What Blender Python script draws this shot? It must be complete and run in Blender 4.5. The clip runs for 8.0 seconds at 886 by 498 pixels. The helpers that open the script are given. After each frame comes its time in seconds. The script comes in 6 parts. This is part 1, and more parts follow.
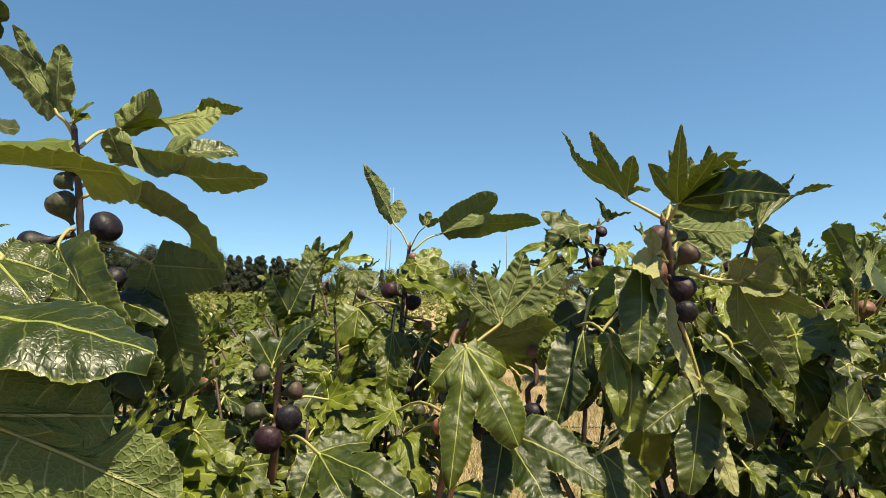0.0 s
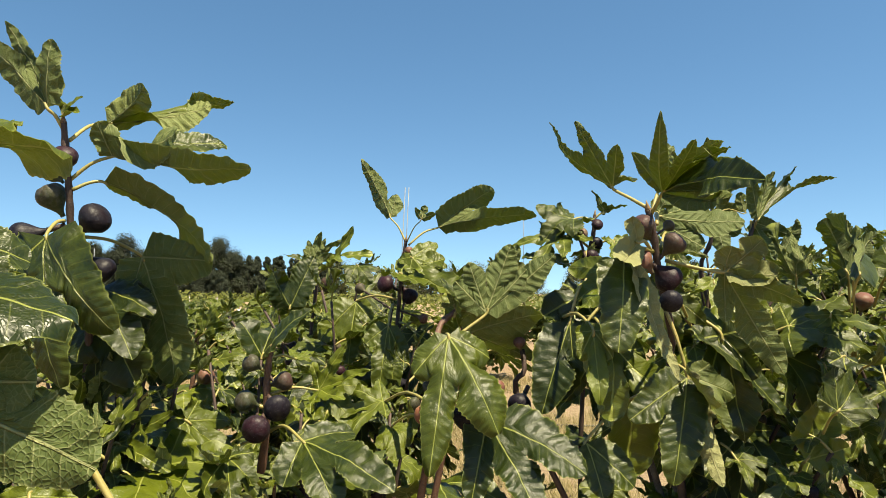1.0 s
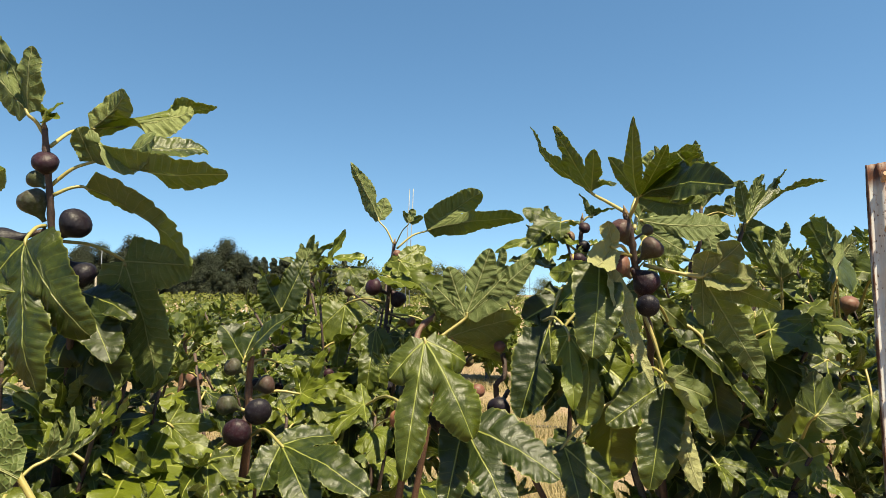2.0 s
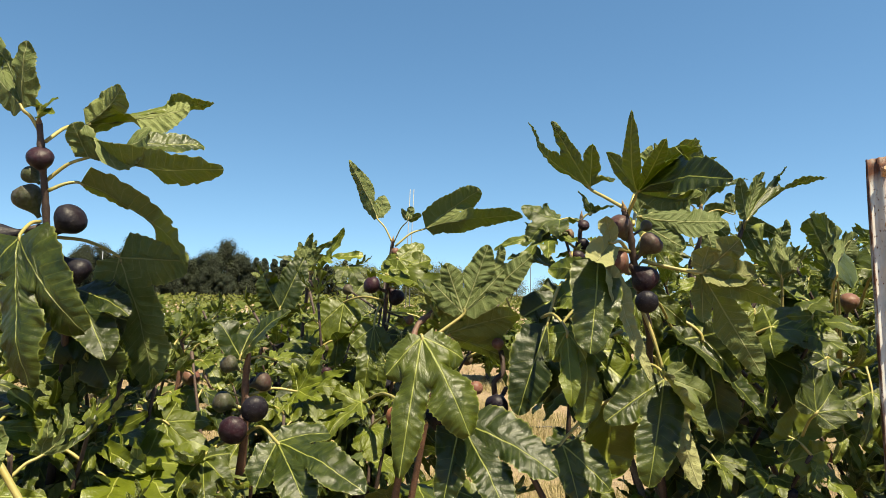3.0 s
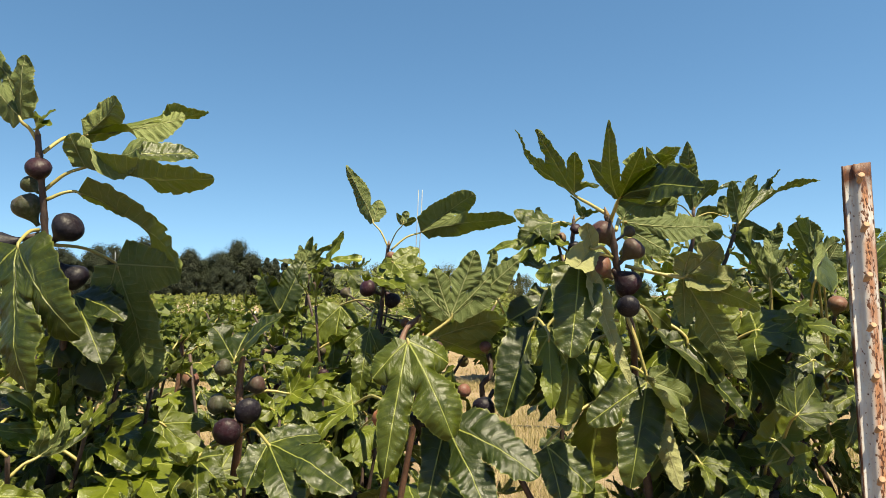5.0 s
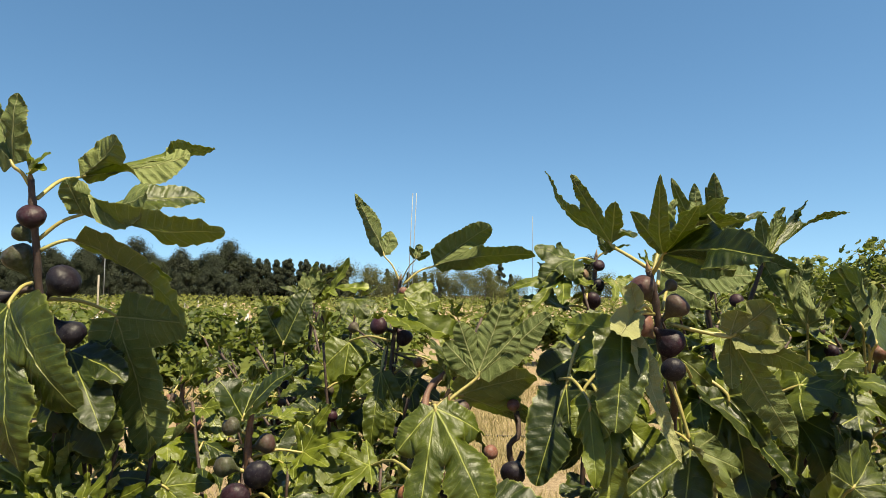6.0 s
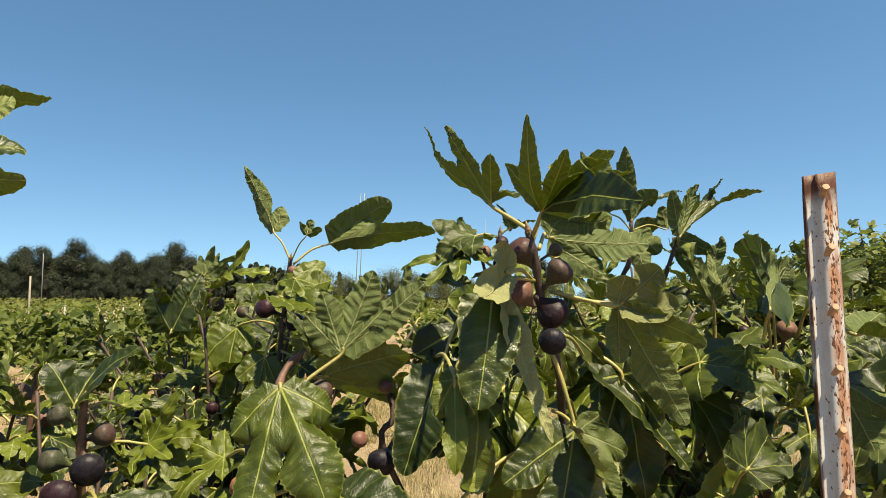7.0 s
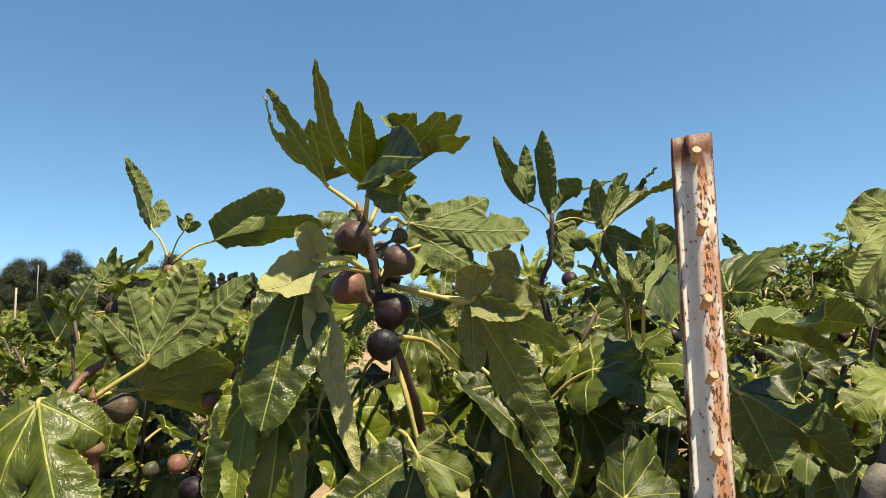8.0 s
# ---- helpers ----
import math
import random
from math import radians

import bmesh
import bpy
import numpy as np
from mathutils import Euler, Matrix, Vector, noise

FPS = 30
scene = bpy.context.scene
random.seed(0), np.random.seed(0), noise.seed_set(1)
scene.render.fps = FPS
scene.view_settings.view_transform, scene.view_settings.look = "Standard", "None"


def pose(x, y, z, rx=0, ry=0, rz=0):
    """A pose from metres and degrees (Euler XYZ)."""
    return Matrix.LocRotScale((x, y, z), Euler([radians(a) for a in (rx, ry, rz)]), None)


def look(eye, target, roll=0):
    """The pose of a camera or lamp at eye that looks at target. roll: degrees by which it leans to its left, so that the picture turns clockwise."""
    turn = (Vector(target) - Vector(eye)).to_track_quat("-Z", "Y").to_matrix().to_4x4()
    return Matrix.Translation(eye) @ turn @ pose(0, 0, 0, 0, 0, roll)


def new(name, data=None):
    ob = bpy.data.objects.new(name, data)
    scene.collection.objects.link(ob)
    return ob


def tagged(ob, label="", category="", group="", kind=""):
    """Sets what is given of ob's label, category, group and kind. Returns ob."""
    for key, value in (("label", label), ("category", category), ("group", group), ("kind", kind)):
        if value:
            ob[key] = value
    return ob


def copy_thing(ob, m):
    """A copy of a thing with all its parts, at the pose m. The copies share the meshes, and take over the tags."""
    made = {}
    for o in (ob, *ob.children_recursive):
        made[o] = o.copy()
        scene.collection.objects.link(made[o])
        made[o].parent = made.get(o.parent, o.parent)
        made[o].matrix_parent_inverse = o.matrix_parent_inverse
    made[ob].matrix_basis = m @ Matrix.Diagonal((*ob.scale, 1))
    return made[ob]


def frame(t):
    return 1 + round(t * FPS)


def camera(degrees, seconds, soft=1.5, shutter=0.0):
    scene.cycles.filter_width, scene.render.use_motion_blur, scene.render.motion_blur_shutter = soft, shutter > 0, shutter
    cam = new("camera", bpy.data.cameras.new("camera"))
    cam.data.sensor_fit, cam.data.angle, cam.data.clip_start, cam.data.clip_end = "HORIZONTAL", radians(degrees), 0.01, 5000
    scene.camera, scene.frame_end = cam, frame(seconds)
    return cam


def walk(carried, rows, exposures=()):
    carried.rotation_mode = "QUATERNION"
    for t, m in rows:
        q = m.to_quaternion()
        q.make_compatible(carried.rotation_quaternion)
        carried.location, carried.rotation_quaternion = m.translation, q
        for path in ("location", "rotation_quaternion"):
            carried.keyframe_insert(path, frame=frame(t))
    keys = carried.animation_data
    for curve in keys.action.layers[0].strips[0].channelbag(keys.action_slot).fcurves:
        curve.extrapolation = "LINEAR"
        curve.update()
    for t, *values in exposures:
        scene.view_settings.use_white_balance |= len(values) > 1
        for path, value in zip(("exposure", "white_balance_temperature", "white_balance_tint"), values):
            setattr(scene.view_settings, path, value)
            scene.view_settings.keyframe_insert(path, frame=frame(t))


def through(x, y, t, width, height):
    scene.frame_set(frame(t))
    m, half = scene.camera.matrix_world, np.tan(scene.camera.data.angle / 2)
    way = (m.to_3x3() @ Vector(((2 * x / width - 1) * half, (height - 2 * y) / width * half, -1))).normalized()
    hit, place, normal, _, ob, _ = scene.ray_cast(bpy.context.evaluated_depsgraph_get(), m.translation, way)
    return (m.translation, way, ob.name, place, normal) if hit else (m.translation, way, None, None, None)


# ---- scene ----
cam = camera(66.9, 8.0, 0.45)
PATH = [
    (0, (0.031, 0.071, 1.594), (-0.008, 2.066, 1.723), 0.5),
    (0.2, (0.026, 0.068, 1.595), (-0.011, 2.064, 1.717), 0.6),
    (0.5, (0.06, 0.07, 1.581), (-0.013, 2.064, 1.71), 0.6),
    (1, (0.089, 0.07, 1.577), (-0.002, 2.063, 1.706), 0.4),
    (1.5, (0.126, 0.065, 1.586), (0.018, 2.058, 1.716), 0.4),
    (3, (0.144, 0.077, 1.575), (0.032, 2.07, 1.71), 0.4),
    (3.5, (0.133, 0.077, 1.579), (0.013, 2.069, 1.713), 0.4),
    (4, (0.143, 0.066, 1.579), (0.017, 2.058, 1.714), 0.4),
    (5.5, (0.198, 0.052, 1.598), (0.052, 2.042, 1.731), 0.2),
    (5.8, (0.159, 0.097, 1.664), (0.035, 2.089, 1.799), 0.3),
    (6, (0.121, 0.131, 1.681), (0.003, 2.123, 1.816), 0.4),
    (6.3, (0.089, 0.147, 1.668), (0.017, 2.141, 1.808), 0.6),
    (6.5, (0.109, 0.156, 1.666), (0.069, 2.151, 1.805), 0.6),
    (6.7, (0.134, 0.181, 1.664), (0.128, 2.176, 1.801), 0.1),
    (7, (0.257, 0.268, 1.625), (0.277, 2.262, 1.771), 0.3),
    (7.2, (0.357, 0.352, 1.624), (0.394, 2.345, 1.784), 0.2),
    (7.5, (0.446, 0.449, 1.621), (0.492, 2.442, 1.775), -0.1),
    (7.6, (0.462, 0.466, 1.618), (0.51, 2.459, 1.775), -0.2),
    (8, (0.481, 0.433, 1.608), (0.507, 2.426, 1.782), -0.1),
]
EXPOSURES = [(0.0, 1.25, 8050, 4), (1.5, 1.30, 8050, 4), (5.5, 1.30, 8050, 4), (6.5, 1.15, 8050, 4), (7.2, 1.20, 8050, 4), (7.5, 1.30, 8050, 4), (8.0, 1.32, 8050, 4)]
walk(cam, [(t, look(eye, target, roll)) for t, eye, target, roll in PATH], EXPOSURES)

# ---- world ----
SUN_TO = Vector((0.27, -0.29, 0.92)).normalized()   # towards the sun: high, behind the viewer's right shoulder
world = bpy.data.worlds.new("sky")
scene.world = world
world.use_nodes = True
wn = world.node_tree
sky = wn.nodes.new("ShaderNodeTexSky")
sky.sky_type = "NISHITA"
sky.sun_disc = False
sky.sun_elevation = math.asin(SUN_TO.z)
sky.sun_rotation = math.atan2(SUN_TO.x, SUN_TO.y)
sky.air_density, sky.dust_density, sky.ozone_density = 0.85, 0.8, 1.6
sky.altitude = 1200
wn.nodes["Background"].inputs["Strength"].default_value = 0.100
clear = wn.nodes.new("ShaderNodeHueSaturation")
clear.inputs["Hue"].default_value = 0.4962
clear.inputs["Saturation"].default_value = 1.21
above = wn.nodes.new("ShaderNodeMapping")
above.inputs["Location"].default_value = (0, 0, 0.105)
wn.links.new(wn.nodes.new("ShaderNodeTexCoord").outputs["Generated"], above.inputs["Vector"])
wn.links.new(above.outputs["Vector"], sky.inputs["Vector"])
wn.links.new(sky.outputs["Color"], clear.inputs["Color"])
wn.links.new(clear.outputs["Color"], wn.nodes["Background"].inputs["Color"])
sun_data = bpy.data.lights.new("sun", "SUN")
sun_data.energy, sun_data.angle, sun_data.color = 5.0, radians(0.53), (1.0, 0.94, 0.82)
sun = new("sun", sun_data)
sun.matrix_basis = look(SUN_TO * 50, (0, 0, 0))


# ---- materials ----
def graph(name):
    mat = bpy.data.materials.new(name)
    mat.use_nodes = True
    tree = mat.node_tree
    return mat, tree, tree.nodes["Principled BSDF"]


def node(tree, kind, _links=(), **values):
    n = tree.nodes.new(kind)
    for key, value in values.items():
        if key in n.inputs:
            n.inputs[key].default_value = value
        elif key == "operation":
            n.operation = value
        elif key == "data_type":
            n.data_type = value
    for socket, source in _links:
        tree.links.new(source, n.inputs[socket])
    return n


def math_node(tree, op, a, b=None, c=None, clamp=False):
    n = tree.nodes.new("ShaderNodeMath")
    n.operation, n.use_clamp = op, clamp
    for i, v in enumerate((a, b, c)):
        if v is None:
            continue
        if isinstance(v, (int, float)):
            n.inputs[i].default_value = v
        else:
            tree.links.new(v, n.inputs[i])
    return n.outputs[0]


def ramp(tree, source, stops):
    n = tree.nodes.new("ShaderNodeValToRGB")
    while len(n.color_ramp.elements) < len(stops):
        n.color_ramp.elements.new(0.5)
    for e, (at, colour) in zip(n.color_ramp.elements, stops):
        e.position, e.color = at, (*colour, 1)
    tree.links.new(source, n.inputs[0])
    return n.outputs[0]


def mix(tree, factor, a, b, blend="MIX"):
    n = tree.nodes.new("ShaderNodeMix")
    n.data_type, n.blend_type = "RGBA", blend
    for i, v in ((0, factor), (6, a), (7, b)):
        if isinstance(v, (int, float)):
            n.inputs[i].default_value = v
        elif isinstance(v, tuple):
            n.inputs[i].default_value = (*v, 1)
        else:
            tree.links.new(v, n.inputs[i])
    return n.outputs[2]


def bump(tree, height, strength, distance, under=None):
    n = tree.nodes.new("ShaderNodeBump")
    n.inputs["Strength"].default_value, n.inputs["Distance"].default_value = strength, distance
    tree.links.new(height, n.inputs["Height"])
    if under:
        tree.links.new(under, n.inputs["Normal"])
    return n.outputs[0]


def noise_tex(tree, scale, detail=4, rough=0.6, vector=None):
    n = node(tree, "ShaderNodeTexNoise", Scale=scale, Detail=detail, Roughness=rough)
    if vector:
        tree.links.new(vector, n.inputs["Vector"])
    return n.outputs["Fac"]


def leaf_material(name, dark, light, vein, rough, through, relief, scorched=False):
    """A leaf's skin. UV: x runs along a lobe's main vein, y is the distance from it, in leaf lengths."""
    mat, tree, bsdf = graph(name)
    first, second = tree.nodes.new("ShaderNodeUVMap"), tree.nodes.new("ShaderNodeUVMap")
    first.uv_map, second.uv_map = "UVMap", "rim"
    uv = first.outputs[0]
    edge = node(tree, "ShaderNodeSeparateXYZ", [(0, second.outputs[0])])
    rim, reach = edge.outputs[0], edge.outputs[1]
    xyz = node(tree, "ShaderNodeSeparateXYZ", [(0, uv)])
    along, off = xyz.outputs[0], math_node(tree, "ABSOLUTE", xyz.outputs[1])
    rnd = tree.nodes.new("ShaderNodeObjectInfo").outputs["Random"]
    shifted = node(tree, "ShaderNodeVectorMath", [(0, uv)], operation="ADD")
    tree.links.new(math_node(tree, "MULTIPLY", rnd, 37.0), shifted.inputs[1])
    place = shifted.outputs[0]
    # main vein narrows to the tip, side veins follow the rows
    wide = math_node(tree, "MULTIPLY_ADD", reach, -0.0075, 0.0125)
    main = math_node(tree, "SUBTRACT", 1.0, math_node(tree, "DIVIDE", off, wide), clamp=True)
    main = math_node(tree, "MULTIPLY", main, 2.2, clamp=True)
    wob = math_node(tree, "MULTIPLY_ADD", noise_tex(tree, 9.0, 2, 0.5, place), 0.035, math_node(tree, "MULTIPLY_ADD", off, -0.40, along))
    saw = math_node(tree, "FRACT", math_node(tree, "MULTIPLY_ADD", wob, 10.0, 0.42))
    tri = math_node(tree, "ABSOLUTE", math_node(tree, "SUBTRACT", saw, 0.5))
    side = math_node(tree, "MULTIPLY", math_node(tree, "SUBTRACT", 0.042, tri, clamp=True), 24.0, clamp=True)
    cell = node(tree, "ShaderNodeTexVoronoi", [("Vector", place)], Scale=46.0)
    cell.feature = "DISTANCE_TO_EDGE"
    net = math_node(tree, "MULTIPLY", math_node(tree, "SUBTRACT", 0.09, cell.outputs[0], clamp=True), 8.0, clamp=True)
    blot = noise_tex(tree, 5.0, 5, 0.65, place)
    tone = math_node(tree, "ADD", math_node(tree, "MULTIPLY", blot, 0.9), math_node(tree, "MULTIPLY_ADD", rnd, 0.8, -0.42))
    col = ramp(tree, tone, [(0.2, dark), (0.8, light)])
    col = mix(tree, math_node(tree, "MULTIPLY", net, 0.05 if relief > 0 else 0.30), col, vein)
    col = mix(tree, math_node(tree, "MULTIPLY", side, 0.24 if relief > 0 else 0.62), col, vein)
    col = mix(tree, math_node(tree, "MULTIPLY", main, 0.82), col, vein)
    pale = math_node(tree, "MULTIPLY", math_node(tree, "SUBTRACT", rim, 0.93), 12.0, clamp=True)
    col = mix(tree, math_node(tree, "MULTIPLY", pale, 0.6), col, vein)
    fleck = math_node(tree, "GREATER_THAN", noise_tex(tree, 60.0, 2, 0.5, place), 0.74)
    col = mix(tree, math_node(tree, "MULTIPLY", fleck, 0.18), col, (0.16, 0.15, 0.05))
    if scorched:
        burn = math_node(tree, "ADD", math_node(tree, "MULTIPLY", off, 1.3), math_node(tree, "MULTIPLY", blot, 1.0))
        col = mix(tree, math_node(tree, "MULTIPLY", math_node(tree, "SUBTRACT", burn, 0.92), 5.0, clamp=True), col, (0.24, 0.17, 0.07))
        col = mix(tree, math_node(tree, "MULTIPLY", math_node(tree, "SUBTRACT", burn, 1.04), 6.0, clamp=True), col, (0.10, 0.055, 0.03))
    tree.links.new(col, bsdf.inputs["Base Color"])
    bsdf.inputs["Roughness"].default_value = rough
    tree.links.new(math_node(tree, "MULTIPLY_ADD", blot, 0.25, rough - 0.10), bsdf.inputs["Roughness"])
    bsdf.inputs["Specular IOR Level"].default_value = 0.42 if relief > 0 else 0.3
    puff = math_node(tree, "MULTIPLY", math_node(tree, "SUBTRACT", tri, math_node(tree, "MULTIPLY", tri, tri)), (0.55 if relief > 0 else 1.5) * relief)
    puff = math_node(tree, "MULTIPLY", puff, math_node(tree, "MULTIPLY_ADD", noise_tex(tree, 7.0, 2, 0.5, place), 2.4, -0.2, clamp=True))
    high = math_node(tree, "ADD", math_node(tree, "MULTIPLY", main, -1.0 * relief), puff)
    high = math_node(tree, "ADD", high, math_node(tree, "MULTIPLY", math_node(tree, "MINIMUM", cell.outputs[0], 0.22), (0.42 if relief > 0 else 0.5) * relief))
    high = math_node(tree, "ADD", high, math_node(tree, "MULTIPLY", noise_tex(tree, 16.0, 2, 0.5, place), 0.8))
    tree.links.new(bump(tree, high, 0.55 if relief > 0 else 0.95, 0.004), bsdf.inputs["Normal"])
    thin = node(tree, "ShaderNodeBsdfTranslucent")
    tree.links.new(mix(tree, 0.55, col, through), thin.inputs["Color"])
    both = node(tree, "ShaderNodeMixShader", [(1, bsdf.outputs[0]), (2, thin.outputs[0])], Fac=0.26)
    tree.links.new(both.outputs[0], tree.nodes["Material Output"].inputs["Surface"])
    return mat


GLOW = (0.55, 0.68, 0.10)
LEAF_TOP = leaf_material("leaf_top", (0.0125, 0.0220, 0.0020), (0.1, 0.123, 0.0098), (0.2624, 0.287, 0.0656), 0.37, GLOW, 0.9)
LEAF_UNDER = leaf_material("leaf_underside", (0.0779, 0.105, 0.0279), (0.1681, 0.1968, 0.0615), (0.328, 0.3362, 0.1476), 0.60, GLOW, -1.0)
SCORCH_TOP = leaf_material("scorched_leaf_top", (0.0377, 0.0582, 0.0098), (0.0828, 0.1033, 0.0197), (0.2271, 0.2411, 0.0828), 0.5, GLOW, 1.0, True)
SCORCH_UNDER = leaf_material("scorched_leaf_underside", (0.1558, 0.164, 0.0615), (0.246, 0.246, 0.1066), (0.3444, 0.328, 0.164), 0.65, GLOW, -1.0, True)


def stalk_material(name, low, high, scale, rough, depth):
    mat, tree, bsdf = graph(name)
    where = tree.nodes.new("ShaderNodeTexCoord").outputs["Object"]
    n = noise_tex(tree, scale, 5, 0.65, where)
    fine = noise_tex(tree, scale * 7, 3, 0.6, where)
    tree.links.new(ramp(tree, math_node(tree, "ADD", n, math_node(tree, "MULTIPLY_ADD", fine, 0.5, -0.25)), [(0.3, low), (0.7, high)]), bsdf.inputs["Base Color"])
    bsdf.inputs["Roughness"].default_value = rough
    tree.links.new(bump(tree, fine, 0.6, depth), bsdf.inputs["Normal"])
    return mat


PETIOLE = stalk_material("petiole_skin", (0.205, 0.1927, 0.0533), (0.3444, 0.2706, 0.0943), 22, 0.5, 0.001)
SHOOT = stalk_material("young_bark", (0.0246, 0.0148, 0.0131), (0.0697, 0.0394, 0.0279), 45, 0.65, 0.002)
BUD = stalk_material("bud_scales", (0.1148, 0.0574, 0.0246), (0.246, 0.1558, 0.0656), 60, 0.6, 0.001)
BARK = stalk_material("grey_bark", (0.0492, 0.0426, 0.0369), (0.123, 0.1132, 0.1025), 40, 0.85, 0.001)
RED_SHOOT = stalk_material("reddish_young_bark", (0.0697, 0.0328, 0.023), (0.164, 0.082, 0.0508), 45, 0.6, 0.002)
CUT = stalk_material("cut_wood", (0.3444, 0.3116, 0.246), (0.5084, 0.4756, 0.3936), 60, 0.8, 0.001)


def fig_material(name, low, mid, high, bloom):
    """Skin of a fig: colour runs from the stalk end (0) to the eye (1) in UV y, with a waxy bloom and faint ribs."""
    mat, tree, bsdf = graph(name)
    uv = tree.nodes.new("ShaderNodeUVMap").outputs[0]
    xyz = node(tree, "ShaderNodeSeparateXYZ", [(0, uv)])
    where = tree.nodes.new("ShaderNodeTexCoord").outputs["Object"]
    rnd = tree.nodes.new("ShaderNodeObjectInfo").outputs["Random"]
    blot = noise_tex(tree, 2.2, 4, 0.6, where)
    t = math_node(tree, "ADD", math_node(tree, "MULTIPLY", xyz.outputs[1], 0.7), math_node(tree, "MULTIPLY_ADD", blot, 0.9, -0.32))
    t = math_node(tree, "ADD", t, math_node(tree, "MULTIPLY_ADD", rnd, 0.24, -0.12))
    col = ramp(tree, t, [(0.1, low), (0.5, mid), (0.9, high)])
    waxy = ramp(tree, noise_tex(tree, 3.5, 6, 0.7, where), [(0.42, (0, 0, 0)), (0.7, (1, 1, 1))])
    col = mix(tree, math_node(tree, "MULTIPLY", waxy, bloom), col, (0.42, 0.42, 0.46))
    speck = math_node(tree, "GREATER_THAN", noise_tex(tree, 30.0, 1, 0.5, where), 0.73)
    col = mix(tree, math_node(tree, "MULTIPLY", speck, 0.25), col, (0.45, 0.42, 0.36))
    tree.links.new(col, bsdf.inputs["Base Color"])
    bsdf.inputs["Roughness"].default_value = 0.5
    bsdf.inputs["Specular IOR Level"].default_value = 0.2
    rib = math_node(tree, "SINE", math_node(tree, "MULTIPLY", xyz.outputs[0], 2 * math.pi * 17))
    tree.links.new(bump(tree, math_node(tree, "ADD", math_node(tree, "MULTIPLY", rib, 0.07), noise_tex(tree, 3, 2, 0.5, where)), 0.06, 0.05), bsdf.inputs["Normal"])
    return mat


FIGSKIN = {
    "black": fig_material("fig_skin_black", (0.0098, 0.0066, 0.0098), (0.0049, 0.0041, 0.0074), (0.0082, 0.0049, 0.0098), 0.03),
    "ripe": fig_material("fig_skin_purple", (0.0197, 0.0066, 0.0098), (0.0098, 0.0041, 0.0074), (0.0262, 0.0066, 0.0123), 0.04),
    "dusky": fig_material("fig_skin_dusky", (0.0697, 0.0656, 0.0295), (0.0492, 0.0377, 0.0246), (0.0508, 0.0213, 0.0205), 0.05),
    "blush": fig_material("fig_skin_blush", (0.0902, 0.0918, 0.041), (0.1148, 0.0697, 0.0369), (0.1271, 0.0451, 0.0328), 0.09),
    "orange": fig_material("fig_skin_orange", (0.1886, 0.1558, 0.0492), (0.2378, 0.1107, 0.0451), (0.205, 0.0615, 0.0369), 0.07),
    "green": fig_material("fig_skin_green", (0.0574, 0.0672, 0.023), (0.0344, 0.041, 0.0164), (0.0394, 0.0312, 0.0189), 0.10),
}


def plain_material(name, low, high, scale, rough, metal=0.0, depth=0.002):
    mat, tree, bsdf = graph(name)
    where = tree.nodes.new("ShaderNodeTexCoord").outputs["Object"]
    n = noise_tex(tree, scale, 6, 0.65, where)
    tree.links.new(ramp(tree, n, [(0.3, low), (0.7, high)]), bsdf.inputs["Base Color"])
    bsdf.inputs["Roughness"].default_value, bsdf.inputs["Metallic"].default_value = rough, metal
    tree.links.new(bump(tree, noise_tex(tree, scale * 5, 4, 0.6, where), 0.5, depth), bsdf.inputs["Normal"])
    return mat


def crown_material(name, low, high, through=0.25, rough=0.55):
    """Leaves of a distant crown: each island takes a tone of its own."""
    mat, tree, bsdf = graph(name)
    rnd = tree.nodes.new("ShaderNodeNewGeometry").outputs["Random Per Island"]
    where = tree.nodes.new("ShaderNodeTexCoord").outputs["Object"]
    tone = math_node(tree, "ADD", math_node(tree, "MULTIPLY", rnd, 0.6), math_node(tree, "MULTIPLY", noise_tex(tree, 1.3, 3, 0.6, where), 0.5))
    col = ramp(tree, tone, [(0.2, low), (0.9, high)])
    tree.links.new(col, bsdf.inputs["Base Color"])
    bsdf.inputs["Roughness"].default_value = rough
    bsdf.inputs["Specular IOR Level"].default_value = 0.25
    thin = node(tree, "ShaderNodeBsdfTranslucent", [("Color", mix(tree, 0.4, col, (0.44, 0.57, 0.09)))])
    both = node(tree, "ShaderNodeMixShader", [(1, bsdf.outputs[0]), (2, thin.outputs[0])], Fac=through)
    tree.links.new(both.outputs[0], tree.nodes["Material Output"].inputs["Surface"])
    return mat


FIG_CROWN = crown_material("fig_crown_leaves", (0.0377, 0.0558, 0.0098), (0.1189, 0.1361, 0.0295))
TALL_CROWN = crown_material("sunny_crown_leaves", (0.0517, 0.0738, 0.0164), (0.155, 0.1624, 0.0443))
VINE_CROWN = crown_material("vine_leaves", (0.0459, 0.059, 0.0115), (0.1353, 0.1378, 0.0312))
DARK_CROWN = crown_material("dark_tree_foliage", (0.0107, 0.0164, 0.0098), (0.0344, 0.0426, 0.0246), 0.06, 0.75)
OLIVE_CROWN = crown_material("olive_tree_foliage", (0.0418, 0.0492, 0.0172), (0.0976, 0.0976, 0.0385), 0.15)
GREY_CROWN = crown_material("grey_green_foliage", (0.0098, 0.0148, 0.0082), (0.0312, 0.0369, 0.0213), 0.08, 0.75)
STRAW = crown_material("dry_grass_blades", (0.2091, 0.1542, 0.0738), (0.3813, 0.3075, 0.1722), 0.2, 0.8)
WHITE_PAINT = plain_material("weathered_white_paint", (0.3624, 0.3624, 0.3411), (0.5158, 0.5084, 0.4805), 9, 0.6)
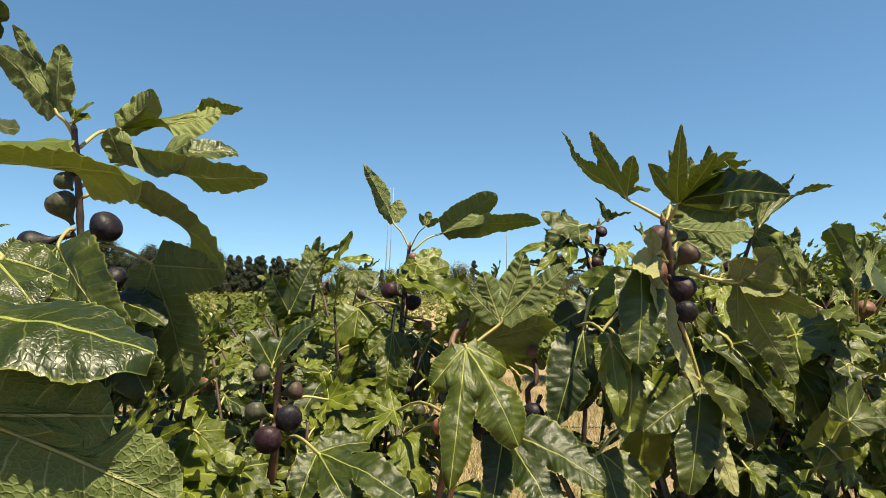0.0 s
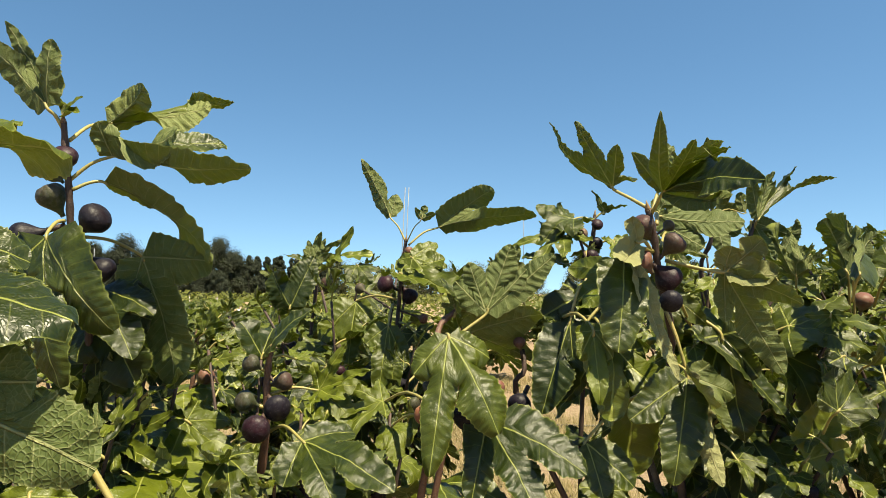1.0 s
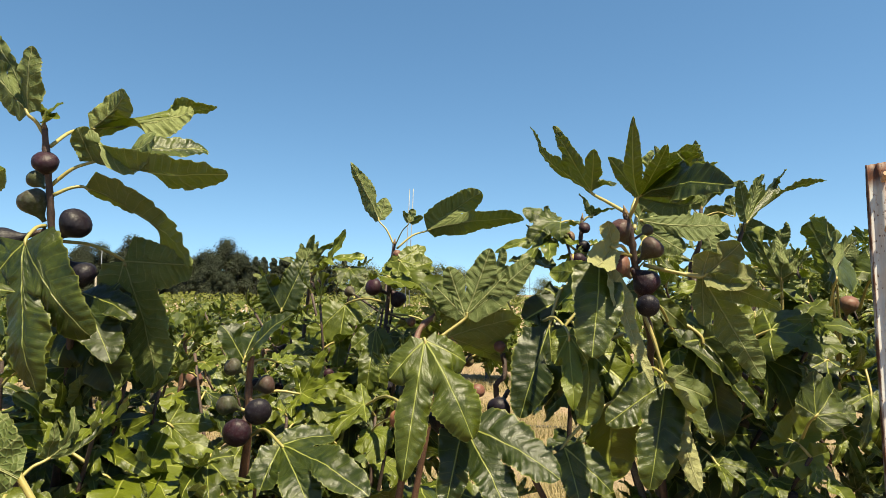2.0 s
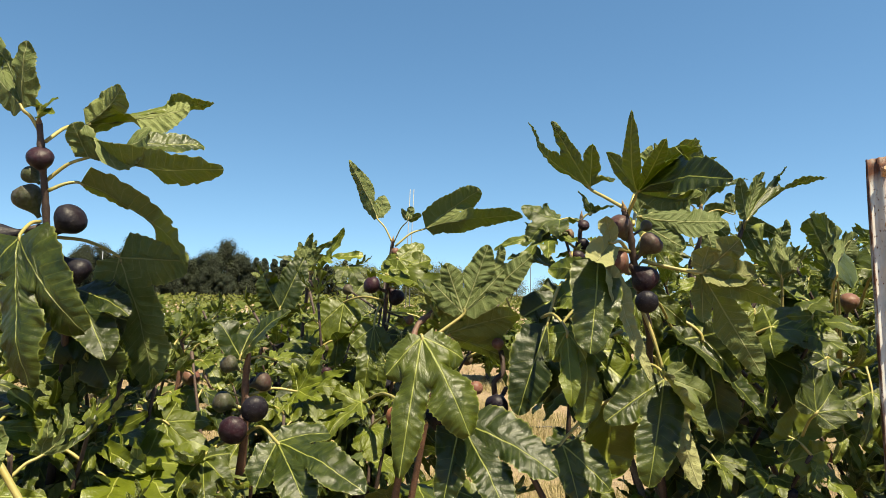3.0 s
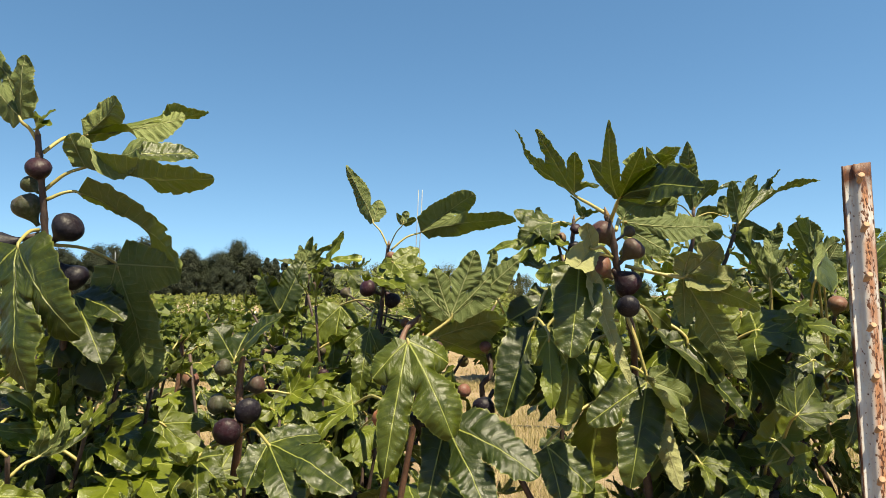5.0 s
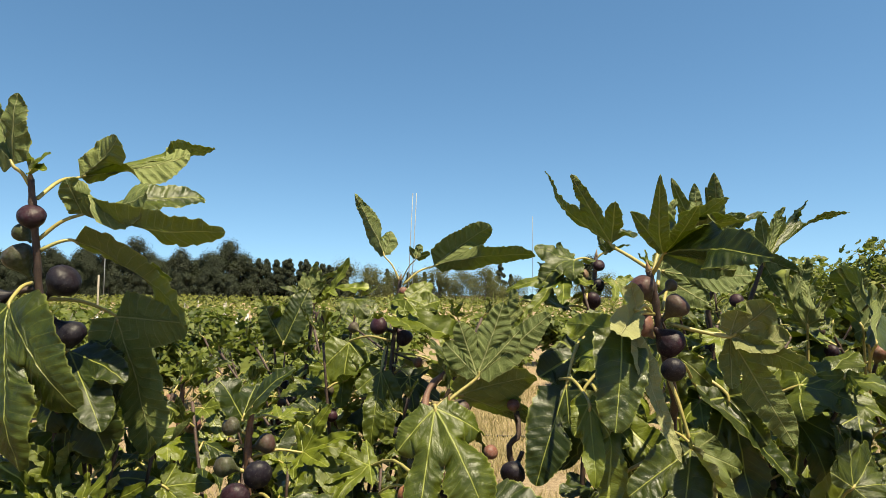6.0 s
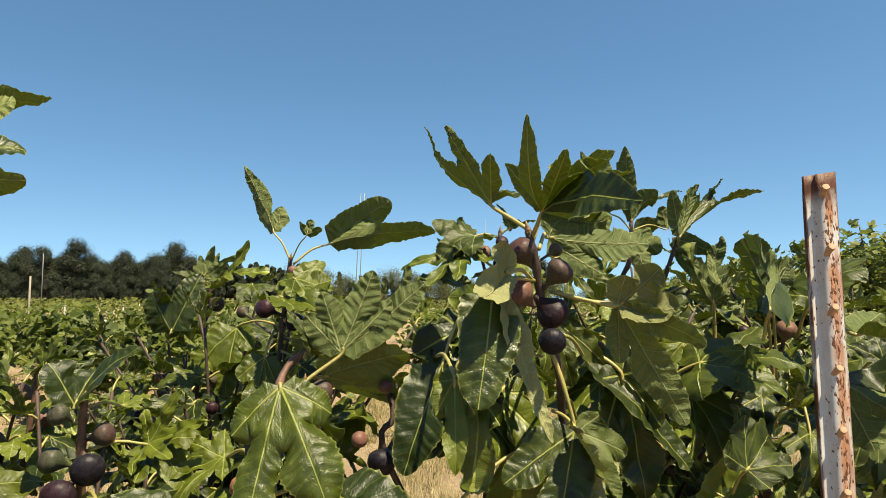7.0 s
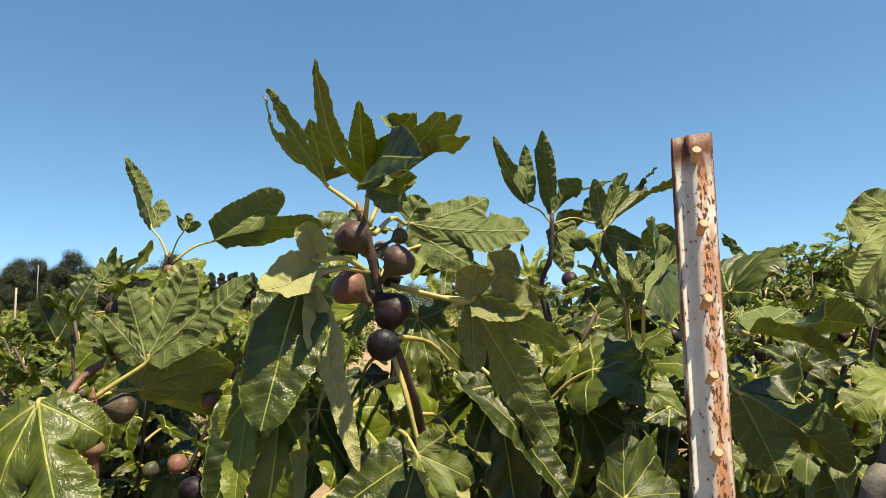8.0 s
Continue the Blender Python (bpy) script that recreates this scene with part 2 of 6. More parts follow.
TIMBER = plain_material("grey_timber", (0.164, 0.1394, 0.1066), (0.3116, 0.2706, 0.2132), 14, 0.85)
PALE_TIMBER = plain_material("silvered_post_wood", (0.2132, 0.205, 0.1804), (0.3608, 0.3444, 0.3116), 10, 0.85)
HOSE = plain_material("black_hose_plastic", (0.0098, 0.0098, 0.0107), (0.0328, 0.0328, 0.0328), 30, 0.5)
MAST_GREY = plain_material("weathered_grey_mast", (0.1312, 0.1435, 0.1558), (0.2214, 0.2378, 0.2542), 12, 0.6, 0.2)
ROOF_TILE = plain_material("pale_grey_roof_sheets", (0.328, 0.3198, 0.3034), (0.4756, 0.4674, 0.451), 3, 0.85)
DARK_GLASS = plain_material("dark_window_glass", (0.0164, 0.0205, 0.0246), (0.0328, 0.041, 0.0492), 1, 0.1)


def rust_paint():
    """Old white paint: brown bare steel at the sawn top and edges, orange runs down the rounded side, dark pits."""
    mat, tree, bsdf = graph("rusted_white_paint")
    where = tree.nodes.new("ShaderNodeTexCoord").outputs["Object"]
    stretch = node(tree, "ShaderNodeMapping", [("Vector", where)])
    stretch.inputs["Scale"].default_value = (1, 0.6, 0.12)
    short = node(tree, "ShaderNodeMapping", [("Vector", where)])
    short.inputs["Scale"].default_value = (1, 0.6, 0.5)
    runs = noise_tex(tree, 95, 4, 0.6, stretch.outputs[0])
    pits = noise_tex(tree, 250, 2, 0.5, short.outputs[0])
    cloud = noise_tex(tree, 22, 3, 0.6, where)
    xyz = node(tree, "ShaderNodeSeparateXYZ", [(0, where)])
    top = math_node(tree, "MULTIPLY_ADD", xyz.outputs[2], 40.0, -40.0 * 1.742)
    top = math_node(tree, "ADD", top, math_node(tree, "MULTIPLY_ADD", cloud, 1.6, -0.8), clamp=True)
    rim = math_node(tree, "MULTIPLY", math_node(tree, "SUBTRACT", math_node(tree, "ABSOLUTE", xyz.outputs[0]), 0.0182), 420.0, clamp=True)
    side = math_node(tree, "MULTIPLY_ADD", xyz.outputs[0], 150.0, 0.75, clamp=True)     # strip beside the rib stays clean
    side = math_node(tree, "MULTIPLY", side, math_node(tree, "MULTIPLY_ADD", xyz.outputs[0], -22.0, 1.15, clamp=True))
    paint = ramp(tree, noise_tex(tree, 14, 4, 0.6, where), [(0.3, (0.39, 0.41, 0.42)), (0.7, (0.56, 0.575, 0.57))])
    stain = math_node(tree, "MULTIPLY", math_node(tree, "SUBTRACT", noise_tex(tree, 34, 4, 0.6, stretch.outputs[0]), 0.38), 3.2, clamp=True)
    paint = mix(tree, math_node(tree, "MULTIPLY", stain, math_node(tree, "MULTIPLY_ADD", side, 0.60, 0.06)), paint, (0.43, 0.30, 0.17))
    run = math_node(tree, "ADD", math_node(tree, "MULTIPLY", runs, 1.0), math_node(tree, "MULTIPLY", cloud, 0.5))
    rib = math_node(tree, "SUBTRACT", 1.0, math_node(tree, "MULTIPLY", math_node(tree, "ABSOLUTE", math_node(tree, "SUBTRACT", xyz.outputs[0], 0.004)), 75.0), clamp=True)
    run = math_node(tree, "ADD", run, math_node(tree, "MULTIPLY", rib, 0.10))
    run = math_node(tree, "MULTIPLY", math_node(tree, "SUBTRACT", run, 0.66), 5.0, clamp=True)
    halo = math_node(tree, "MULTIPLY", math_node(tree, "SUBTRACT", math_node(tree, "ADD", pits, math_node(tree, "MULTIPLY", rib, 0.13)), 0.52), 6.0, clamp=True)
    run = math_node(tree, "MAXIMUM", run, halo)
    run = math_node(tree, "MULTIPLY", run, math_node(tree, "MULTIPLY_ADD", side, 0.62, 0.25))
    orange = ramp(tree, noise_tex(tree, 60, 3, 0.6, stretch.outputs[0]), [(0.35, (0.20, 0.055, 0.011)), (0.65, (0.42, 0.16, 0.042))])
    col = mix(tree, run, paint, orange)
    pit = math_node(tree, "MULTIPLY", math_node(tree, "SUBTRACT", math_node(tree, "ADD", math_node(tree, "MULTIPLY", rib, 0.08), math_node(tree, "MULTIPLY_ADD", side, 0.08, pits)), 0.64), 12.0, clamp=True)
    brown = ramp(tree, noise_tex(tree, 130, 4, 0.7, where), [(0.3, (0.034, 0.011, 0.0045)), (0.55, (0.085, 0.026, 0.009)), (0.75, (0.155, 0.050, 0.0139))])
    col = mix(tree, pit, col, brown)
    edge = math_node(tree, "MULTIPLY", rim, math_node(tree, "MULTIPLY", math_node(tree, "SUBTRACT", runs, 0.34), 6.0, clamp=True))
    col = mix(tree, math_node(tree, "MAXIMUM", edge, top), col, brown)
    tree.links.new(col, bsdf.inputs["Base Color"])
    bsdf.inputs["Roughness"].default_value = 0.62
    high = math_node(tree, "ADD", math_node(tree, "MULTIPLY", pit, -0.5), math_node(tree, "MULTIPLY", noise_tex(tree, 160, 3, 0.6, where), 0.4))
    tree.links.new(bump(tree, high, 0.5, 0.0015), bsdf.inputs["Normal"])
    return mat


RUST_PAINT = rust_paint()
RUST = plain_material("pale_rust", (0.2788, 0.1476, 0.082), (0.4592, 0.2952, 0.1886), 45, 0.75, 0.0, 0.0006)


def ground_material():
    mat, tree, bsdf = graph("dry_grass_ground")
    where = tree.nodes.new("ShaderNodeTexCoord").outputs["Object"]
    big = noise_tex(tree, 0.55, 5, 0.6, where)
    fine = noise_tex(tree, 16, 6, 0.75, where)
    tiny = noise_tex(tree, 85, 3, 0.7, where)
    col = ramp(tree, math_node(tree, "ADD", math_node(tree, "MULTIPLY", fine, 0.7), math_node(tree, "MULTIPLY", tiny, 0.35)),
               [(0.32, (0.0902, 0.059, 0.0344)), (0.5, (0.2378, 0.1681, 0.0968)), (0.72, (0.3526, 0.2706, 0.164))])
    col = mix(tree, math_node(tree, "MULTIPLY", math_node(tree, "SUBTRACT", big, 0.50), 4.0, clamp=True), col, (0.2132, 0.123, 0.0779))
    tree.links.new(col, bsdf.inputs["Base Color"])
    bsdf.inputs["Roughness"].default_value = 0.95
    tree.links.new(bump(tree, fine, 0.9, 0.05), bsdf.inputs["Normal"])
    return mat


GROUND = ground_material()


# ---- building helpers ----
def mesh_from(name, verts, faces, mats, uvs=None, slots=None, smooth=True):
    me = bpy.data.meshes.new(name)
    me.from_pydata([tuple(v) for v in verts], [], faces)
    for m in mats:
        me.materials.append(m)
    if uvs is not None:
        layer = me.uv_layers.new(name="UVMap")
        layer.data.foreach_set("uv", np.asarray(uvs, dtype=np.float32).ravel())
    if slots is not None:
        me.polygons.foreach_set("material_index", np.asarray(slots, dtype=np.int32))
    if smooth:
        me.polygons.foreach_set("use_smooth", np.ones(len(me.polygons), dtype=bool))
    me.update()
    return me


def holder(name, place, label, category, group="", kind=""):
    ob = new(name)
    ob.empty_display_size = 0.1
    ob.matrix_basis = Matrix.Translation(place)
    return tagged(ob, label, category, group, kind)


PLACED = {}


def put_part(name, me, parent, m=None, label="", kind=""):
    """A mesh under a thing or a part; m is its pose in the world."""
    ob = new(name, me)
    ob.parent = parent
    above = PLACED.get(parent.name, parent.matrix_basis)
    ob.matrix_parent_inverse = above.inverted()
    ob.matrix_basis = m if m is not None else Matrix.Identity(4)
    PLACED[ob.name] = ob.matrix_basis.copy()
    return tagged(ob, label, "", "", kind)


def part(name, bm, material, parent, label=""):
    me = bpy.data.meshes.new(name)
    bm.to_mesh(me)
    bm.free()
    me.materials.append(material)
    return put_part(name, me, parent, None, label)


def smooth_line(points, steps):
    """A line that glides through the points."""
    p = [Vector(q) for q in points]
    p = [2 * p[0] - p[1]] + p + [2 * p[-1] - p[-2]]
    out = []
    for i in range(1, len(p) - 2):
        a, b, c, d = p[i - 1:i + 3]
        for k in range(steps):
            t = k / steps
            out.append(0.5 * ((2 * b) + (c - a) * t + (2 * a - 5 * b + 4 * c - d) * t * t + (3 * b - a - 3 * c + d) * t ** 3))
    return out + [p[-2]]


def tube(points, r0, r1, sides=7, knots=0.0, seed=0):
    """Vertices and faces of a tapering round stalk along points; knots swells it here and there."""
    rng = random.Random(seed)
    verts, faces = [], []
    side = Vector((0.3, 1, 0.2))
    n = len(points)
    for i, p in enumerate(points):
        d = (points[min(i + 1, n - 1)] - points[max(i - 1, 0)]).normalized()
        u = d.cross(side).normalized()
        v = d.cross(u)
        r = r0 + (r1 - r0) * i / (n - 1)
        r *= 1 + knots * (rng.random() if i % 3 == 0 else 0.0)
        for k in range(sides):
            a = 2 * math.pi * k / sides
            verts.append(p + r * (math.cos(a) * u + math.sin(a) * v))
    for i in range(n - 1):
        for k in range(sides):
            a, b = i * sides + k, i * sides + (k + 1) % sides
            faces.append((a, b, b + sides, a + sides))
    faces.append(tuple(range(sides - 1, -1, -1)))
    faces.append(tuple(range((n - 1) * sides, n * sides)))
    return verts, faces


# lobes: angle from the midrib, length, half width; cuts: angle and depth of the notches between them, the last beside the stalk
SHAPES = {
    "palm": dict(lobes=[(0, 1.0, 0.125), (31, 0.90, 0.12), (72, 0.56, 0.105)], cuts=[(15.5, 0.40), (50, 0.36), (150, 0.18)], fold=0.3, bend=-0.1, pleat=0.003, crinkle=0.09, curl=0.0),
    "lance": dict(lobes=[(0, 1.0, 0.21), (28, 0.50, 0.13), (85, 0.24, 0.11)], cuts=[(15, 0.46), (55, 0.26), (150, 0.14)], fold=0.2, bend=-0.3, pleat=0.0025, crinkle=0.07, curl=0.0),
    "hang": dict(lobes=[(0, 1.0, 0.165), (31, 0.84, 0.15), (84, 0.36, 0.12)], cuts=[(17, 0.55), (58, 0.36), (150, 0.17)], fold=0.25, bend=-0.3, pleat=0.0025, crinkle=0.08, curl=-0.04),
    "five": dict(lobes=[(0, 1.0, 0.12), (40, 0.84, 0.11), (90, 0.48, 0.095)], cuts=[(21, 0.29), (65, 0.25), (150, 0.15)], fold=0.24, bend=-0.35, pleat=0.0025, crinkle=0.08, curl=-0.05),
    "three": dict(lobes=[(0, 1.0, 0.17), (44, 0.76, 0.145), (100, 0.36, 0.14)], cuts=[(25, 0.48), (76, 0.36), (150, 0.17)], fold=0.22, bend=-0.25, pleat=0.0025, crinkle=0.08, curl=0.0),
    "wide": dict(lobes=[(0, 1.0, 0.26), (42, 0.84, 0.22), (94, 0.55, 0.20)], cuts=[(22, 0.64), (66, 0.50), (150, 0.22)], fold=0.16, bend=-0.35, pleat=0.0025, crinkle=0.09, curl=-0.05),
    "cup": dict(lobes=[(0, 1.0, 0.11), (38, 0.86, 0.105), (84, 0.5, 0.095)], cuts=[(20, 0.30), (61, 0.26), (150, 0.15)], fold=0.40, bend=0.45, pleat=0.003, crinkle=0.10, curl=0.3),
    "pleat": dict(lobes=[(0, 1.0, 0.19), (40, 0.66, 0.16), (95, 0.32, 0.14)], cuts=[(22, 0.50), (70, 0.36), (150, 0.16)], fold=0.45, bend=-0.2, pleat=0.006, crinkle=0.08, curl=0.05),
    "narrow": dict(lobes=[(0, 1.0, 0.15), (34, 0.42, 0.10), (100, 0.20, 0.10)], cuts=[(20, 0.36), (70, 0.22), (150, 0.12)], fold=0.25, bend=-0.3, pleat=0.003, crinkle=0.08, curl=0.0),
    "entire": dict(lobes=[(0, 1.0, 0.30), (40, 0.72, 0.20), (95, 0.40, 0.18)], cuts=[(20, 0.70), (66, 0.52), (150, 0.18)], fold=0.2, bend=-0.3, pleat=0.003, crinkle=0.08, curl=-0.03),
}


def leaf_mesh(shape, seed=0, rows=13, across=3, mats=(LEAF_TOP, LEAF_UNDER), loose=1.0, width=1.0, fold=None, bend=None, left=None, right=None, roll=None, twist=None):
    """A fig leaf one unit long, stalk end at the origin, midrib along y, upper side to z: two skins, each lobe a pair of strips from vein to margin."""
    s = SHAPES[shape]
    rng = random.Random(1000 + seed * 7)
    fold = s["fold"] if fold is None else fold
    bend = s["bend"] if bend is None else bend
    fold_l, fold_r = fold + rng.uniform(-0.2, 0.25) * loose, fold + rng.uniform(-0.2, 0.25) * loose
    bend += rng.uniform(-0.4, 0.4) * (loose - 1)
    roll_l, roll_r = rng.uniform(-1.5, 1.3), rng.uniform(-1.5, 1.3)
    fold_l = fold_l if left is None else left
    fold_r = fold_r if right is None else right
    if roll is not None:
        roll_l = roll_r = roll
    jit = lambda a: 1 + rng.uniform(-a, a)
    keys, flat, rim, faces, uvs, edges = {}, [], [], [], [], []
    pleats, own_lobe, frill = [], [], []

    def vert(p, edge, pl, lobe_id, rim_at):
        k = (round(p[0], 4), round(p[1], 4))
        if k not in keys:
            keys[k] = len(flat)
            flat.append(p)
            rim.append(edge)
            pleats.append(pl)
            own_lobe.append(lobe_id)
            frill.append(rim_at)
        return keys[k]

    for hand in (-1, 1):
        lobes = [(a, l * jit(0.10) if a else l, w * jit(0.12)) for a, l, w in s["lobes"]]
        cuts = [(a * jit(0.06), d * jit(0.12)) for a, d in s["cuts"]]
        for i, (ang, length, half) in enumerate(lobes):
            ax = (hand * math.sin(radians(ang)), math.cos(radians(ang)))
            for outer in (True, False):
                if not outer and i == 0:
                    continue
                cut_ang, cut = cuts[i] if outer else cuts[i - 1]
                swing = 1 if outer else -1
                px = (hand * swing * math.cos(radians(ang)), -swing * math.sin(radians(ang)))
                rel = radians(abs(cut_ang - ang))
                edge_dir = (hand * math.sin(radians(cut_ang)), math.cos(radians(cut_ang)))
                before = 4
                w0, a0 = cut * math.sin(rel), cut * math.cos(rel)
                s0 = max(0.04, min(a0 * 0.75, 0.55 * length))
                wmax = half * width
                grid = []
                for k in range(rows + 1):
                    if k <= before:
                        t = k / before
                        v = (ax[0] * s0 * t, ax[1] * s0 * t)
                        o = (edge_dir[0] * cut * t, edge_dir[1] * cut * t)
                        along, free = s0 * t, False
                    else:
                        t = (k - before) / (rows - before)
                        st = s0 + (length - s0) * t
                        v = (ax[0] * st, ax[1] * st)
                        rise = min(1, t / 0.42)
                        w = w0 + (max(wmax, w0 * 0.7) - w0) * rise * rise * (3 - 2 * rise)
                        w *= max(0.0, 1 - t ** 2.3) ** 0.75
                        w *= 1 + (-0.035 if k % 2 else 0.045) * rng.uniform(0.0, 2.0)
                        at = a0 + (length - a0) * min(1, t ** 0.86)
                        if k == rows:
                            w, at = 0.0, length
                        o = (ax[0] * at + px[0] * w, ax[1] * at + px[1] * w)
                        along, free = st, True
                    row = []
                    for j in range(across + 1):
                        f = j / across
                        p = (v[0] + (o[0] - v[0]) * f, v[1] + (o[1] - v[1]) * f)
                        off = abs((p[0]) * px[0] + (p[1]) * px[1])
                        pl = (1 if k % 2 else -1) * math.sin(math.pi * min(1, f * 0.75))
                        row.append((vert(p, free and j == across, pl, i if hand > 0 or i == 0 else i + 3, f * f if free else 0.0), (k * 0.05, off * hand * swing), (f if free else 0.0, min(1.0, along))))
                    grid.append(row)
                for k in range(rows):
                    for j in range(across):
                        q = [grid[k][j], grid[k][j + 1], grid[k + 1][j + 1], grid[k + 1][j]]
                        if hand * swing < 0:
                            q.reverse()
                        seen, ids, uv, ed = set(), [], [], []
                        for idx, c, e in q:
                            if idx not in seen:
                                seen.add(idx)
                                ids.append(idx)
                                uv.append(c)
                                ed.append(e)
                        if len(ids) > 2:
                            a, b, c = (flat[ids[0]], flat[ids[1]], flat[ids[2]])
                            if (b[0] - a[0]) * (c[1] - a[1]) - (b[1] - a[1]) * (c[0] - a[0]) < 0:
                                ids.reverse()
                                uv.reverse()
                                ed.reverse()
                            for tri in ((0, 1, 2), (0, 2, 3))[:len(ids) - 2]:
                                faces.append(tuple(ids[t] for t in tri))
                                uvs.append([uv[t] for t in tri])
                                edges.append([ed[t] for t in tri])
    xy = np.array(flat)
    x, y = xy[:, 0], xy[:, 1]
    r = np.hypot(x, y)
    z = s["pleat"] * np.array(pleats)
    seedv = Vector((seed * 3.1, seed * 1.7, 0))
    z += s["crinkle"] * np.array([noise.noise(Vector((a * 2.6, b * 2.6, 0)) + seedv) for a, b in flat]) * np.minimum(1, r * 2.5)
    z += 0.55 * s["crinkle"] * np.array([noise.noise(Vector((a * 8, b * 8, 5)) + seedv) for a, b in flat])
    swing_by = np.array([s["curl"] + rng.uniform(-0.5, 0.3) * (1 if twist is None else 0.4) for _ in range(6)])
    z += swing_by[np.array(own_lobe)] * np.maximum(0, r - 0.3) ** 1.4
    z += 0.10 * np.array(frill) * np.array([noise.noise(Vector((a * 7, b * 7, 2)) + seedv) for a, b in flat])
    # fold about the midrib, each half with a roll of its own
    phi = np.where(x < 0, fold_l, fold_r)
    roll = np.where(x < 0, roll_l, roll_r)
    ang = phi + roll * np.abs(x)
    mid = phi + 0.5 * roll * np.abs(x)
    x2 = x * np.cos(mid) - np.sign(x) * z * np.sin(ang)
    z2 = np.abs(x) * np.sin(mid) + z * np.cos(ang)
    tw = rng.uniform(-0.6, 0.6) * y if twist is None else twist * y
    x2, z2 = x2 * np.cos(tw) - z2 * np.sin(tw), x2 * np.sin(tw) + z2 * np.cos(tw)
    # bend along the midrib
    th = bend * 1.6 * y
    half_th = th * 0.5
    y3 = y * np.cos(half_th) - z2 * np.sin(th)
    z3 = y * np.sin(half_th) + z2 * np.cos(th)
    co = np.stack([x2, y3, z3], 1)
    tip = co[np.argmax(y - 10 * np.abs(x))]
    turn = math.atan2(tip[2], tip[1])
    ca, sa = math.cos(-turn), math.sin(-turn)
    co[:, 1], co[:, 2] = co[:, 1] * ca - co[:, 2] * sa, co[:, 1] * sa + co[:, 2] * ca
    co /= np.hypot(tip[1], tip[2])
    # lower skin
    normal = np.zeros_like(co)
    for f in faces:
        n = np.cross(co[f[1]] - co[f[0]], co[f[2]] - co[f[0]])
        for i in f:
            normal[i] += n
    normal /= np.maximum(1e-9, np.linalg.norm(normal, axis=1))[:, None]
    thick = np.where(np.array(rim), 0.0015, 0.0035)[:, None]
    low = co - normal * thick
    n = len(co)
    allv = np.vstack([co, low])
    all_faces = faces + [tuple(i + n for i in reversed(f)) for f in faces]
    flat_uv = [c for u in uvs for c in u] + [c for u in uvs for c in reversed(u)]
    slots = [0] * len(faces) + [1] * len(faces)
    me = mesh_from("leaf", allv, all_faces, mats, flat_uv, slots)
    rim_uv = [c for u in edges for c in u] + [c for u in edges for c in reversed(u)]
    me.uv_layers.new(name="rim").data.foreach_set("uv", np.asarray(rim_uv, dtype=np.float32).ravel())
    return me


LEAF_STORE = {}


def leaf_pose(base, tip, face, size=None):
    b, d = Vector(base), Vector(tip) - Vector(base)
    length = size or d.length
    yv = d.normalized()
    n = Vector(face)
    zv = (n - yv * n.dot(yv)).normalized()
    xv = yv.cross(zv)
    return Matrix.LocRotScale(b, Matrix((xv, yv, zv)).transposed(), (length,) * 3)


def leaf(tree, base, tip, face, shape, stalk=None, seed=0, size=None, scorch=0, own=True, **form):
    """A leaf of a tree from its stalk end to the tip of its middle lobe, upper side towards face; stalk: where it leaves the shoot."""
    key = (shape, seed, scorch, tuple(sorted(form.items())))
    if key not in LEAF_STORE:
        LEAF_STORE[key] = leaf_mesh(shape, seed, 22 if own else 14, 3 if own else 2, (SCORCH_TOP, SCORCH_UNDER) if scorch else (LEAF_TOP, LEAF_UNDER), 1.35 if own else 2.3, **form)
    m = leaf_pose(base, tip, face, size)
    ob = put_part("leaf", LEAF_STORE[key], tree, m, "leaf with brown scorched edges" if scorch else "")
    b, d = Vector(base), (Vector(tip) - Vector(base)).normalized()
    if stalk is None:
        stalk = b - d * 0.06 + Vector((0, 0.03, -0.03))
    a = Vector(stalk)
    reach = (b - a).length
    sag = a.lerp(b, 0.5) + Vector((0, 0, 0.10 * reach))
    line = smooth_line([a, sag, b - d * 0.004, b + d * 0.012], 3)
    thick = 0.0014 + 0.0092 * min(0.3, (Vector(tip) - b).length)
    verts, faces = tube(line, thick * 1.25, thick * 0.85, 6)
    put_part("petiole", mesh_from("petiole", verts, faces, [PETIOLE]), ob, None)
    return ob


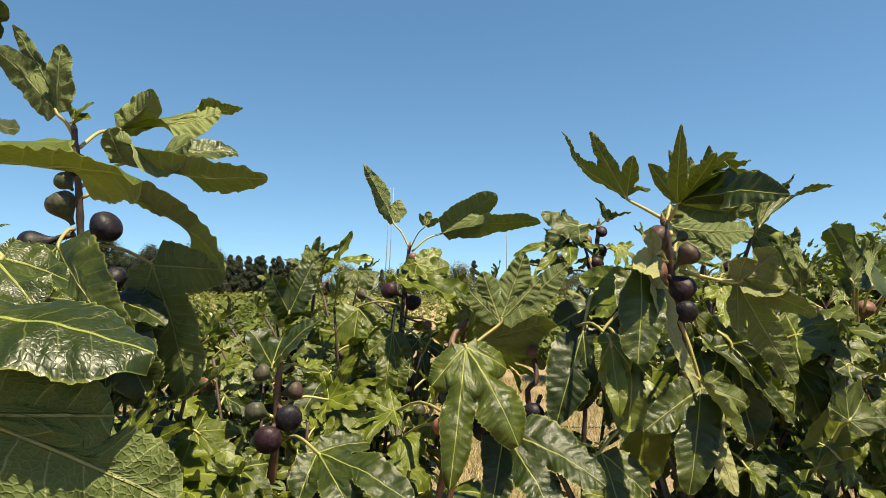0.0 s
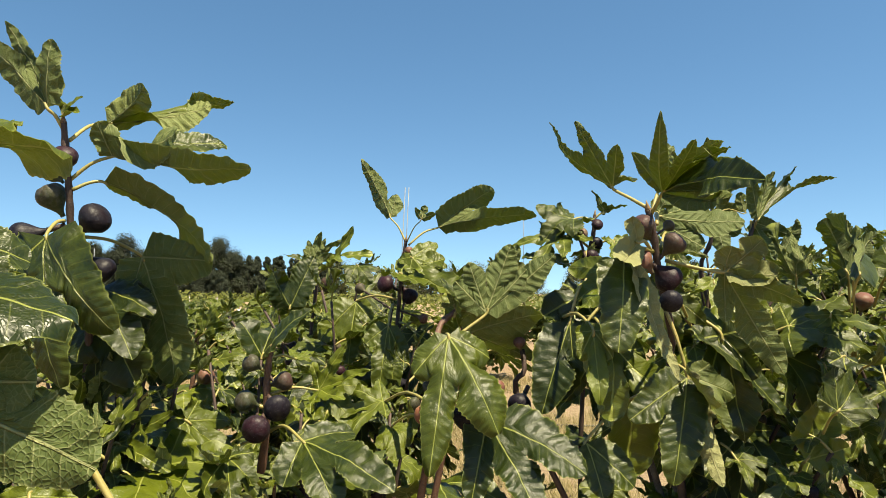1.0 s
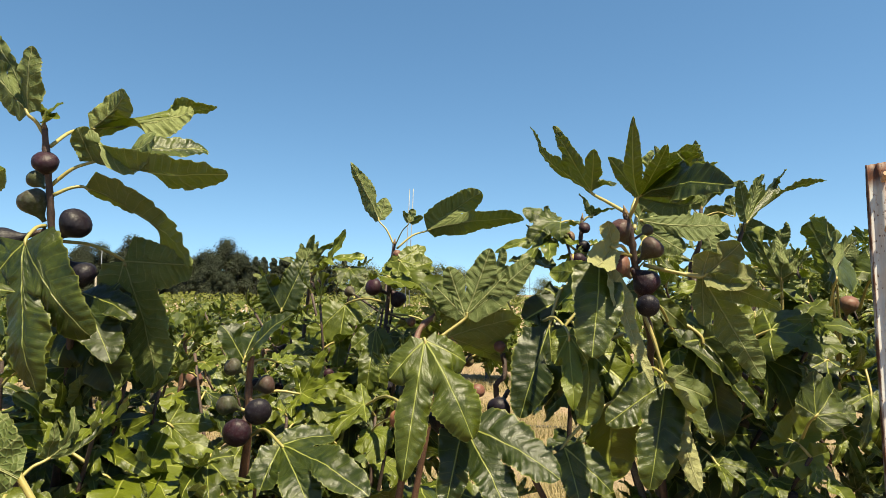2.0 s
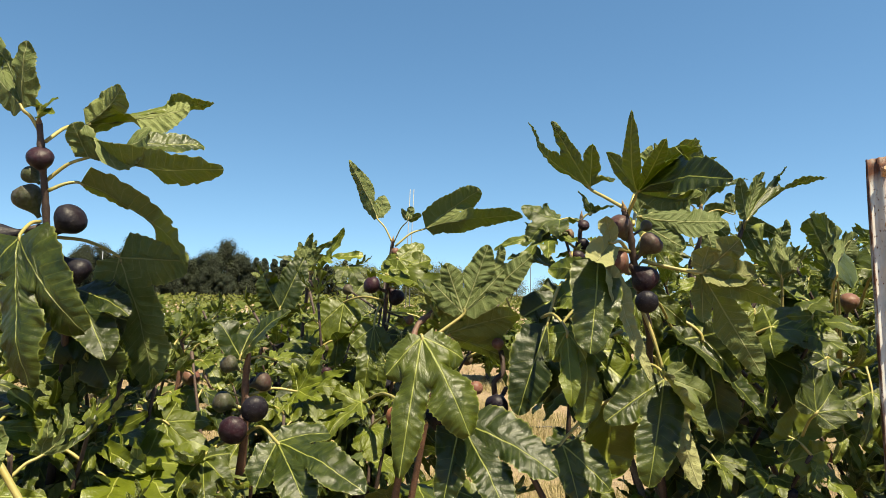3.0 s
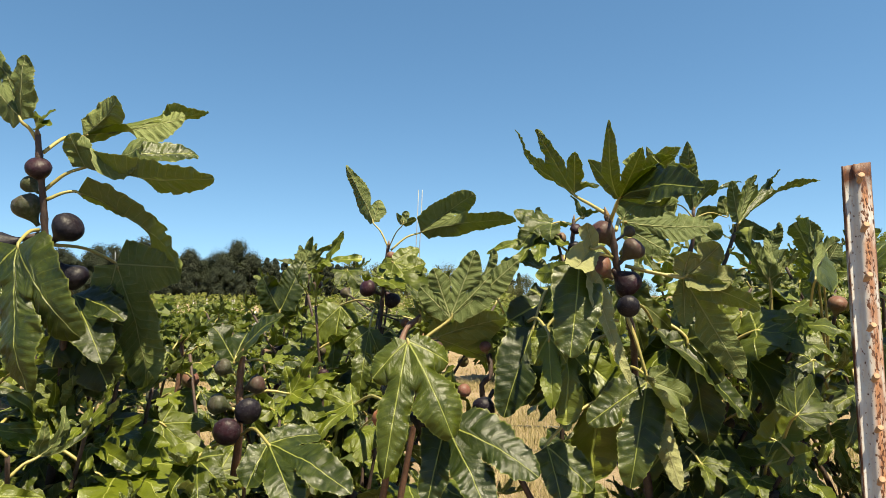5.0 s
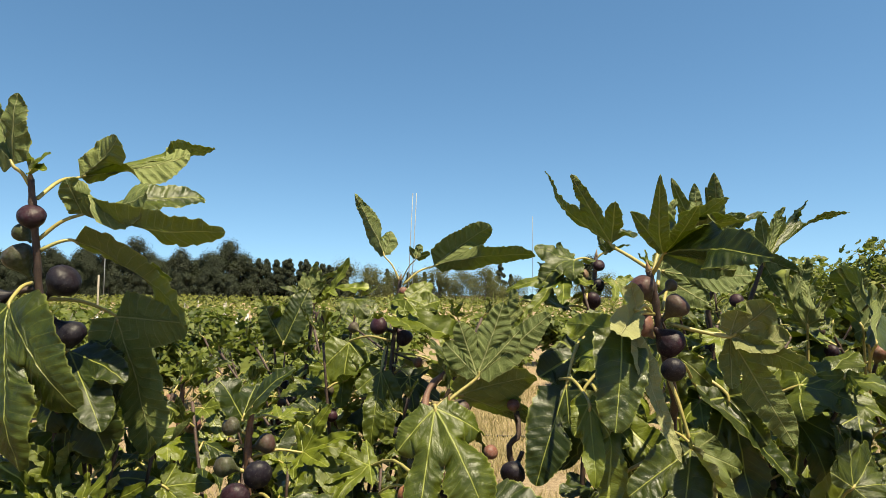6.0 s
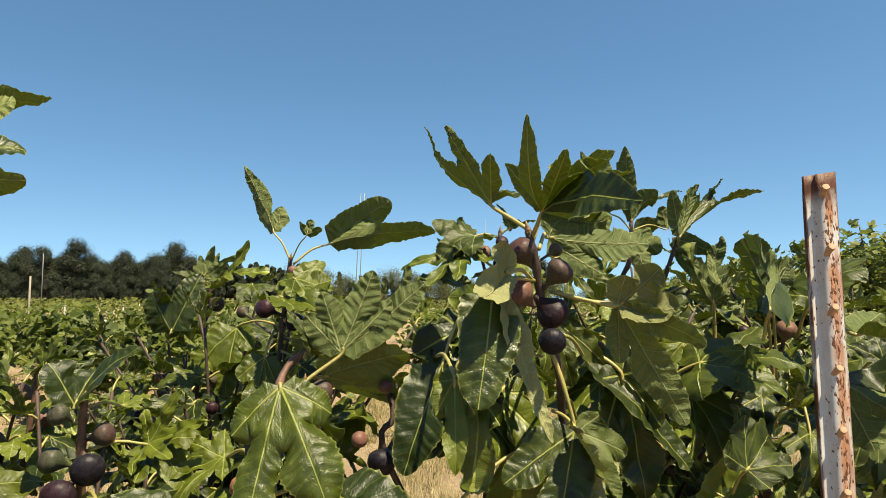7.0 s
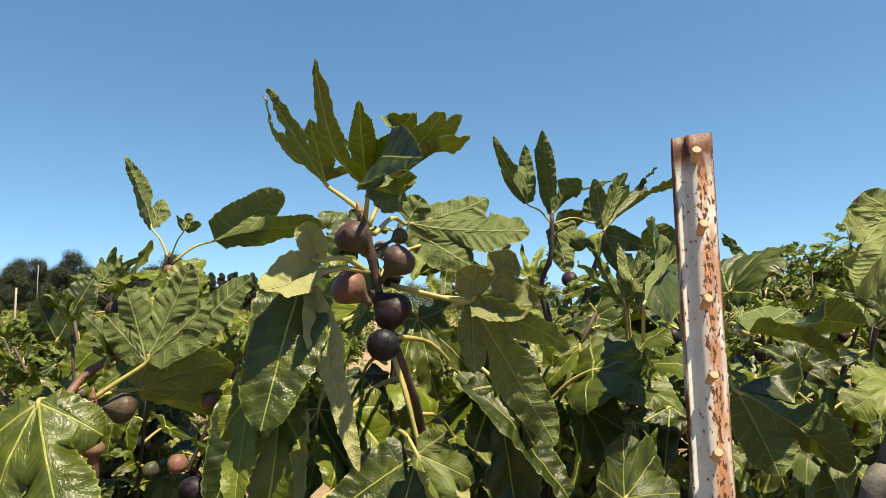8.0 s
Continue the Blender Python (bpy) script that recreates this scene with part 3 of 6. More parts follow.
def hero_leaf_mesh(base, face, lobes, cuts, hem, fold, curl, seed, mats, blunt, ripple):
    """One leaf with a shape of its own. Each lobe has its vein from the stalk end to a tip in space, a half width, a bow and, where it turns, an upper side of its own; webs join neighbouring lobes up to the cuts."""
    rng = random.Random(4000 + seed)
    zero = Vector((0, 0, 0))
    b0 = Vector(base)
    shift = Vector((seed * 1.3, seed * 0.7, seed * 2.1))
    veins = []
    for lobe in lobes:
        tip, half = Vector(lobe[0]) - b0, lobe[1]
        bow = lobe[2] if len(lobe) > 2 else 0.06
        up = Vector(lobe[3] if len(lobe) > 3 else face)
        length = tip.length
        d = tip / length
        n = (up - d * up.dot(d)).normalized()
        veins.append((tip, half, length, d, n, d.cross(n), tip * 0.5 + n * (bow * length * 2)))

    def vein(i, s):
        tip, mid = veins[i][0], veins[i][6]
        return mid * (2 * s * (1 - s)) + tip * (s * s)

    keys, points, rims, faces, uvs, edges = {}, [], [], [], [], []
    web, free, across, unit = 10, 52, 6, 0.15

    def vert(key, p, rim):
        if key not in keys:
            keys[key] = len(points)
            points.append(p)
            rims.append(rim)
        return keys[key]

    last = len(lobes) - 1
    for i, (tip, half, length, d, n, side, mid) in enumerate(veins):
        toward = 0
        if i < last:
            toward = 1 if side.dot(veins[i + 1][3] - d) > 0 else -1
        elif i > 0:
            toward = -1 if side.dot(veins[i - 1][3] - d) > 0 else 1
        else:
            toward = 1
        for step in (-1, 1):
            sign = toward * step
            j = i + step
            spread = side * (sign * math.cos(fold)) + n * math.sin(fold)
            if 0 <= j <= last:
                pair = (min(i, j), max(i, j))
                c = cuts[pair[0]] if isinstance(cuts, (tuple, list)) else cuts
                near = c * min(length, veins[j][2])
                notch = (vein(i, near / length) + vein(j, near / veins[j][2])) * 0.55
                s0 = min(0.7, 0.85 * near / length)
            else:
                pair = (i, j, "hem")
                notch = (d * math.cos(1.2) + spread * math.sin(1.2)) * (hem * half * 2)
                s0 = min(0.3, 0.2 + 0.3 * hem * half / length)
            gap = notch - vein(i, s0)
            w0 = gap.length
            rows = []
            for k in range(web + free + 1):
                if k <= web:
                    t = k / web
                    s = s0 * t
                    v, o, loose = vein(i, s), notch * t, 0.0
                else:
                    t = (k - web) / free
                    s = s0 + (1 - s0) * t
                    v = vein(i, s)
                    e = min(1.0, t / 0.38)
                    e = e * e * (3 - 2 * e)
                    w = (w0 * (1 - e) + max(half, 0.35 * w0) * e) * max(0.0, 1 - t ** blunt) ** (0.95 - 0.12 * blunt)
                    tooth = (0.034, 0.010, -0.028, -0.016)[k % 4] * rng.uniform(0.2, 1.6) + 0.07 * math.sin(t * 9 + seed + sign)
                    w *= 1 + tooth
                    way = (gap / max(1e-6, w0) * (1 - e) + spread * e).normalized()
                    o = v + way * w + d * (0.12 * w * e)
                    loose = 1.0
                    if k == web + free:
                        o = v
                row = []
                for q in range(across + 1):
                    f = q / across
                    p = v.lerp(o, f)
                    off = (p - v).length
                    along = s * length
                    phase = 2 * math.pi * (along / 0.0135 - 0.4 * off / 0.0135)
                    lift = -ripple * math.cos(phase) * math.sin(math.pi * min(1.0, 0.8 * f)) * min(1.0, s * 4)
                    lift += curl * half * f * f * loose
                    world = p + shift
                    lift += (0.030 * length * noise.noise(world * 16) + 0.0026 * noise.noise(world * 60)) * min(1.0, s * 4)
                    lift += 0.0065 * f * f * loose * noise.noise(world * 70 + Vector((3, 1, 7)))
                    key = (i, k) if q == 0 else ("base",) if k == 0 else (pair, k) if q == across and k <= web else (i, step, k, q)
                    if k == 0:
                        key = ("base",)
                    if k == web + free:
                        key = (i, k)
                    row.append((vert(key, p + n * lift, loose and q == across), (along / unit * 0.9 + 0.03, off / unit * 0.9), (f * loose, s), n))
                rows.append(row)
            for k in range(web + free):
                for q in range(across):
                    quad = (rows[k][q], rows[k][q + 1], rows[k + 1][q + 1], rows[k + 1][q])
                    for tri in ((0, 1, 2), (0, 2, 3)):
                        ids = [quad[x][0] for x in tri]
                        if len(set(ids)) < 3:
                            continue
                        corners = [quad[x] for x in tri]
                        if sign < 0:
                            corners.reverse()
                        faces.append(tuple(x[0] for x in corners))
                        uvs.append([x[1] for x in corners])
                        edges.append([x[2] for x in corners])
    co = np.array([tuple(p) for p in points])
    tri = np.array(faces)
    flat = np.cross(co[tri[:, 1]] - co[tri[:, 0]], co[tri[:, 2]] - co[tri[:, 0]])
    normal = np.zeros_like(co)
    for c in range(3):
        np.add.at(normal, tri[:, c], flat)
    normal /= np.maximum(1e-12, np.linalg.norm(normal, axis=1))[:, None]
    low = co - normal * np.where(np.array(rims, dtype=bool), 0.0002, 0.0005)[:, None]
    count = len(co)
    both = faces + [tuple(x + count for x in reversed(f)) for f in faces]
    me = mesh_from("leaf", np.vstack([co, low]), both, mats, [c for u in uvs for c in u] + [c for u in uvs for c in reversed(u)], [0] * len(faces) + [1] * len(faces))
    me.uv_layers.new(name="rim").data.foreach_set("uv", np.asarray([c for u in edges for c in u] + [c for u in edges for c in reversed(u)], dtype=np.float32).ravel())
    return me


def hero(tree, base, face, lobes, stalk, cuts=0.4, hem=0.5, fold=0.22, curl=0.0, seed=0, scorch=0, sag=0.1, thick=0.0027, blunt=2.8, ripple=0.0004):
    """A leaf that stands out, with its stalk from the shoot."""
    mats = (SCORCH_TOP, SCORCH_UNDER) if scorch else (LEAF_TOP, LEAF_UNDER)
    b, a = Vector(base), Vector(stalk)
    me = hero_leaf_mesh(base, face, lobes, cuts, hem, fold, curl, seed, mats, blunt, ripple)
    ob = put_part("leaf", me, tree, Matrix.Translation(b), "leaf with brown scorched edges" if scorch else "")
    d = (sum((Vector(l[0]) for l in lobes), Vector((0, 0, 0))) / len(lobes) - b).normalized()
    up = Vector(face).normalized()
    line = smooth_line([a, a.lerp(b, 0.5) + Vector((0, 0, sag * (b - a).length)), b - d * 0.004 - up * 0.0012, b + d * 0.010 - up * 0.0012], 4)
    verts, faces = tube(line, thick * 1.25, thick * 0.85, 8)
    put_part("petiole", mesh_from("petiole", verts, faces, [PETIOLE]), ob, None)
    return ob


def stem(tree, points, r0, r1, bark=0, skin=SHOOT):
    """A shoot from its tip down to the wood, with swollen nodes."""
    line = smooth_line(points, 5)
    verts, faces = tube(line, r0, r1 if bark else r1 * 0.78, 8, 0.02 if bark else 0.35, len(tree.children))
    if not bark:
        d = (line[0] - line[2]).normalized()
        bv, bf = tube([line[0] - d * 0.002, line[0] + d * 0.004, line[0] + d * 0.009, line[0] + d * 0.016], r0 * 1.1, r0 * 0.12, 7)
        put_part("bud", mesh_from("bud", bv, bf, [BUD]), tree, None, "pointed brown leaf bud")
    return put_part("limb" if bark else "shoot", mesh_from("shoot", verts, faces, [BARK if bark else skin]), tree)


def fig_mesh(seed, skin):
    """A fig one unit in radius, hanging from the origin along -z: neck, belly, and the eye at its end."""
    rng = random.Random(seed)
    rings, sides = 15, 22
    tall = rng.uniform(2.3, 2.6)
    verts, faces, uv = [], [], []
    for i in range(rings):
        t = i / (rings - 1)
        r = 0.17 + 0.83 * math.sin(min(1.0, max(0.0, (t - 0.05) / 0.62)) * math.pi / 2) ** 1.9
        if t > 0.67:
            r = math.sqrt(max(0.0, 1 - ((t - 0.67) / 0.345) ** 2))
        zz = -tall * t
        if i == rings - 1:
            r, zz = 0.13, -tall * 0.975
        for k in range(sides):
            a = 2 * math.pi * k / sides
            w = r * (1 + 0.018 * math.sin(a * 9 + seed) * math.sin(math.pi * t) + 0.03 * math.sin(a + seed))
            verts.append((w * math.cos(a), w * math.sin(a), zz))
    for i in range(rings - 1):
        for k in range(sides):
            b = (k + 1) % sides
            faces.append((i * sides + k, (i + 1) * sides + k, (i + 1) * sides + b, i * sides + b))
            u0, u1, v0, v1 = k / sides, (k + 1) / sides, i / (rings - 1), (i + 1) / (rings - 1)
            uv += [(u0, v0), (u0, v1), (u1, v1), (u1, v0)]
    faces.append(tuple(range(sides)))
    uv += [(0.5, 0)] * sides
    faces.append(tuple(range((rings - 1) * sides, rings * sides))[::-1])
    uv += [(0.5, 1)] * sides
    return mesh_from("fig", verts, faces, [FIGSKIN[skin]], uv)


FIG_STORE = {}


def fig(tree, centre, radius, skin, stalk):
    """A fig of a tree with its belly at centre, hung from the shoot at stalk."""
    key = (skin, len(tree.children) % 3)
    if key not in FIG_STORE:
        FIG_STORE[key] = fig_mesh(key[1] + 3, skin)
    c, a = Vector(centre), Vector(stalk)
    down = (c - a).normalized()
    top = c - down * radius * 1.55
    z = -down
    x = z.orthogonal().normalized()
    rot = Matrix((x, z.cross(x), z)).transposed()
    ob = put_part("fig", FIG_STORE[key], tree, Matrix.LocRotScale(top, rot, (radius,) * 3), {"black": "ripe black fig", "ripe": "ripe purple fig", "dusky": "half-ripe dusky fig", "blush": "half-ripe pinkish fig", "orange": "orange-pink unripe fig", "green": "unripe green fig"}[skin])
    gap = (top - a).length
    if gap > 0.003:
        verts, faces = tube([a, a.lerp(top, 0.5), top - z * radius * 0.1], radius * 0.2, radius * 0.2, 6)
        put_part("fig_stalk", mesh_from("fig_stalk", verts, faces, [PETIOLE if skin in ("green", "orange") else SHOOT]), ob)
    return ob


def trunk(tree, points, r0, r1):
    verts, faces = tube(smooth_line(points, 5), r0, r1, 10, 0.25, 5)
    return put_part("trunk", mesh_from("trunk", verts, faces, [BARK]), tree)


def stub(tree, points, r):
    """A pruned limb with a pale sawn end."""
    line = smooth_line(points, 4)
    verts, faces = tube(line, r * 1.15, r, 9, 0.15, 2)
    ob = put_part("pruned_limb", mesh_from("pruned_limb", verts, faces, [BARK]), tree)
    d = (line[-1] - line[-2]).normalized()
    verts, faces = tube([line[-1] - d * 0.002, line[-1] + d * 0.002], r * 0.97, r * 0.92, 12)
    put_part("cut_end", mesh_from("cut_end", verts, faces, [CUT], smooth=False), ob, None, "pale sawn end")


FILL_SHAPES = ("five", "five", "hang", "three", "wide", "pleat", "cup", "entire", "five", "narrow", "hang")

WEEP_SHAPES = ("hang", "lance", "palm", "five", "narrow")


def grow(tree, root, top, seed, nodes=11, size=0.15, start=0.25, figs=0.35, open_side=(0, -1), weep=0.0):
    """A leafy shoot from root to top: leaves spiral round it, large and drooping below, small and upright at the tip."""
    rng = random.Random(seed)
    a, b = Vector(root), Vector(top)
    mid = a.lerp(b, 0.5) + Vector((rng.uniform(-0.05, 0.05), rng.uniform(-0.05, 0.05), 0.06))
    line = smooth_line([a, mid, b], 6)
    verts, faces = tube(line[::-1], 0.0032, 0.0060, 7, 0.3, seed)
    put_part("shoot", mesh_from("shoot", verts, faces, [SHOOT]), tree)
    turn = rng.uniform(0, 6.28)
    for i in range(nodes):
        t = start + (1 - start) * i / (nodes - 1)
        p = line[min(len(line) - 1, int(t * (len(line) - 1)))]
        q = line[min(len(line) - 1, int(t * (len(line) - 1)) + 1)]
        p = p.lerp(q, (t * (len(line) - 1)) % 1.0)
        turn += 2.4 + rng.uniform(-0.3, 0.3)
        young = max(0.0, (t - 0.75) / 0.25)
        out = Vector((math.cos(turn), math.sin(turn), 0))
        out = (out + 0.35 * Vector((*open_side, 0))).normalized()
        lift = -0.25 + 1.1 * young + rng.uniform(-0.15, 0.25)
        stalk_dir = (out + Vector((0, 0, 0.35 + lift * 0.6))).normalized()
        length = size * (1 - 0.5 * young) * rng.uniform(0.6, 1.25)
        base = p + stalk_dir * length * rng.uniform(0.3, 0.5)
        droop = -0.9 + 1.6 * young + rng.uniform(-0.6, 0.9) - weep
        aim = (out * 0.75 + Vector((rng.uniform(-0.4, 0.4), rng.uniform(-0.4, 0.4), droop))).normalized()
        face = (out * (0.75 - 1.0 * young) + Vector((rng.uniform(-0.35, 0.35), rng.uniform(-0.45, 0.2), 0.75)))
        shape = "cup" if young > 0.5 else WEEP_SHAPES[rng.randrange(len(WEEP_SHAPES))] if weep and rng.random() < 0.75 else FILL_SHAPES[rng.randrange(len(FILL_SHAPES))]
        leaf(tree, base, base + aim * length, face, shape, p, seed=200 + rng.randrange(9), own=False, scorch=1 if rng.random() < 0.04 else 0)
        if rng.random() < figs and t < 0.92:
            r = rng.uniform(0.011, 0.019)
            hang = (Vector((math.cos(turn + 1), math.sin(turn + 1), -0.2)) + 0.3 * Vector((*open_side, 0))).normalized()
            fig(tree, p + hang * r * 2.0, r, rng.choice(("green", "blush", "dusky", "ripe", "black")), p)


def fig_tree(name_label, root):
    return holder("fig_tree", root, name_label, "fig tree", "fig trees of the orchard row")


# ---- ground ----
def build_ground():
    verts, faces = [], []
    ring = [-900, -300, -120, -60, -30] + [x * 1.0 for x in range(-20, 21)] + [30, 60, 120, 300, 900]
    n = len(ring)
    for yy in ring:
        for xx in ring:
            near = max(0.0, 1 - math.hypot(xx, yy) / 30)
            verts.append((xx, yy + 10, near * 0.05 * noise.noise(Vector((xx * 0.4, yy * 0.4, 0)))))
    for j in range(n - 1):
        for i in range(n - 1):
            faces.append((j * n + i, j * n + i + 1, (j + 1) * n + i + 1, (j + 1) * n + i))
    return tagged(new("ground", mesh_from("ground", verts, faces, [GROUND])), "dry straw-coloured orchard ground with bare patches", "ground", kind="structure")


build_ground()


def build_grass():
    rng = random.Random(11)
    verts, faces = [], []
    for c in range(44000):
        yy = rng.uniform(-5, 17) if c % 2 else 1.6 + 11 * rng.random() ** 1.6
        xx = rng.uniform(-10, 11) if c % 2 else rng.gauss(0.2, 2.4)
        if noise.noise(Vector((xx * 0.9, yy * 0.9, 3))) < -0.12:
            continue
        for b in range(6):
            h = rng.uniform(0.04, 0.15)
            x, y = xx + rng.gauss(0, 0.04), yy + rng.gauss(0, 0.04)
            a = rng.uniform(0, 6.28)
            lean = rng.uniform(0.2, 1.1) * h
            w = rng.uniform(0.002, 0.005)
            i = len(verts)
            dx, dy = math.cos(a), math.sin(a)
            verts += [(x - dy * w, y + dx * w, -0.01), (x + dy * w, y - dx * w, -0.01), (x + dx * lean, y + dy * lean, h)]
            faces.append((i, i + 1, i + 2))
    return tagged(new("dry_grass", mesh_from("dry_grass", verts, faces, [STRAW], smooth=False)), "short dry straw-coloured mown grass", "grass", kind="stuff")


build_grass()

# ---- the nearest fig trees ----
TREE_A = fig_tree("fig tree with tall fruiting shoot and broad leaves", (-0.72, 1.25, 0))
TREE_B = fig_tree("fig tree with slender upright shoot and purple figs", (-0.22, 1.85, 0))
TREE_C = fig_tree("fig tree with cluster of dusky figs and drooping leaves", (0.55, 1.55, 0))
TREE_D = fig_tree("fig tree with lobed leaves beside the rusty post", (1.3, 1.95, 0))
TREE_E = fig_tree("fig tree with pinkish figs behind the first row", (-0.42, 2.4, 0))
TREE_F = fig_tree("fig tree with broad glossy hanging leaf and orange fig", (-0.08, 1.4, 0))
TREE_G = fig_tree("low fig tree with dark ripe figs", (-0.4, 1.5, 0))
TREE_H = fig_tree("fig tree with large sunlit leaves close by", (-0.75, 0.5, 0))

TREE_I = fig_tree("leafy fig tree behind the rusty post", (1.75, 2.5, 0))
TREE_J = fig_tree("leafy fig tree at the back of the row", (1.25, 2.8, 0))
TREE_L = fig_tree("bushy fig tree in the row gap", (-0.85, 1.75, 0))
TREE_K = fig_tree("fig tree with small purple figs on a short shoot", (0.38, 1.95, 0))

for tree, x, y, high in ((TREE_L, -0.85, 1.75, 0.65), (TREE_I, 1.75, 2.5, 0.8), (TREE_J, 1.25, 2.8, 0.8), (TREE_K, 0.38, 1.95, 0.8), (TREE_A, -0.72, 1.25, 0.75), (TREE_B, -0.22, 1.85, 0.7), (TREE_C, 0.55, 1.55, 0.95), (TREE_D, 1.3, 1.95, 0.8), (TREE_E, -0.42, 2.4, 0.7), (TREE_F, -0.08, 1.4, 0.6), (TREE_G, -0.4, 1.5, 0.6), (TREE_H, -0.75, 0.5, 0.8)):
    trunk(tree, [(x, y, high), (x + 0.02, y - 0.01, high * 0.5), (x, y, -0.03)], 0.018, 0.032)

# tree with the tall shoot of dusky figs
stem(TREE_C, [(0.391, 1.240, 1.723), (0.403, 1.250, 1.678), (0.410, 1.260, 1.637), (0.427, 1.280, 1.574), (0.451, 1.320, 1.499), (0.465, 1.380, 1.430), (0.500, 1.440, 1.200), (0.550, 1.500, 0.900)], 0.0055, 0.009)
fig(TREE_C, (0.380, 1.245, 1.695), 0.0215, 'dusky', (0.400, 1.255, 1.670))
fig(TREE_C, (0.438, 1.250, 1.666), 0.0208, 'dusky', (0.414, 1.260, 1.639))
fig(TREE_C, (0.437, 1.280, 1.698), 0.0108, 'dusky', (0.406, 1.260, 1.678))
fig(TREE_C, (0.378, 1.245, 1.633), 0.0228, 'blush', (0.403, 1.260, 1.613))
fig(TREE_C, (0.430, 1.260, 1.603), 0.0252, 'ripe', (0.407, 1.260, 1.625))
fig(TREE_C, (0.422, 1.220, 1.566), 0.0193, 'black', (0.427, 1.270, 1.584))
fig(TREE_C, (0.412, 1.330, 1.685), 0.0099, 'green', (0.405, 1.270, 1.665))
leaf(TREE_C, (0.460, 1.240, 1.437), (0.512, 1.200, 1.338), (0.5, -0.8, 0.3), 'pleat', seed=12, scorch=1)
leaf(TREE_C, (0.389, 1.340, 1.605), (0.272, 1.400, 1.540), (-0.2, -0.5, 0.85), 'hang', stalk=(0.415, 1.260, 1.619), seed=13)
leaf(TREE_C, (0.456, 1.420, 1.593), (0.485, 1.400, 1.477), (0.05, -0.95, 0.3), 'hang', stalk=(0.425, 1.300, 1.594), seed=14)
leaf(TREE_C, (0.375, 1.450, 1.508), (0.372, 1.420, 1.406), (0.0, -0.95, 0.3), 'hang', stalk=(0.419, 1.300, 1.537), seed=15)
leaf(TREE_C, (0.512, 1.480, 1.411), (0.595, 1.420, 1.350), (0.0, -0.6, 0.75), 'five', stalk=(0.462, 1.360, 1.464), seed=16)
leaf(TREE_C, (0.503, 1.500, 1.686), (0.557, 1.500, 1.592), (0.0, -0.9, 0.5), 'five', stalk=(0.419, 1.270, 1.658), seed=17)
leaf(TREE_C, (0.722, 1.450, 1.513), (0.886, 1.400, 1.503), (0.0, -0.45, 0.9), 'wide', stalk=(0.649, 1.500, 1.447), seed=18, bend=-0.4)
leaf(TREE_C, (0.865, 1.500, 1.620), (0.830, 1.520, 1.739), (0.5, 0.5, 0.6), 'pleat', stalk=(0.925, 1.600, 1.441), seed=20, width=1.3)
leaf(TREE_C, (0.894, 1.530, 1.618), (0.942, 1.550, 1.708), (-0.5, 0.4, 0.7), 'cup', stalk=(0.931, 1.600, 1.441), seed=21)
leaf(TREE_C, (0.816, 1.620, 1.618), (0.775, 1.620, 1.742), (0.4, 0.5, 0.7), 'cup', stalk=(0.850, 1.700, 1.430), seed=22)
leaf(TREE_C, (0.839, 1.660, 1.613), (0.926, 1.660, 1.691), (-0.2, 0.5, 0.8), 'five', stalk=(0.850, 1.700, 1.430), seed=23)
leaf(TREE_C, (0.649, 1.500, 1.436), (0.565, 1.600, 1.535), (0.0, -0.4, 0.9), 'five', stalk=(0.670, 1.500, 1.356), seed=24)
leaf(TREE_C, (0.851, 1.500, 1.450), (0.716, 1.450, 1.387), (0.1, -0.6, 0.8), 'five', stalk=(0.903, 1.550, 1.387), seed=25)
leaf(TREE_C, (0.578, 1.500, 1.297), (0.485, 1.450, 1.196), (0.0, -0.8, 0.6), 'five', stalk=(0.613, 1.500, 1.332), seed=26)
leaf(TREE_C, (0.699, 1.550, 1.301), (0.632, 1.500, 1.175), (0.1, -0.9, 0.4), 'pleat', stalk=(0.701, 1.550, 1.372), seed=27)
leaf(TREE_C, (0.937, 1.500, 1.384), (0.889, 1.450, 1.282), (0.1, -0.9, 0.4), 'five', stalk=(0.950, 1.550, 1.447), seed=28)
leaf(TREE_C, (0.880, 1.500, 1.304), (0.903, 1.450, 1.218), (0.0, -0.7, 0.7), 'five', stalk=(0.896, 1.550, 1.352), seed=29)
fig(TREE_C, (0.691, 1.600, 1.419), 0.0233, 'ripe', (0.691, 1.620, 1.374))
fig(TREE_C, (0.801, 1.750, 1.505), 0.0334, 'dusky', (0.802, 1.750, 1.560))
fig(TREE_C, (0.963, 1.620, 1.564), 0.0206, 'blush', (0.965, 1.650, 1.512))
# two thin shoots behind it
stem(TREE_D, [(0.750, 1.950, 1.820), (0.748, 1.960, 1.727), (0.743, 2.000, 1.585), (0.950, 2.000, 1.100), (1.250, 1.950, 0.500)], 0.005, 0.009)
stem(TREE_D, [(0.887, 2.000, 1.787), (0.862, 2.000, 1.717), (0.824, 2.020, 1.585), (0.796, 2.020, 1.452), (1.100, 2.000, 1.100), (1.250, 1.950, 0.500)], 0.005, 0.009)
leaf(TREE_D, (0.926, 1.950, 1.663), (0.981, 1.950, 1.786), (0.5, 0.6, 0.4), 'pleat', stalk=(0.854, 2.000, 1.638), seed=37)
leaf(TREE_D, (0.935, 1.900, 1.605), (0.920, 1.950, 1.689), (0.5, 0.5, 0.7), 'cup', stalk=(0.860, 2.000, 1.585), seed=38)
leaf(TREE_D, (0.834, 1.950, 1.586), (0.965, 1.850, 1.517), (0.0, -0.5, 0.85), 'wide', stalk=(0.806, 2.000, 1.533), seed=39)
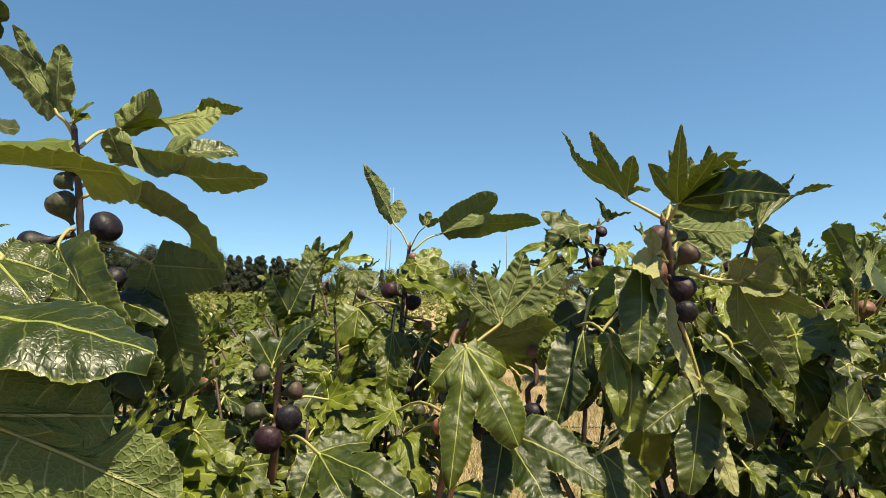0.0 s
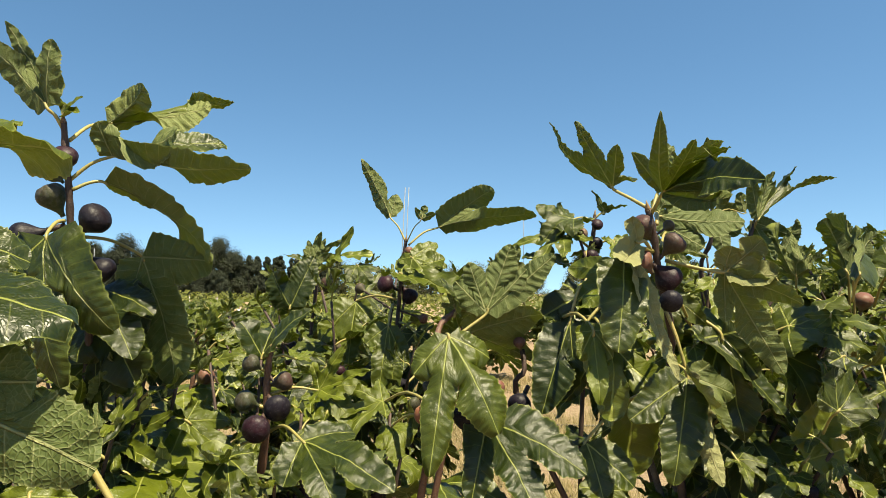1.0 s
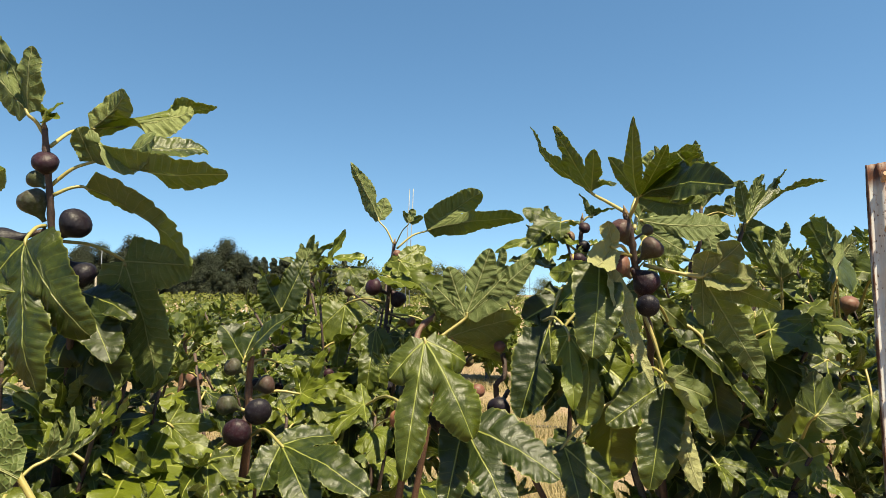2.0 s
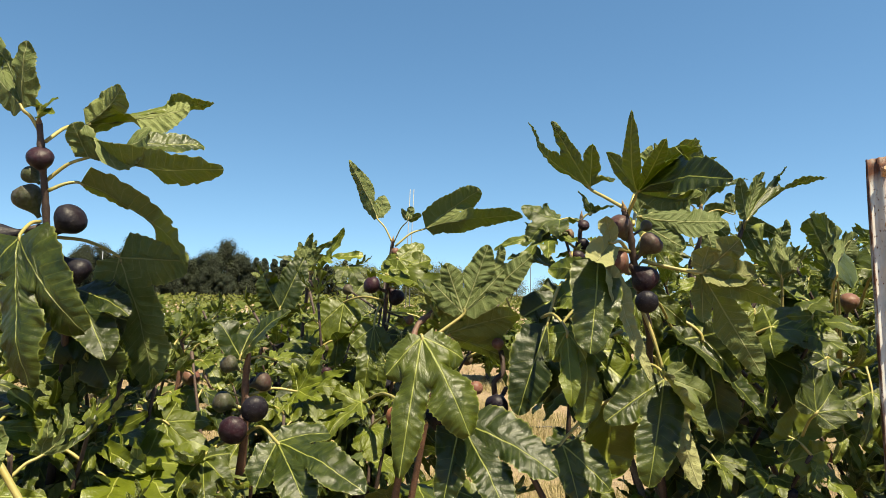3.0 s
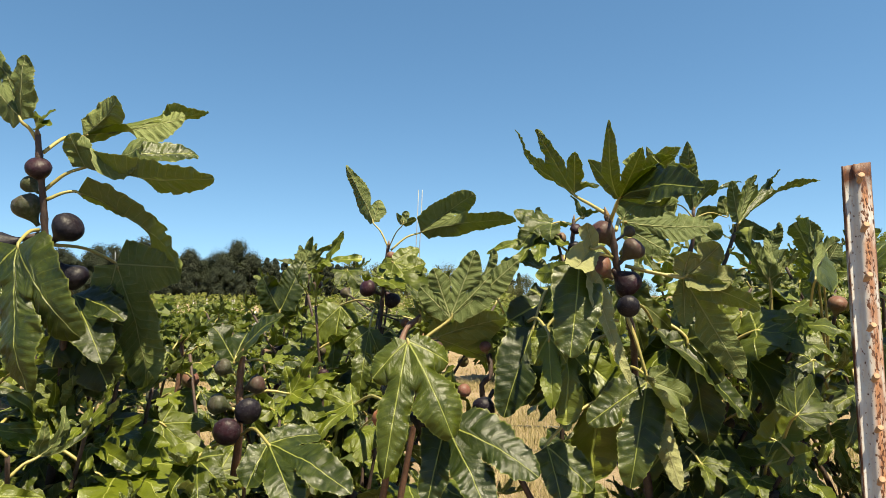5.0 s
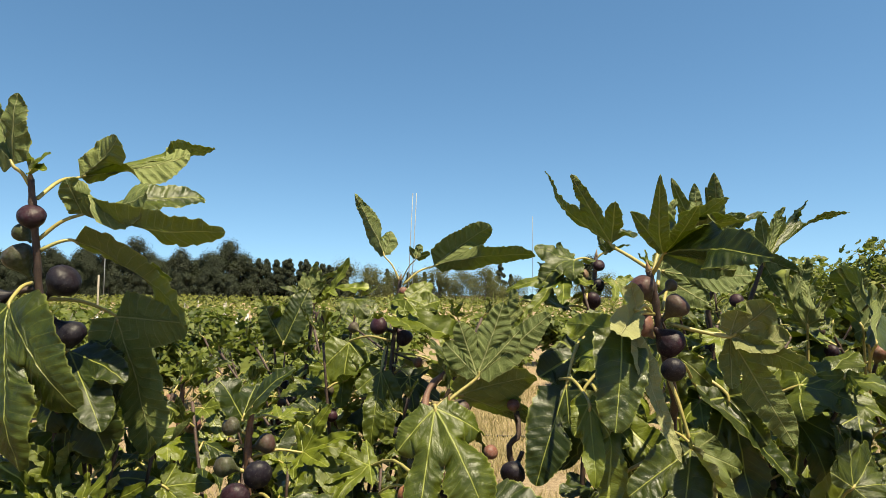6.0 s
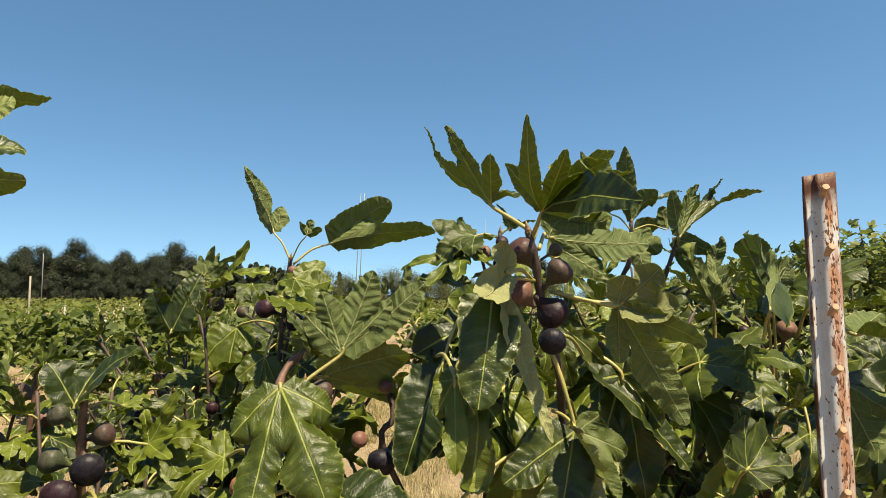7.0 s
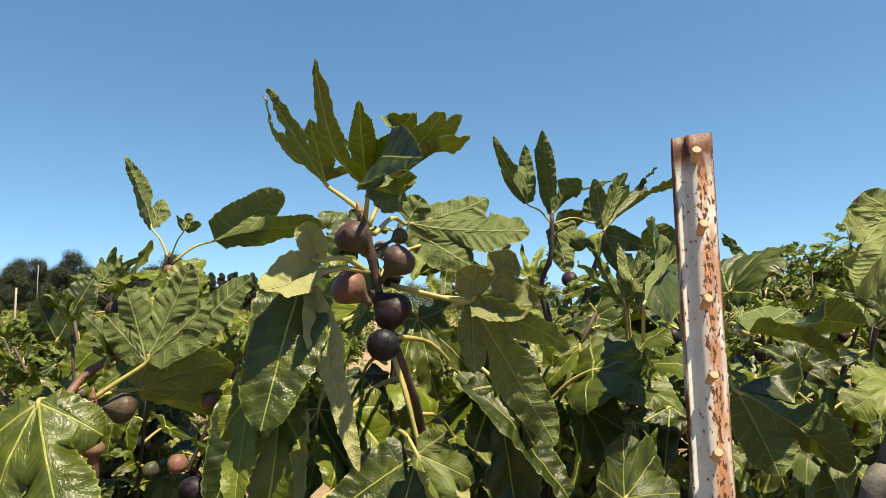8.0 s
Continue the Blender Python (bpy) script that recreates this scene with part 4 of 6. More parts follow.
leaf(TREE_D, (0.774, 1.900, 1.636), (0.831, 1.880, 1.660), (-0.1, -0.7, 0.7), 'pleat', stalk=(0.744, 1.980, 1.637), seed=40)
fig(TREE_D, (0.784, 1.930, 1.670), 0.0181, 'ripe', (0.820, 2.000, 1.638))
fig(TREE_D, (0.753, 1.900, 1.476), 0.0329, 'blush', (0.792, 2.000, 1.506))
fig(TREE_D, (0.855, 1.980, 1.585), 0.0188, 'blush', (0.824, 2.020, 1.585))
# beside the steel post
leaf(TREE_D, (0.931, 1.450, 1.630), (1.036, 1.500, 1.702), (-0.4, -0.3, 0.85), 'entire', stalk=(0.974, 1.600, 1.552), seed=41)
leaf(TREE_D, (0.953, 1.100, 1.699), (0.893, 1.080, 1.621), (0.3, 0.9, 0.2), 'entire', stalk=(1.115, 1.300, 1.671), seed=43)
leaf(TREE_D, (1.004, 1.200, 1.521), (0.939, 1.180, 1.489), (-0.2, -0.7, 0.6), 'entire', stalk=(1.093, 1.300, 1.538), seed=45)
leaf(TREE_D, (0.979, 1.350, 1.526), (1.051, 1.400, 1.595), (0.2, -0.6, 0.8), 'five', stalk=(1.024, 1.500, 1.477), seed=46)
leaf(TREE_D, (0.970, 1.400, 1.434), (0.918, 1.350, 1.361), (0.0, -0.8, 0.6), 'five', stalk=(1.032, 1.500, 1.468), seed=47)
leaf(TREE_D, (1.035, 1.400, 1.410), (1.033, 1.300, 1.374), (0.2, -0.7, 0.6), 'five', stalk=(1.049, 1.500, 1.433), seed=48)
leaf(TREE_D, (0.707, 1.250, 1.381), (0.769, 1.300, 1.424), (0.0, -0.8, 0.6), 'entire', stalk=(0.706, 1.300, 1.333), seed=49)
leaf(TREE_D, (1.100, 1.350, 1.596), (1.057, 1.350, 1.682), (0.1, -0.6, 0.8), 'five', stalk=(1.165, 1.400, 1.546), seed=50)
stem(TREE_D, [(1.029, 1.120, 1.623), (0.976, 1.140, 1.498), (0.964, 1.160, 1.435), (0.951, 1.200, 1.315), (1.250, 1.950, 0.300)], 0.011, 0.014, bark=1)
# tree with the slender upright shoot
stem(TREE_B, [(-0.096, 1.895, 1.718), (-0.107, 1.900, 1.635), (-0.115, 1.900, 1.535), (-0.127, 1.880, 1.407), (-0.200, 1.850, 1.200), (-0.250, 1.800, 0.500)], 0.005, 0.009)
leaf(TREE_B, (-0.102, 1.830, 1.626), (0.077, 1.750, 1.577), (0.1, -0.5, 0.85), 'pleat', stalk=(-0.110, 1.900, 1.620), seed=65, width=1.2)
leaf(TREE_B, (-0.065, 1.850, 1.470), (-0.039, 1.800, 1.345), (0.1, -0.9, 0.4), 'five', stalk=(-0.122, 1.900, 1.497), seed=68)
leaf(TREE_B, (0.055, 1.900, 1.468), (0.008, 1.900, 1.575), (0.0, -0.7, 0.7), 'five', stalk=(-0.112, 1.900, 1.527), seed=69)
fig(TREE_B, (-0.146, 1.860, 1.598), 0.0240, 'ripe', (-0.113, 1.900, 1.581))
fig(TREE_B, (-0.085, 1.910, 1.565), 0.0235, 'ripe', (-0.110, 1.900, 1.596))
fig(TREE_B, (-0.085, 1.870, 1.688), 0.0122, 'blush', (-0.099, 1.900, 1.681))
fig(TREE_B, (-0.044, 1.860, 1.507), 0.0136, 'blush', (-0.115, 1.900, 1.527))
fig(TREE_B, (-0.238, 2.000, 1.587), 0.0164, 'dusky', (-0.132, 1.920, 1.526))
# shoot with dusky figs beyond
stem(TREE_E, [(-0.454, 2.400, 1.697), (-0.461, 2.400, 1.583), (-0.477, 2.400, 1.426), (-0.500, 2.400, 1.100), (-0.400, 2.400, 0.400)], 0.005, 0.009)
leaf(TREE_E, (-0.469, 2.400, 1.685), (-0.360, 2.400, 1.757), (-0.2, 0.5, 0.8), 'five', stalk=(-0.453, 2.400, 1.672), seed=71)
leaf(TREE_E, (-0.473, 2.380, 1.688), (-0.431, 2.400, 1.765), (0.2, 0.6, 0.6), 'three', stalk=(-0.453, 2.400, 1.672), seed=72)
leaf(TREE_E, (-0.478, 2.380, 1.676), (-0.572, 2.360, 1.708), (0.1, -0.4, 0.9), 'five', stalk=(-0.453, 2.400, 1.662), seed=73)
leaf(TREE_E, (-0.404, 2.350, 1.661), (-0.253, 2.300, 1.695), (0.0, -0.3, 0.9), 'five', stalk=(-0.452, 2.400, 1.642), seed=75)
leaf(TREE_E, (-0.300, 2.300, 1.664), (-0.251, 2.250, 1.600), (0.1, -0.7, 0.7), 'wide', stalk=(-0.363, 2.350, 1.584), seed=77)
fig(TREE_E, (-0.464, 2.300, 1.657), 0.0231, 'blush', (-0.460, 2.400, 1.622))
fig(TREE_E, (-0.402, 2.300, 1.603), 0.0230, 'dusky', (-0.460, 2.400, 1.622))
# nearest shoot in the middle, with the broad hanging leaf
stem(TREE_F, [(0.059, 1.330, 1.545), (0.026, 1.300, 1.510), (0.027, 1.220, 1.430), (0.023, 1.200, 1.340), (0.005, 1.220, 1.251), (-0.050, 1.300, 0.900), (-0.100, 1.400, 0.400)], 0.005, 0.009, skin=RED_SHOOT)
leaf(TREE_F, (0.059, 1.330, 1.543), (0.080, 1.330, 1.614), (0.3, 0.6, 0.7), 'cup', stalk=(0.053, 1.320, 1.530), seed=84, width=0.9)
leaf(TREE_F, (0.057, 1.320, 1.545), (0.028, 1.300, 1.601), (0.4, -0.3, 0.8), 'three', stalk=(0.053, 1.320, 1.530), seed=85)
leaf(TREE_F, (-0.086, 1.386, 1.363), (-0.202, 1.380, 1.323), (0.1, -0.6, 0.8), 'five', stalk=(0.024, 1.210, 1.387), seed=86, fold=0.3)
leaf(TREE_F, (-0.063, 1.350, 1.321), (-0.044, 1.300, 1.274), (0.0, -0.8, 0.6), 'entire', stalk=(0.018, 1.220, 1.364), seed=88)
leaf(TREE_F, (0.303, 1.400, 1.573), (0.226, 1.330, 1.370), (-0.1, -0.9, 0.4), 'narrow', stalk=(0.336, 1.500, 1.619), seed=90, width=1.6)
fig(TREE_F, (0.012, 1.145, 1.384), 0.0158, 'orange', (0.024, 1.200, 1.391))
fig(TREE_F, (0.019, 1.170, 1.424), 0.0122, 'green', (0.027, 1.210, 1.402))
fig(TREE_F, (0.077, 1.200, 1.372), 0.0234, 'black', (0.027, 1.210, 1.380))
fig(TREE_F, (0.136, 1.360, 1.399), 0.0133, 'blush', (0.115, 1.400, 1.372))
# low shoot with the dark ripe figs
stem(TREE_G, [(-0.303, 1.360, 1.459), (-0.311, 1.370, 1.404), (-0.314, 1.380, 1.327), (-0.326, 1.400, 1.235), (-0.380, 1.450, 0.900), (-0.350, 1.500, 0.400)], 0.0055, 0.013, skin=RED_SHOOT)
leaf(TREE_G, (-0.215, 1.400, 1.383), (-0.101, 1.360, 1.432), (-0.1, -0.6, 0.75), 'five', stalk=(-0.308, 1.380, 1.375), seed=94)
leaf(TREE_G, (-0.216, 1.420, 1.379), (-0.128, 1.360, 1.318), (0.0, -0.7, 0.7), 'three', seed=95)
leaf(TREE_G, (-0.344, 1.260, 1.284), (-0.302, 1.180, 1.195), (0.0, -0.75, 0.6), 'hang', stalk=(-0.323, 1.400, 1.279), seed=97)
leaf(TREE_G, (-0.269, 1.420, 1.442), (-0.244, 1.500, 1.445), (-0.1, -0.5, 0.8), 'five', stalk=(-0.305, 1.370, 1.447), seed=98)
fig(TREE_G, (-0.333, 1.340, 1.440), 0.0175, 'green', (-0.310, 1.370, 1.420))
fig(TREE_G, (-0.346, 1.350, 1.367), 0.0206, 'green', (-0.313, 1.380, 1.348))
fig(TREE_G, (-0.278, 1.330, 1.358), 0.0256, 'black', (-0.313, 1.380, 1.375))
fig(TREE_G, (-0.310, 1.310, 1.323), 0.0264, 'ripe', (-0.316, 1.380, 1.338))
fig(TREE_G, (-0.281, 1.380, 1.401), 0.0189, 'dusky', (-0.312, 1.380, 1.392))
# thin reddish shoot
stem(TREE_G, [(-0.610, 1.750, 1.471), (-0.613, 1.750, 1.387), (-0.628, 1.750, 1.275), (-0.638, 1.750, 1.164), (-0.620, 1.750, 0.900), (-0.500, 1.600, 0.400)], 0.005, 0.011, skin=RED_SHOOT)
fig(TREE_G, (-0.577, 1.730, 1.363), 0.0222, 'blush', (-0.620, 1.750, 1.331))
fig(TREE_G, (-0.644, 1.760, 1.413), 0.0203, 'blush', (-0.614, 1.750, 1.401))
fig(TREE_G, (-0.658, 1.700, 1.324), 0.0185, 'green', (-0.625, 1.750, 1.303))
fig(TREE_G, (-0.615, 1.780, 1.270), 0.0180, 'blush', (-0.628, 1.750, 1.289))
leaf(TREE_G, (-0.588, 1.740, 1.472), (-0.548, 1.740, 1.550), (0.2, -0.6, 0.8), 'three', stalk=(-0.612, 1.750, 1.443), seed=101)
leaf(TREE_G, (-0.567, 1.760, 1.471), (-0.489, 1.760, 1.514), (0.0, -0.5, 0.9), 'five', stalk=(-0.611, 1.750, 1.415), seed=102)
leaf(TREE_G, (-0.537, 1.700, 1.407), (-0.464, 1.650, 1.348), (0.2, -0.7, 0.7), 'five', stalk=(-0.616, 1.750, 1.373), seed=103)
# tall shoot hung with figs
stem(TREE_A, [(-0.609, 1.165, 1.862), (-0.605, 1.170, 1.801), (-0.603, 1.180, 1.740), (-0.603, 1.190, 1.677), (-0.593, 1.200, 1.614), (-0.582, 1.220, 1.496), (-0.620, 1.250, 1.200), (-0.700, 1.250, 0.500)], 0.005, 0.009)
leaf(TREE_A, (-0.578, 1.260, 1.550), (-0.492, 1.220, 1.410), (0.05, -0.9, 0.4), 'entire', stalk=(-0.589, 1.200, 1.605), seed=119)
leaf(TREE_A, (-0.599, 1.250, 1.444), (-0.552, 1.200, 1.326), (0.0, -0.8, 0.6), 'three', stalk=(-0.592, 1.220, 1.536), seed=120)
leaf(TREE_A, (-0.566, 1.220, 1.377), (-0.567, 1.220, 1.462), (0.2, -0.6, 0.8), 'pleat', stalk=(-0.571, 1.250, 1.295), seed=121)
leaf(TREE_A, (-0.572, 1.220, 1.377), (-0.622, 1.200, 1.432), (0.3, -0.5, 0.8), 'three', stalk=(-0.571, 1.250, 1.295), seed=122)
leaf(TREE_A, (-0.568, 1.240, 1.374), (-0.484, 1.250, 1.451), (-0.2, -0.3, 0.9), 'pleat', stalk=(-0.571, 1.250, 1.295), seed=123)
leaf(TREE_A, (-0.592, 1.200, 1.344), (-0.635, 1.150, 1.408), (0.2, -0.6, 0.8), 'five', stalk=(-0.571, 1.250, 1.295), seed=124)
leaf(TREE_A, (-0.540, 1.250, 1.306), (-0.430, 1.200, 1.263), (0.1, -0.6, 0.8), 'five', stalk=(-0.570, 1.250, 1.275), seed=125)
leaf(TREE_A, (-0.601, 1.200, 1.306), (-0.558, 1.100, 1.244), (0.0, -0.8, 0.6), 'five', stalk=(-0.570, 1.250, 1.266), seed=126)
leaf(TREE_A, (-0.551, 1.350, 1.499), (-0.459, 1.400, 1.441), (0.1, -0.5, 0.9), 'five', stalk=(-0.582, 1.220, 1.496), seed=127)
fig(TREE_A, (-0.605, 1.165, 1.802), 0.0215, 'ripe', (-0.613, 1.185, 1.778))
fig(TREE_A, (-0.640, 1.195, 1.779), 0.0164, 'green', (-0.620, 1.190, 1.761))
fig(TREE_A, (-0.634, 1.180, 1.736), 0.0247, 'green', (-0.619, 1.190, 1.704))
fig(TREE_A, (-0.557, 1.180, 1.699), 0.0274, 'black', (-0.595, 1.190, 1.669))
fig(TREE_A, (-0.551, 1.200, 1.611), 0.0241, 'black', (-0.587, 1.185, 1.647))
fig(TREE_A, (-0.672, 1.170, 1.667), 0.0254, 'black', (-0.611, 1.185, 1.687))
# shoot closest to the viewer
stem(TREE_H, [(-0.530, 0.480, 1.800), (-0.550, 0.490, 1.700), (-0.570, 0.500, 1.550), (-0.600, 0.500, 1.350), (-0.660, 0.500, 1.100), (-0.740, 0.500, 0.750)], 0.005, 0.01)
leaf(TREE_H, (-0.291, 0.500, 1.766), (-0.268, 0.500, 1.781), (0.3, 0.5, 0.8), 'entire', seed=135)
leaf(TREE_H, (-0.369, 0.600, 1.725), (-0.336, 0.620, 1.727), (0.1, -0.4, 0.9), 'entire', seed=136)
leaf(TREE_H, (-0.427, 0.700, 1.639), (-0.408, 0.720, 1.657), (0.1, -0.4, 0.9), 'five', seed=137)
leaf(TREE_H, (-0.467, 0.750, 1.590), (-0.399, 0.800, 1.510), (0.1, -0.7, 0.7), 'five', seed=138)
# short shoot with small purple figs
stem(TREE_K, [(0.407, 1.840, 1.781), (0.402, 1.850, 1.699), (0.400, 1.870, 1.594), (0.380, 1.920, 1.200), (0.380, 1.950, 0.700)], 0.0045, 0.008)
fig(TREE_K, (0.410, 1.820, 1.755), 0.0152, 'ripe', (0.406, 1.850, 1.737))
fig(TREE_K, (0.370, 1.820, 1.731), 0.0166, 'blush', (0.403, 1.850, 1.714))
fig(TREE_K, (0.407, 1.830, 1.708), 0.0183, 'black', (0.404, 1.850, 1.722))
fig(TREE_K, (0.391, 1.810, 1.669), 0.0225, 'ripe', (0.401, 1.850, 1.699))
fig(TREE_K, (0.386, 1.830, 1.624), 0.0182, 'dusky', (0.400, 1.860, 1.639))
leaf(TREE_K, (0.433, 1.840, 1.792), (0.398, 1.840, 1.848), (0.3, 0.6, 0.7), 'narrow', stalk=(0.407, 1.840, 1.773), seed=141)
leaf(TREE_K, (0.436, 1.840, 1.792), (0.493, 1.840, 1.807), (-0.2, 0.5, 0.8), 'narrow', stalk=(0.407, 1.840, 1.773), seed=142, width=1.5)
leaf(TREE_K, (0.346, 1.800, 1.766), (0.272, 1.760, 1.707), (-0.3, -0.6, 0.7), 'wide', stalk=(0.406, 1.850, 1.767), seed=143)
leaf(TREE_K, (0.318, 1.780, 1.720), (0.215, 1.700, 1.620), (-0.1, -0.5, 0.85), 'five', stalk=(0.401, 1.850, 1.691), seed=144)
leaf(TREE_K, (0.454, 1.840, 1.714), (0.487, 1.800, 1.624), (0.2, -0.8, 0.6), 'five', stalk=(0.402, 1.850, 1.699), seed=145)
leaf(TREE_K, (0.317, 1.820, 1.652), (0.212, 1.800, 1.665), (0.2, -0.3, 0.9), 'pleat', stalk=(0.399, 1.850, 1.639), seed=146, width=1.3)
leaf(TREE_K, (0.169, 1.720, 1.620), (0.196, 1.720, 1.697), (0.5, 0.4, 0.6), 'pleat', stalk=(0.221, 1.750, 1.537), seed=147)
# slender lobes hanging in the shade below the fruit cluster
leaf(TREE_C, (0.364, 1.400, 1.463), (0.402, 1.360, 1.234), (0.1, -0.95, 0.2), 'lance', stalk=(0.428, 1.450, 1.504), seed=152)
leaf(TREE_C, (0.568, 1.400, 1.499), (0.596, 1.360, 1.302), (0.0, -0.95, 0.25), 'lance', stalk=(0.532, 1.420, 1.530), seed=154)
leaf(TREE_C, (0.701, 1.450, 1.462), (0.739, 1.400, 1.337), (0.2, -0.8, 0.6), 'hang', stalk=(0.679, 1.500, 1.480), seed=156)
leaf(TREE_C, (0.580, 1.360, 1.270), (0.633, 1.300, 1.217), (0.1, -0.6, 0.8), 'five', stalk=(0.564, 1.400, 1.292), seed=157)
leaf(TREE_C, (0.282, 1.170, 1.517), (0.282, 1.120, 1.405), (0.1, -0.75, 0.6), 'lance', stalk=(0.258, 1.340, 1.533), seed=171, width=0.7)
leaf(TREE_C, (0.309, 1.190, 1.502), (0.308, 1.150, 1.376), (0.3, -0.85, 0.3), 'lance', stalk=(0.298, 1.330, 1.534), seed=172, width=0.8)
leaf(TREE_C, (0.324, 1.360, 1.471), (0.320, 1.330, 1.342), (0.1, -0.95, 0.2), 'hang', stalk=(0.335, 1.380, 1.515), seed=173, width=0.8)
fig(TREE_F, (0.082, 1.310, 1.481), 0.0196, 'dusky', (0.060, 1.290, 1.487))
fig(TREE_F, (0.057, 1.290, 1.434), 0.0139, 'blush', (0.056, 1.290, 1.457))
fig(TREE_C, (0.175, 1.320, 1.373), 0.0220, 'black', (0.193, 1.360, 1.400))
fig(TREE_C, (0.177, 1.360, 1.482), 0.0116, 'blush', (0.184, 1.380, 1.449))
stem(TREE_F, [(0.064, 1.270, 1.498), (0.059, 1.280, 1.456), (0.048, 1.300, 1.355), (-0.060, 1.380, 0.800)], 0.0055, 0.008, skin=RED_SHOOT)
stem(TREE_C, [(0.183, 1.400, 1.481), (0.188, 1.380, 1.430), (0.186, 1.380, 1.347), (0.420, 1.450, 0.900), (0.550, 1.550, 0.700)], 0.0045, 0.008)

# ---- leaves that stand out ----
# crown of the tall fruiting shoot
hero(TREE_A, (-0.628, 1.149, 1.883), (0.1, 0.95, 0.2), [((-0.751, 1.160, 1.999), 0.0286, 0.05), ((-0.747, 1.200, 2.054), 0.0182, 0.05), ((-0.620, 1.140, 1.997), 0.026, -0.04)], (-0.611, 1.168, 1.850), cuts=(0.52, 0.46), hem=0.45, seed=1, fold=0.12)
hero(TREE_A, (-0.541, 1.200, 1.810), (0, 0.6, 0.8), [((-0.555, 1.170, 1.863), 0.0208, 0.05, (-0.3, 0.9, -0.3)), ((-0.398, 1.130, 1.835), 0.0416, 0.08, (-0.1, 0.9, -0.35)), ((-0.372, 1.290, 1.846), 0.0364, 0.1, (0.0, -0.75, 0.66)), ((-0.269, 1.125, 1.774), 0.0364, -0.06, (0.1, 0.7, 0.7))], (-0.604, 1.180, 1.764), cuts=(0.86, 0.39, 0.57), hem=0.5, seed=2, ripple=0.0009, fold=0.16)
hero(TREE_A, (-0.592, 1.270, 1.885), (0, 0.6, 0.8), [((-0.508, 1.240, 1.947), 0.0338, 0.1, (-0.2, 0.9, -0.2)), ((-0.425, 1.340, 1.939), 0.0416, 0.06, (0, 0.9, -0.35)), ((-0.403, 1.402, 1.962), 0.026, 0.04, (0, 0.5, 0.85))], (-0.604, 1.175, 1.832), cuts=(0.52, 0.76), hem=0.5, seed=3, ripple=0.0009, fold=0.18)
hero(TREE_A, (-0.560, 1.210, 1.766), (0.45, 0.65, 0.6), [((-0.361, 1.200, 1.625), 0.0468, 0.1), ((-0.419, 1.270, 1.702), 0.0208, 0.02)], (-0.598, 1.180, 1.748), cuts=0.71, hem=0.6, seed=4, fold=0.1)
hero(TREE_A, (-0.615, 1.170, 1.873), (-0.2, -0.5, 0.8), [((-0.575, 1.160, 1.904), 0.013, 0.05), ((-0.644, 1.200, 1.912), 0.0091, 0.05), ((-0.574, 1.150, 1.875), 0.0091, 0.05)], (-0.614, 1.170, 1.854), cuts=0.57, seed=5, thick=0.0018)
hero(TREE_A, (-0.588, 1.100, 1.661), (-0.3, -0.93, 0.15), [((-0.644, 1.090, 1.575), 0.0416, 0.06), ((-0.519, 1.040, 1.432), 0.0442, 0.06), ((-0.452, 1.060, 1.515), 0.0442, 0.08)], (-0.613, 1.185, 1.695), cuts=(0.63, 0.48), hem=0.7, seed=6, fold=0.05, curl=-0.2)
hero(TREE_A, (-0.517, 1.270, 1.638), (0.1, 0.95, 0.15), [((-0.547, 1.270, 1.534), 0.039, 0.04), ((-0.433, 1.240, 1.404), 0.052, 0.05), ((-0.365, 1.220, 1.628), 0.039, 0.04)], (-0.591, 1.190, 1.669), cuts=(0.69, 0.57), hem=0.6, seed=7, fold=0.1)
hero(TREE_A, (-0.579, 1.240, 1.580), (0.1, -0.5, 0.85), [((-0.472, 1.160, 1.464), 0.039, 0.06), ((-0.458, 1.200, 1.537), 0.0338, 0.06)], (-0.603, 1.200, 1.624), cuts=0.63, seed=8)
# slender upright shoot
hero(TREE_B, (-0.141, 1.911, 1.784), (0.25, 0.9, 0.2), [((-0.238, 1.970, 1.961), 0.0312, 0.03), ((-0.127, 1.930, 1.851), 0.0286, -0.02)], (-0.096, 1.895, 1.712), cuts=0.6, hem=0.3, seed=11, blunt=1.9, fold=0.3, thick=0.0022)
hero(TREE_B, (-0.009, 1.928, 1.758), (0, 0.55, 0.85), [((0.143, 1.917, 1.865), 0.0442, 0.03, (0.1, 0.75, 0.65)), ((0.256, 1.845, 1.784), 0.0338, 0.06, (0.0, 0.75, 0.65))], (-0.089, 1.895, 1.705), cuts=0.53, hem=0.5, seed=12, ripple=0.0009, fold=0.12, thick=0.0024)
hero(TREE_B, (-0.052, 1.860, 1.773), (0.3, 0.7, 0.6), [((-0.070, 1.860, 1.804), 0.0104, 0.03), ((-0.041, 1.860, 1.810), 0.013, 0.03), ((-0.014, 1.850, 1.787), 0.0117, 0.03)], (-0.093, 1.895, 1.715), cuts=0.46, seed=13, thick=0.0014)
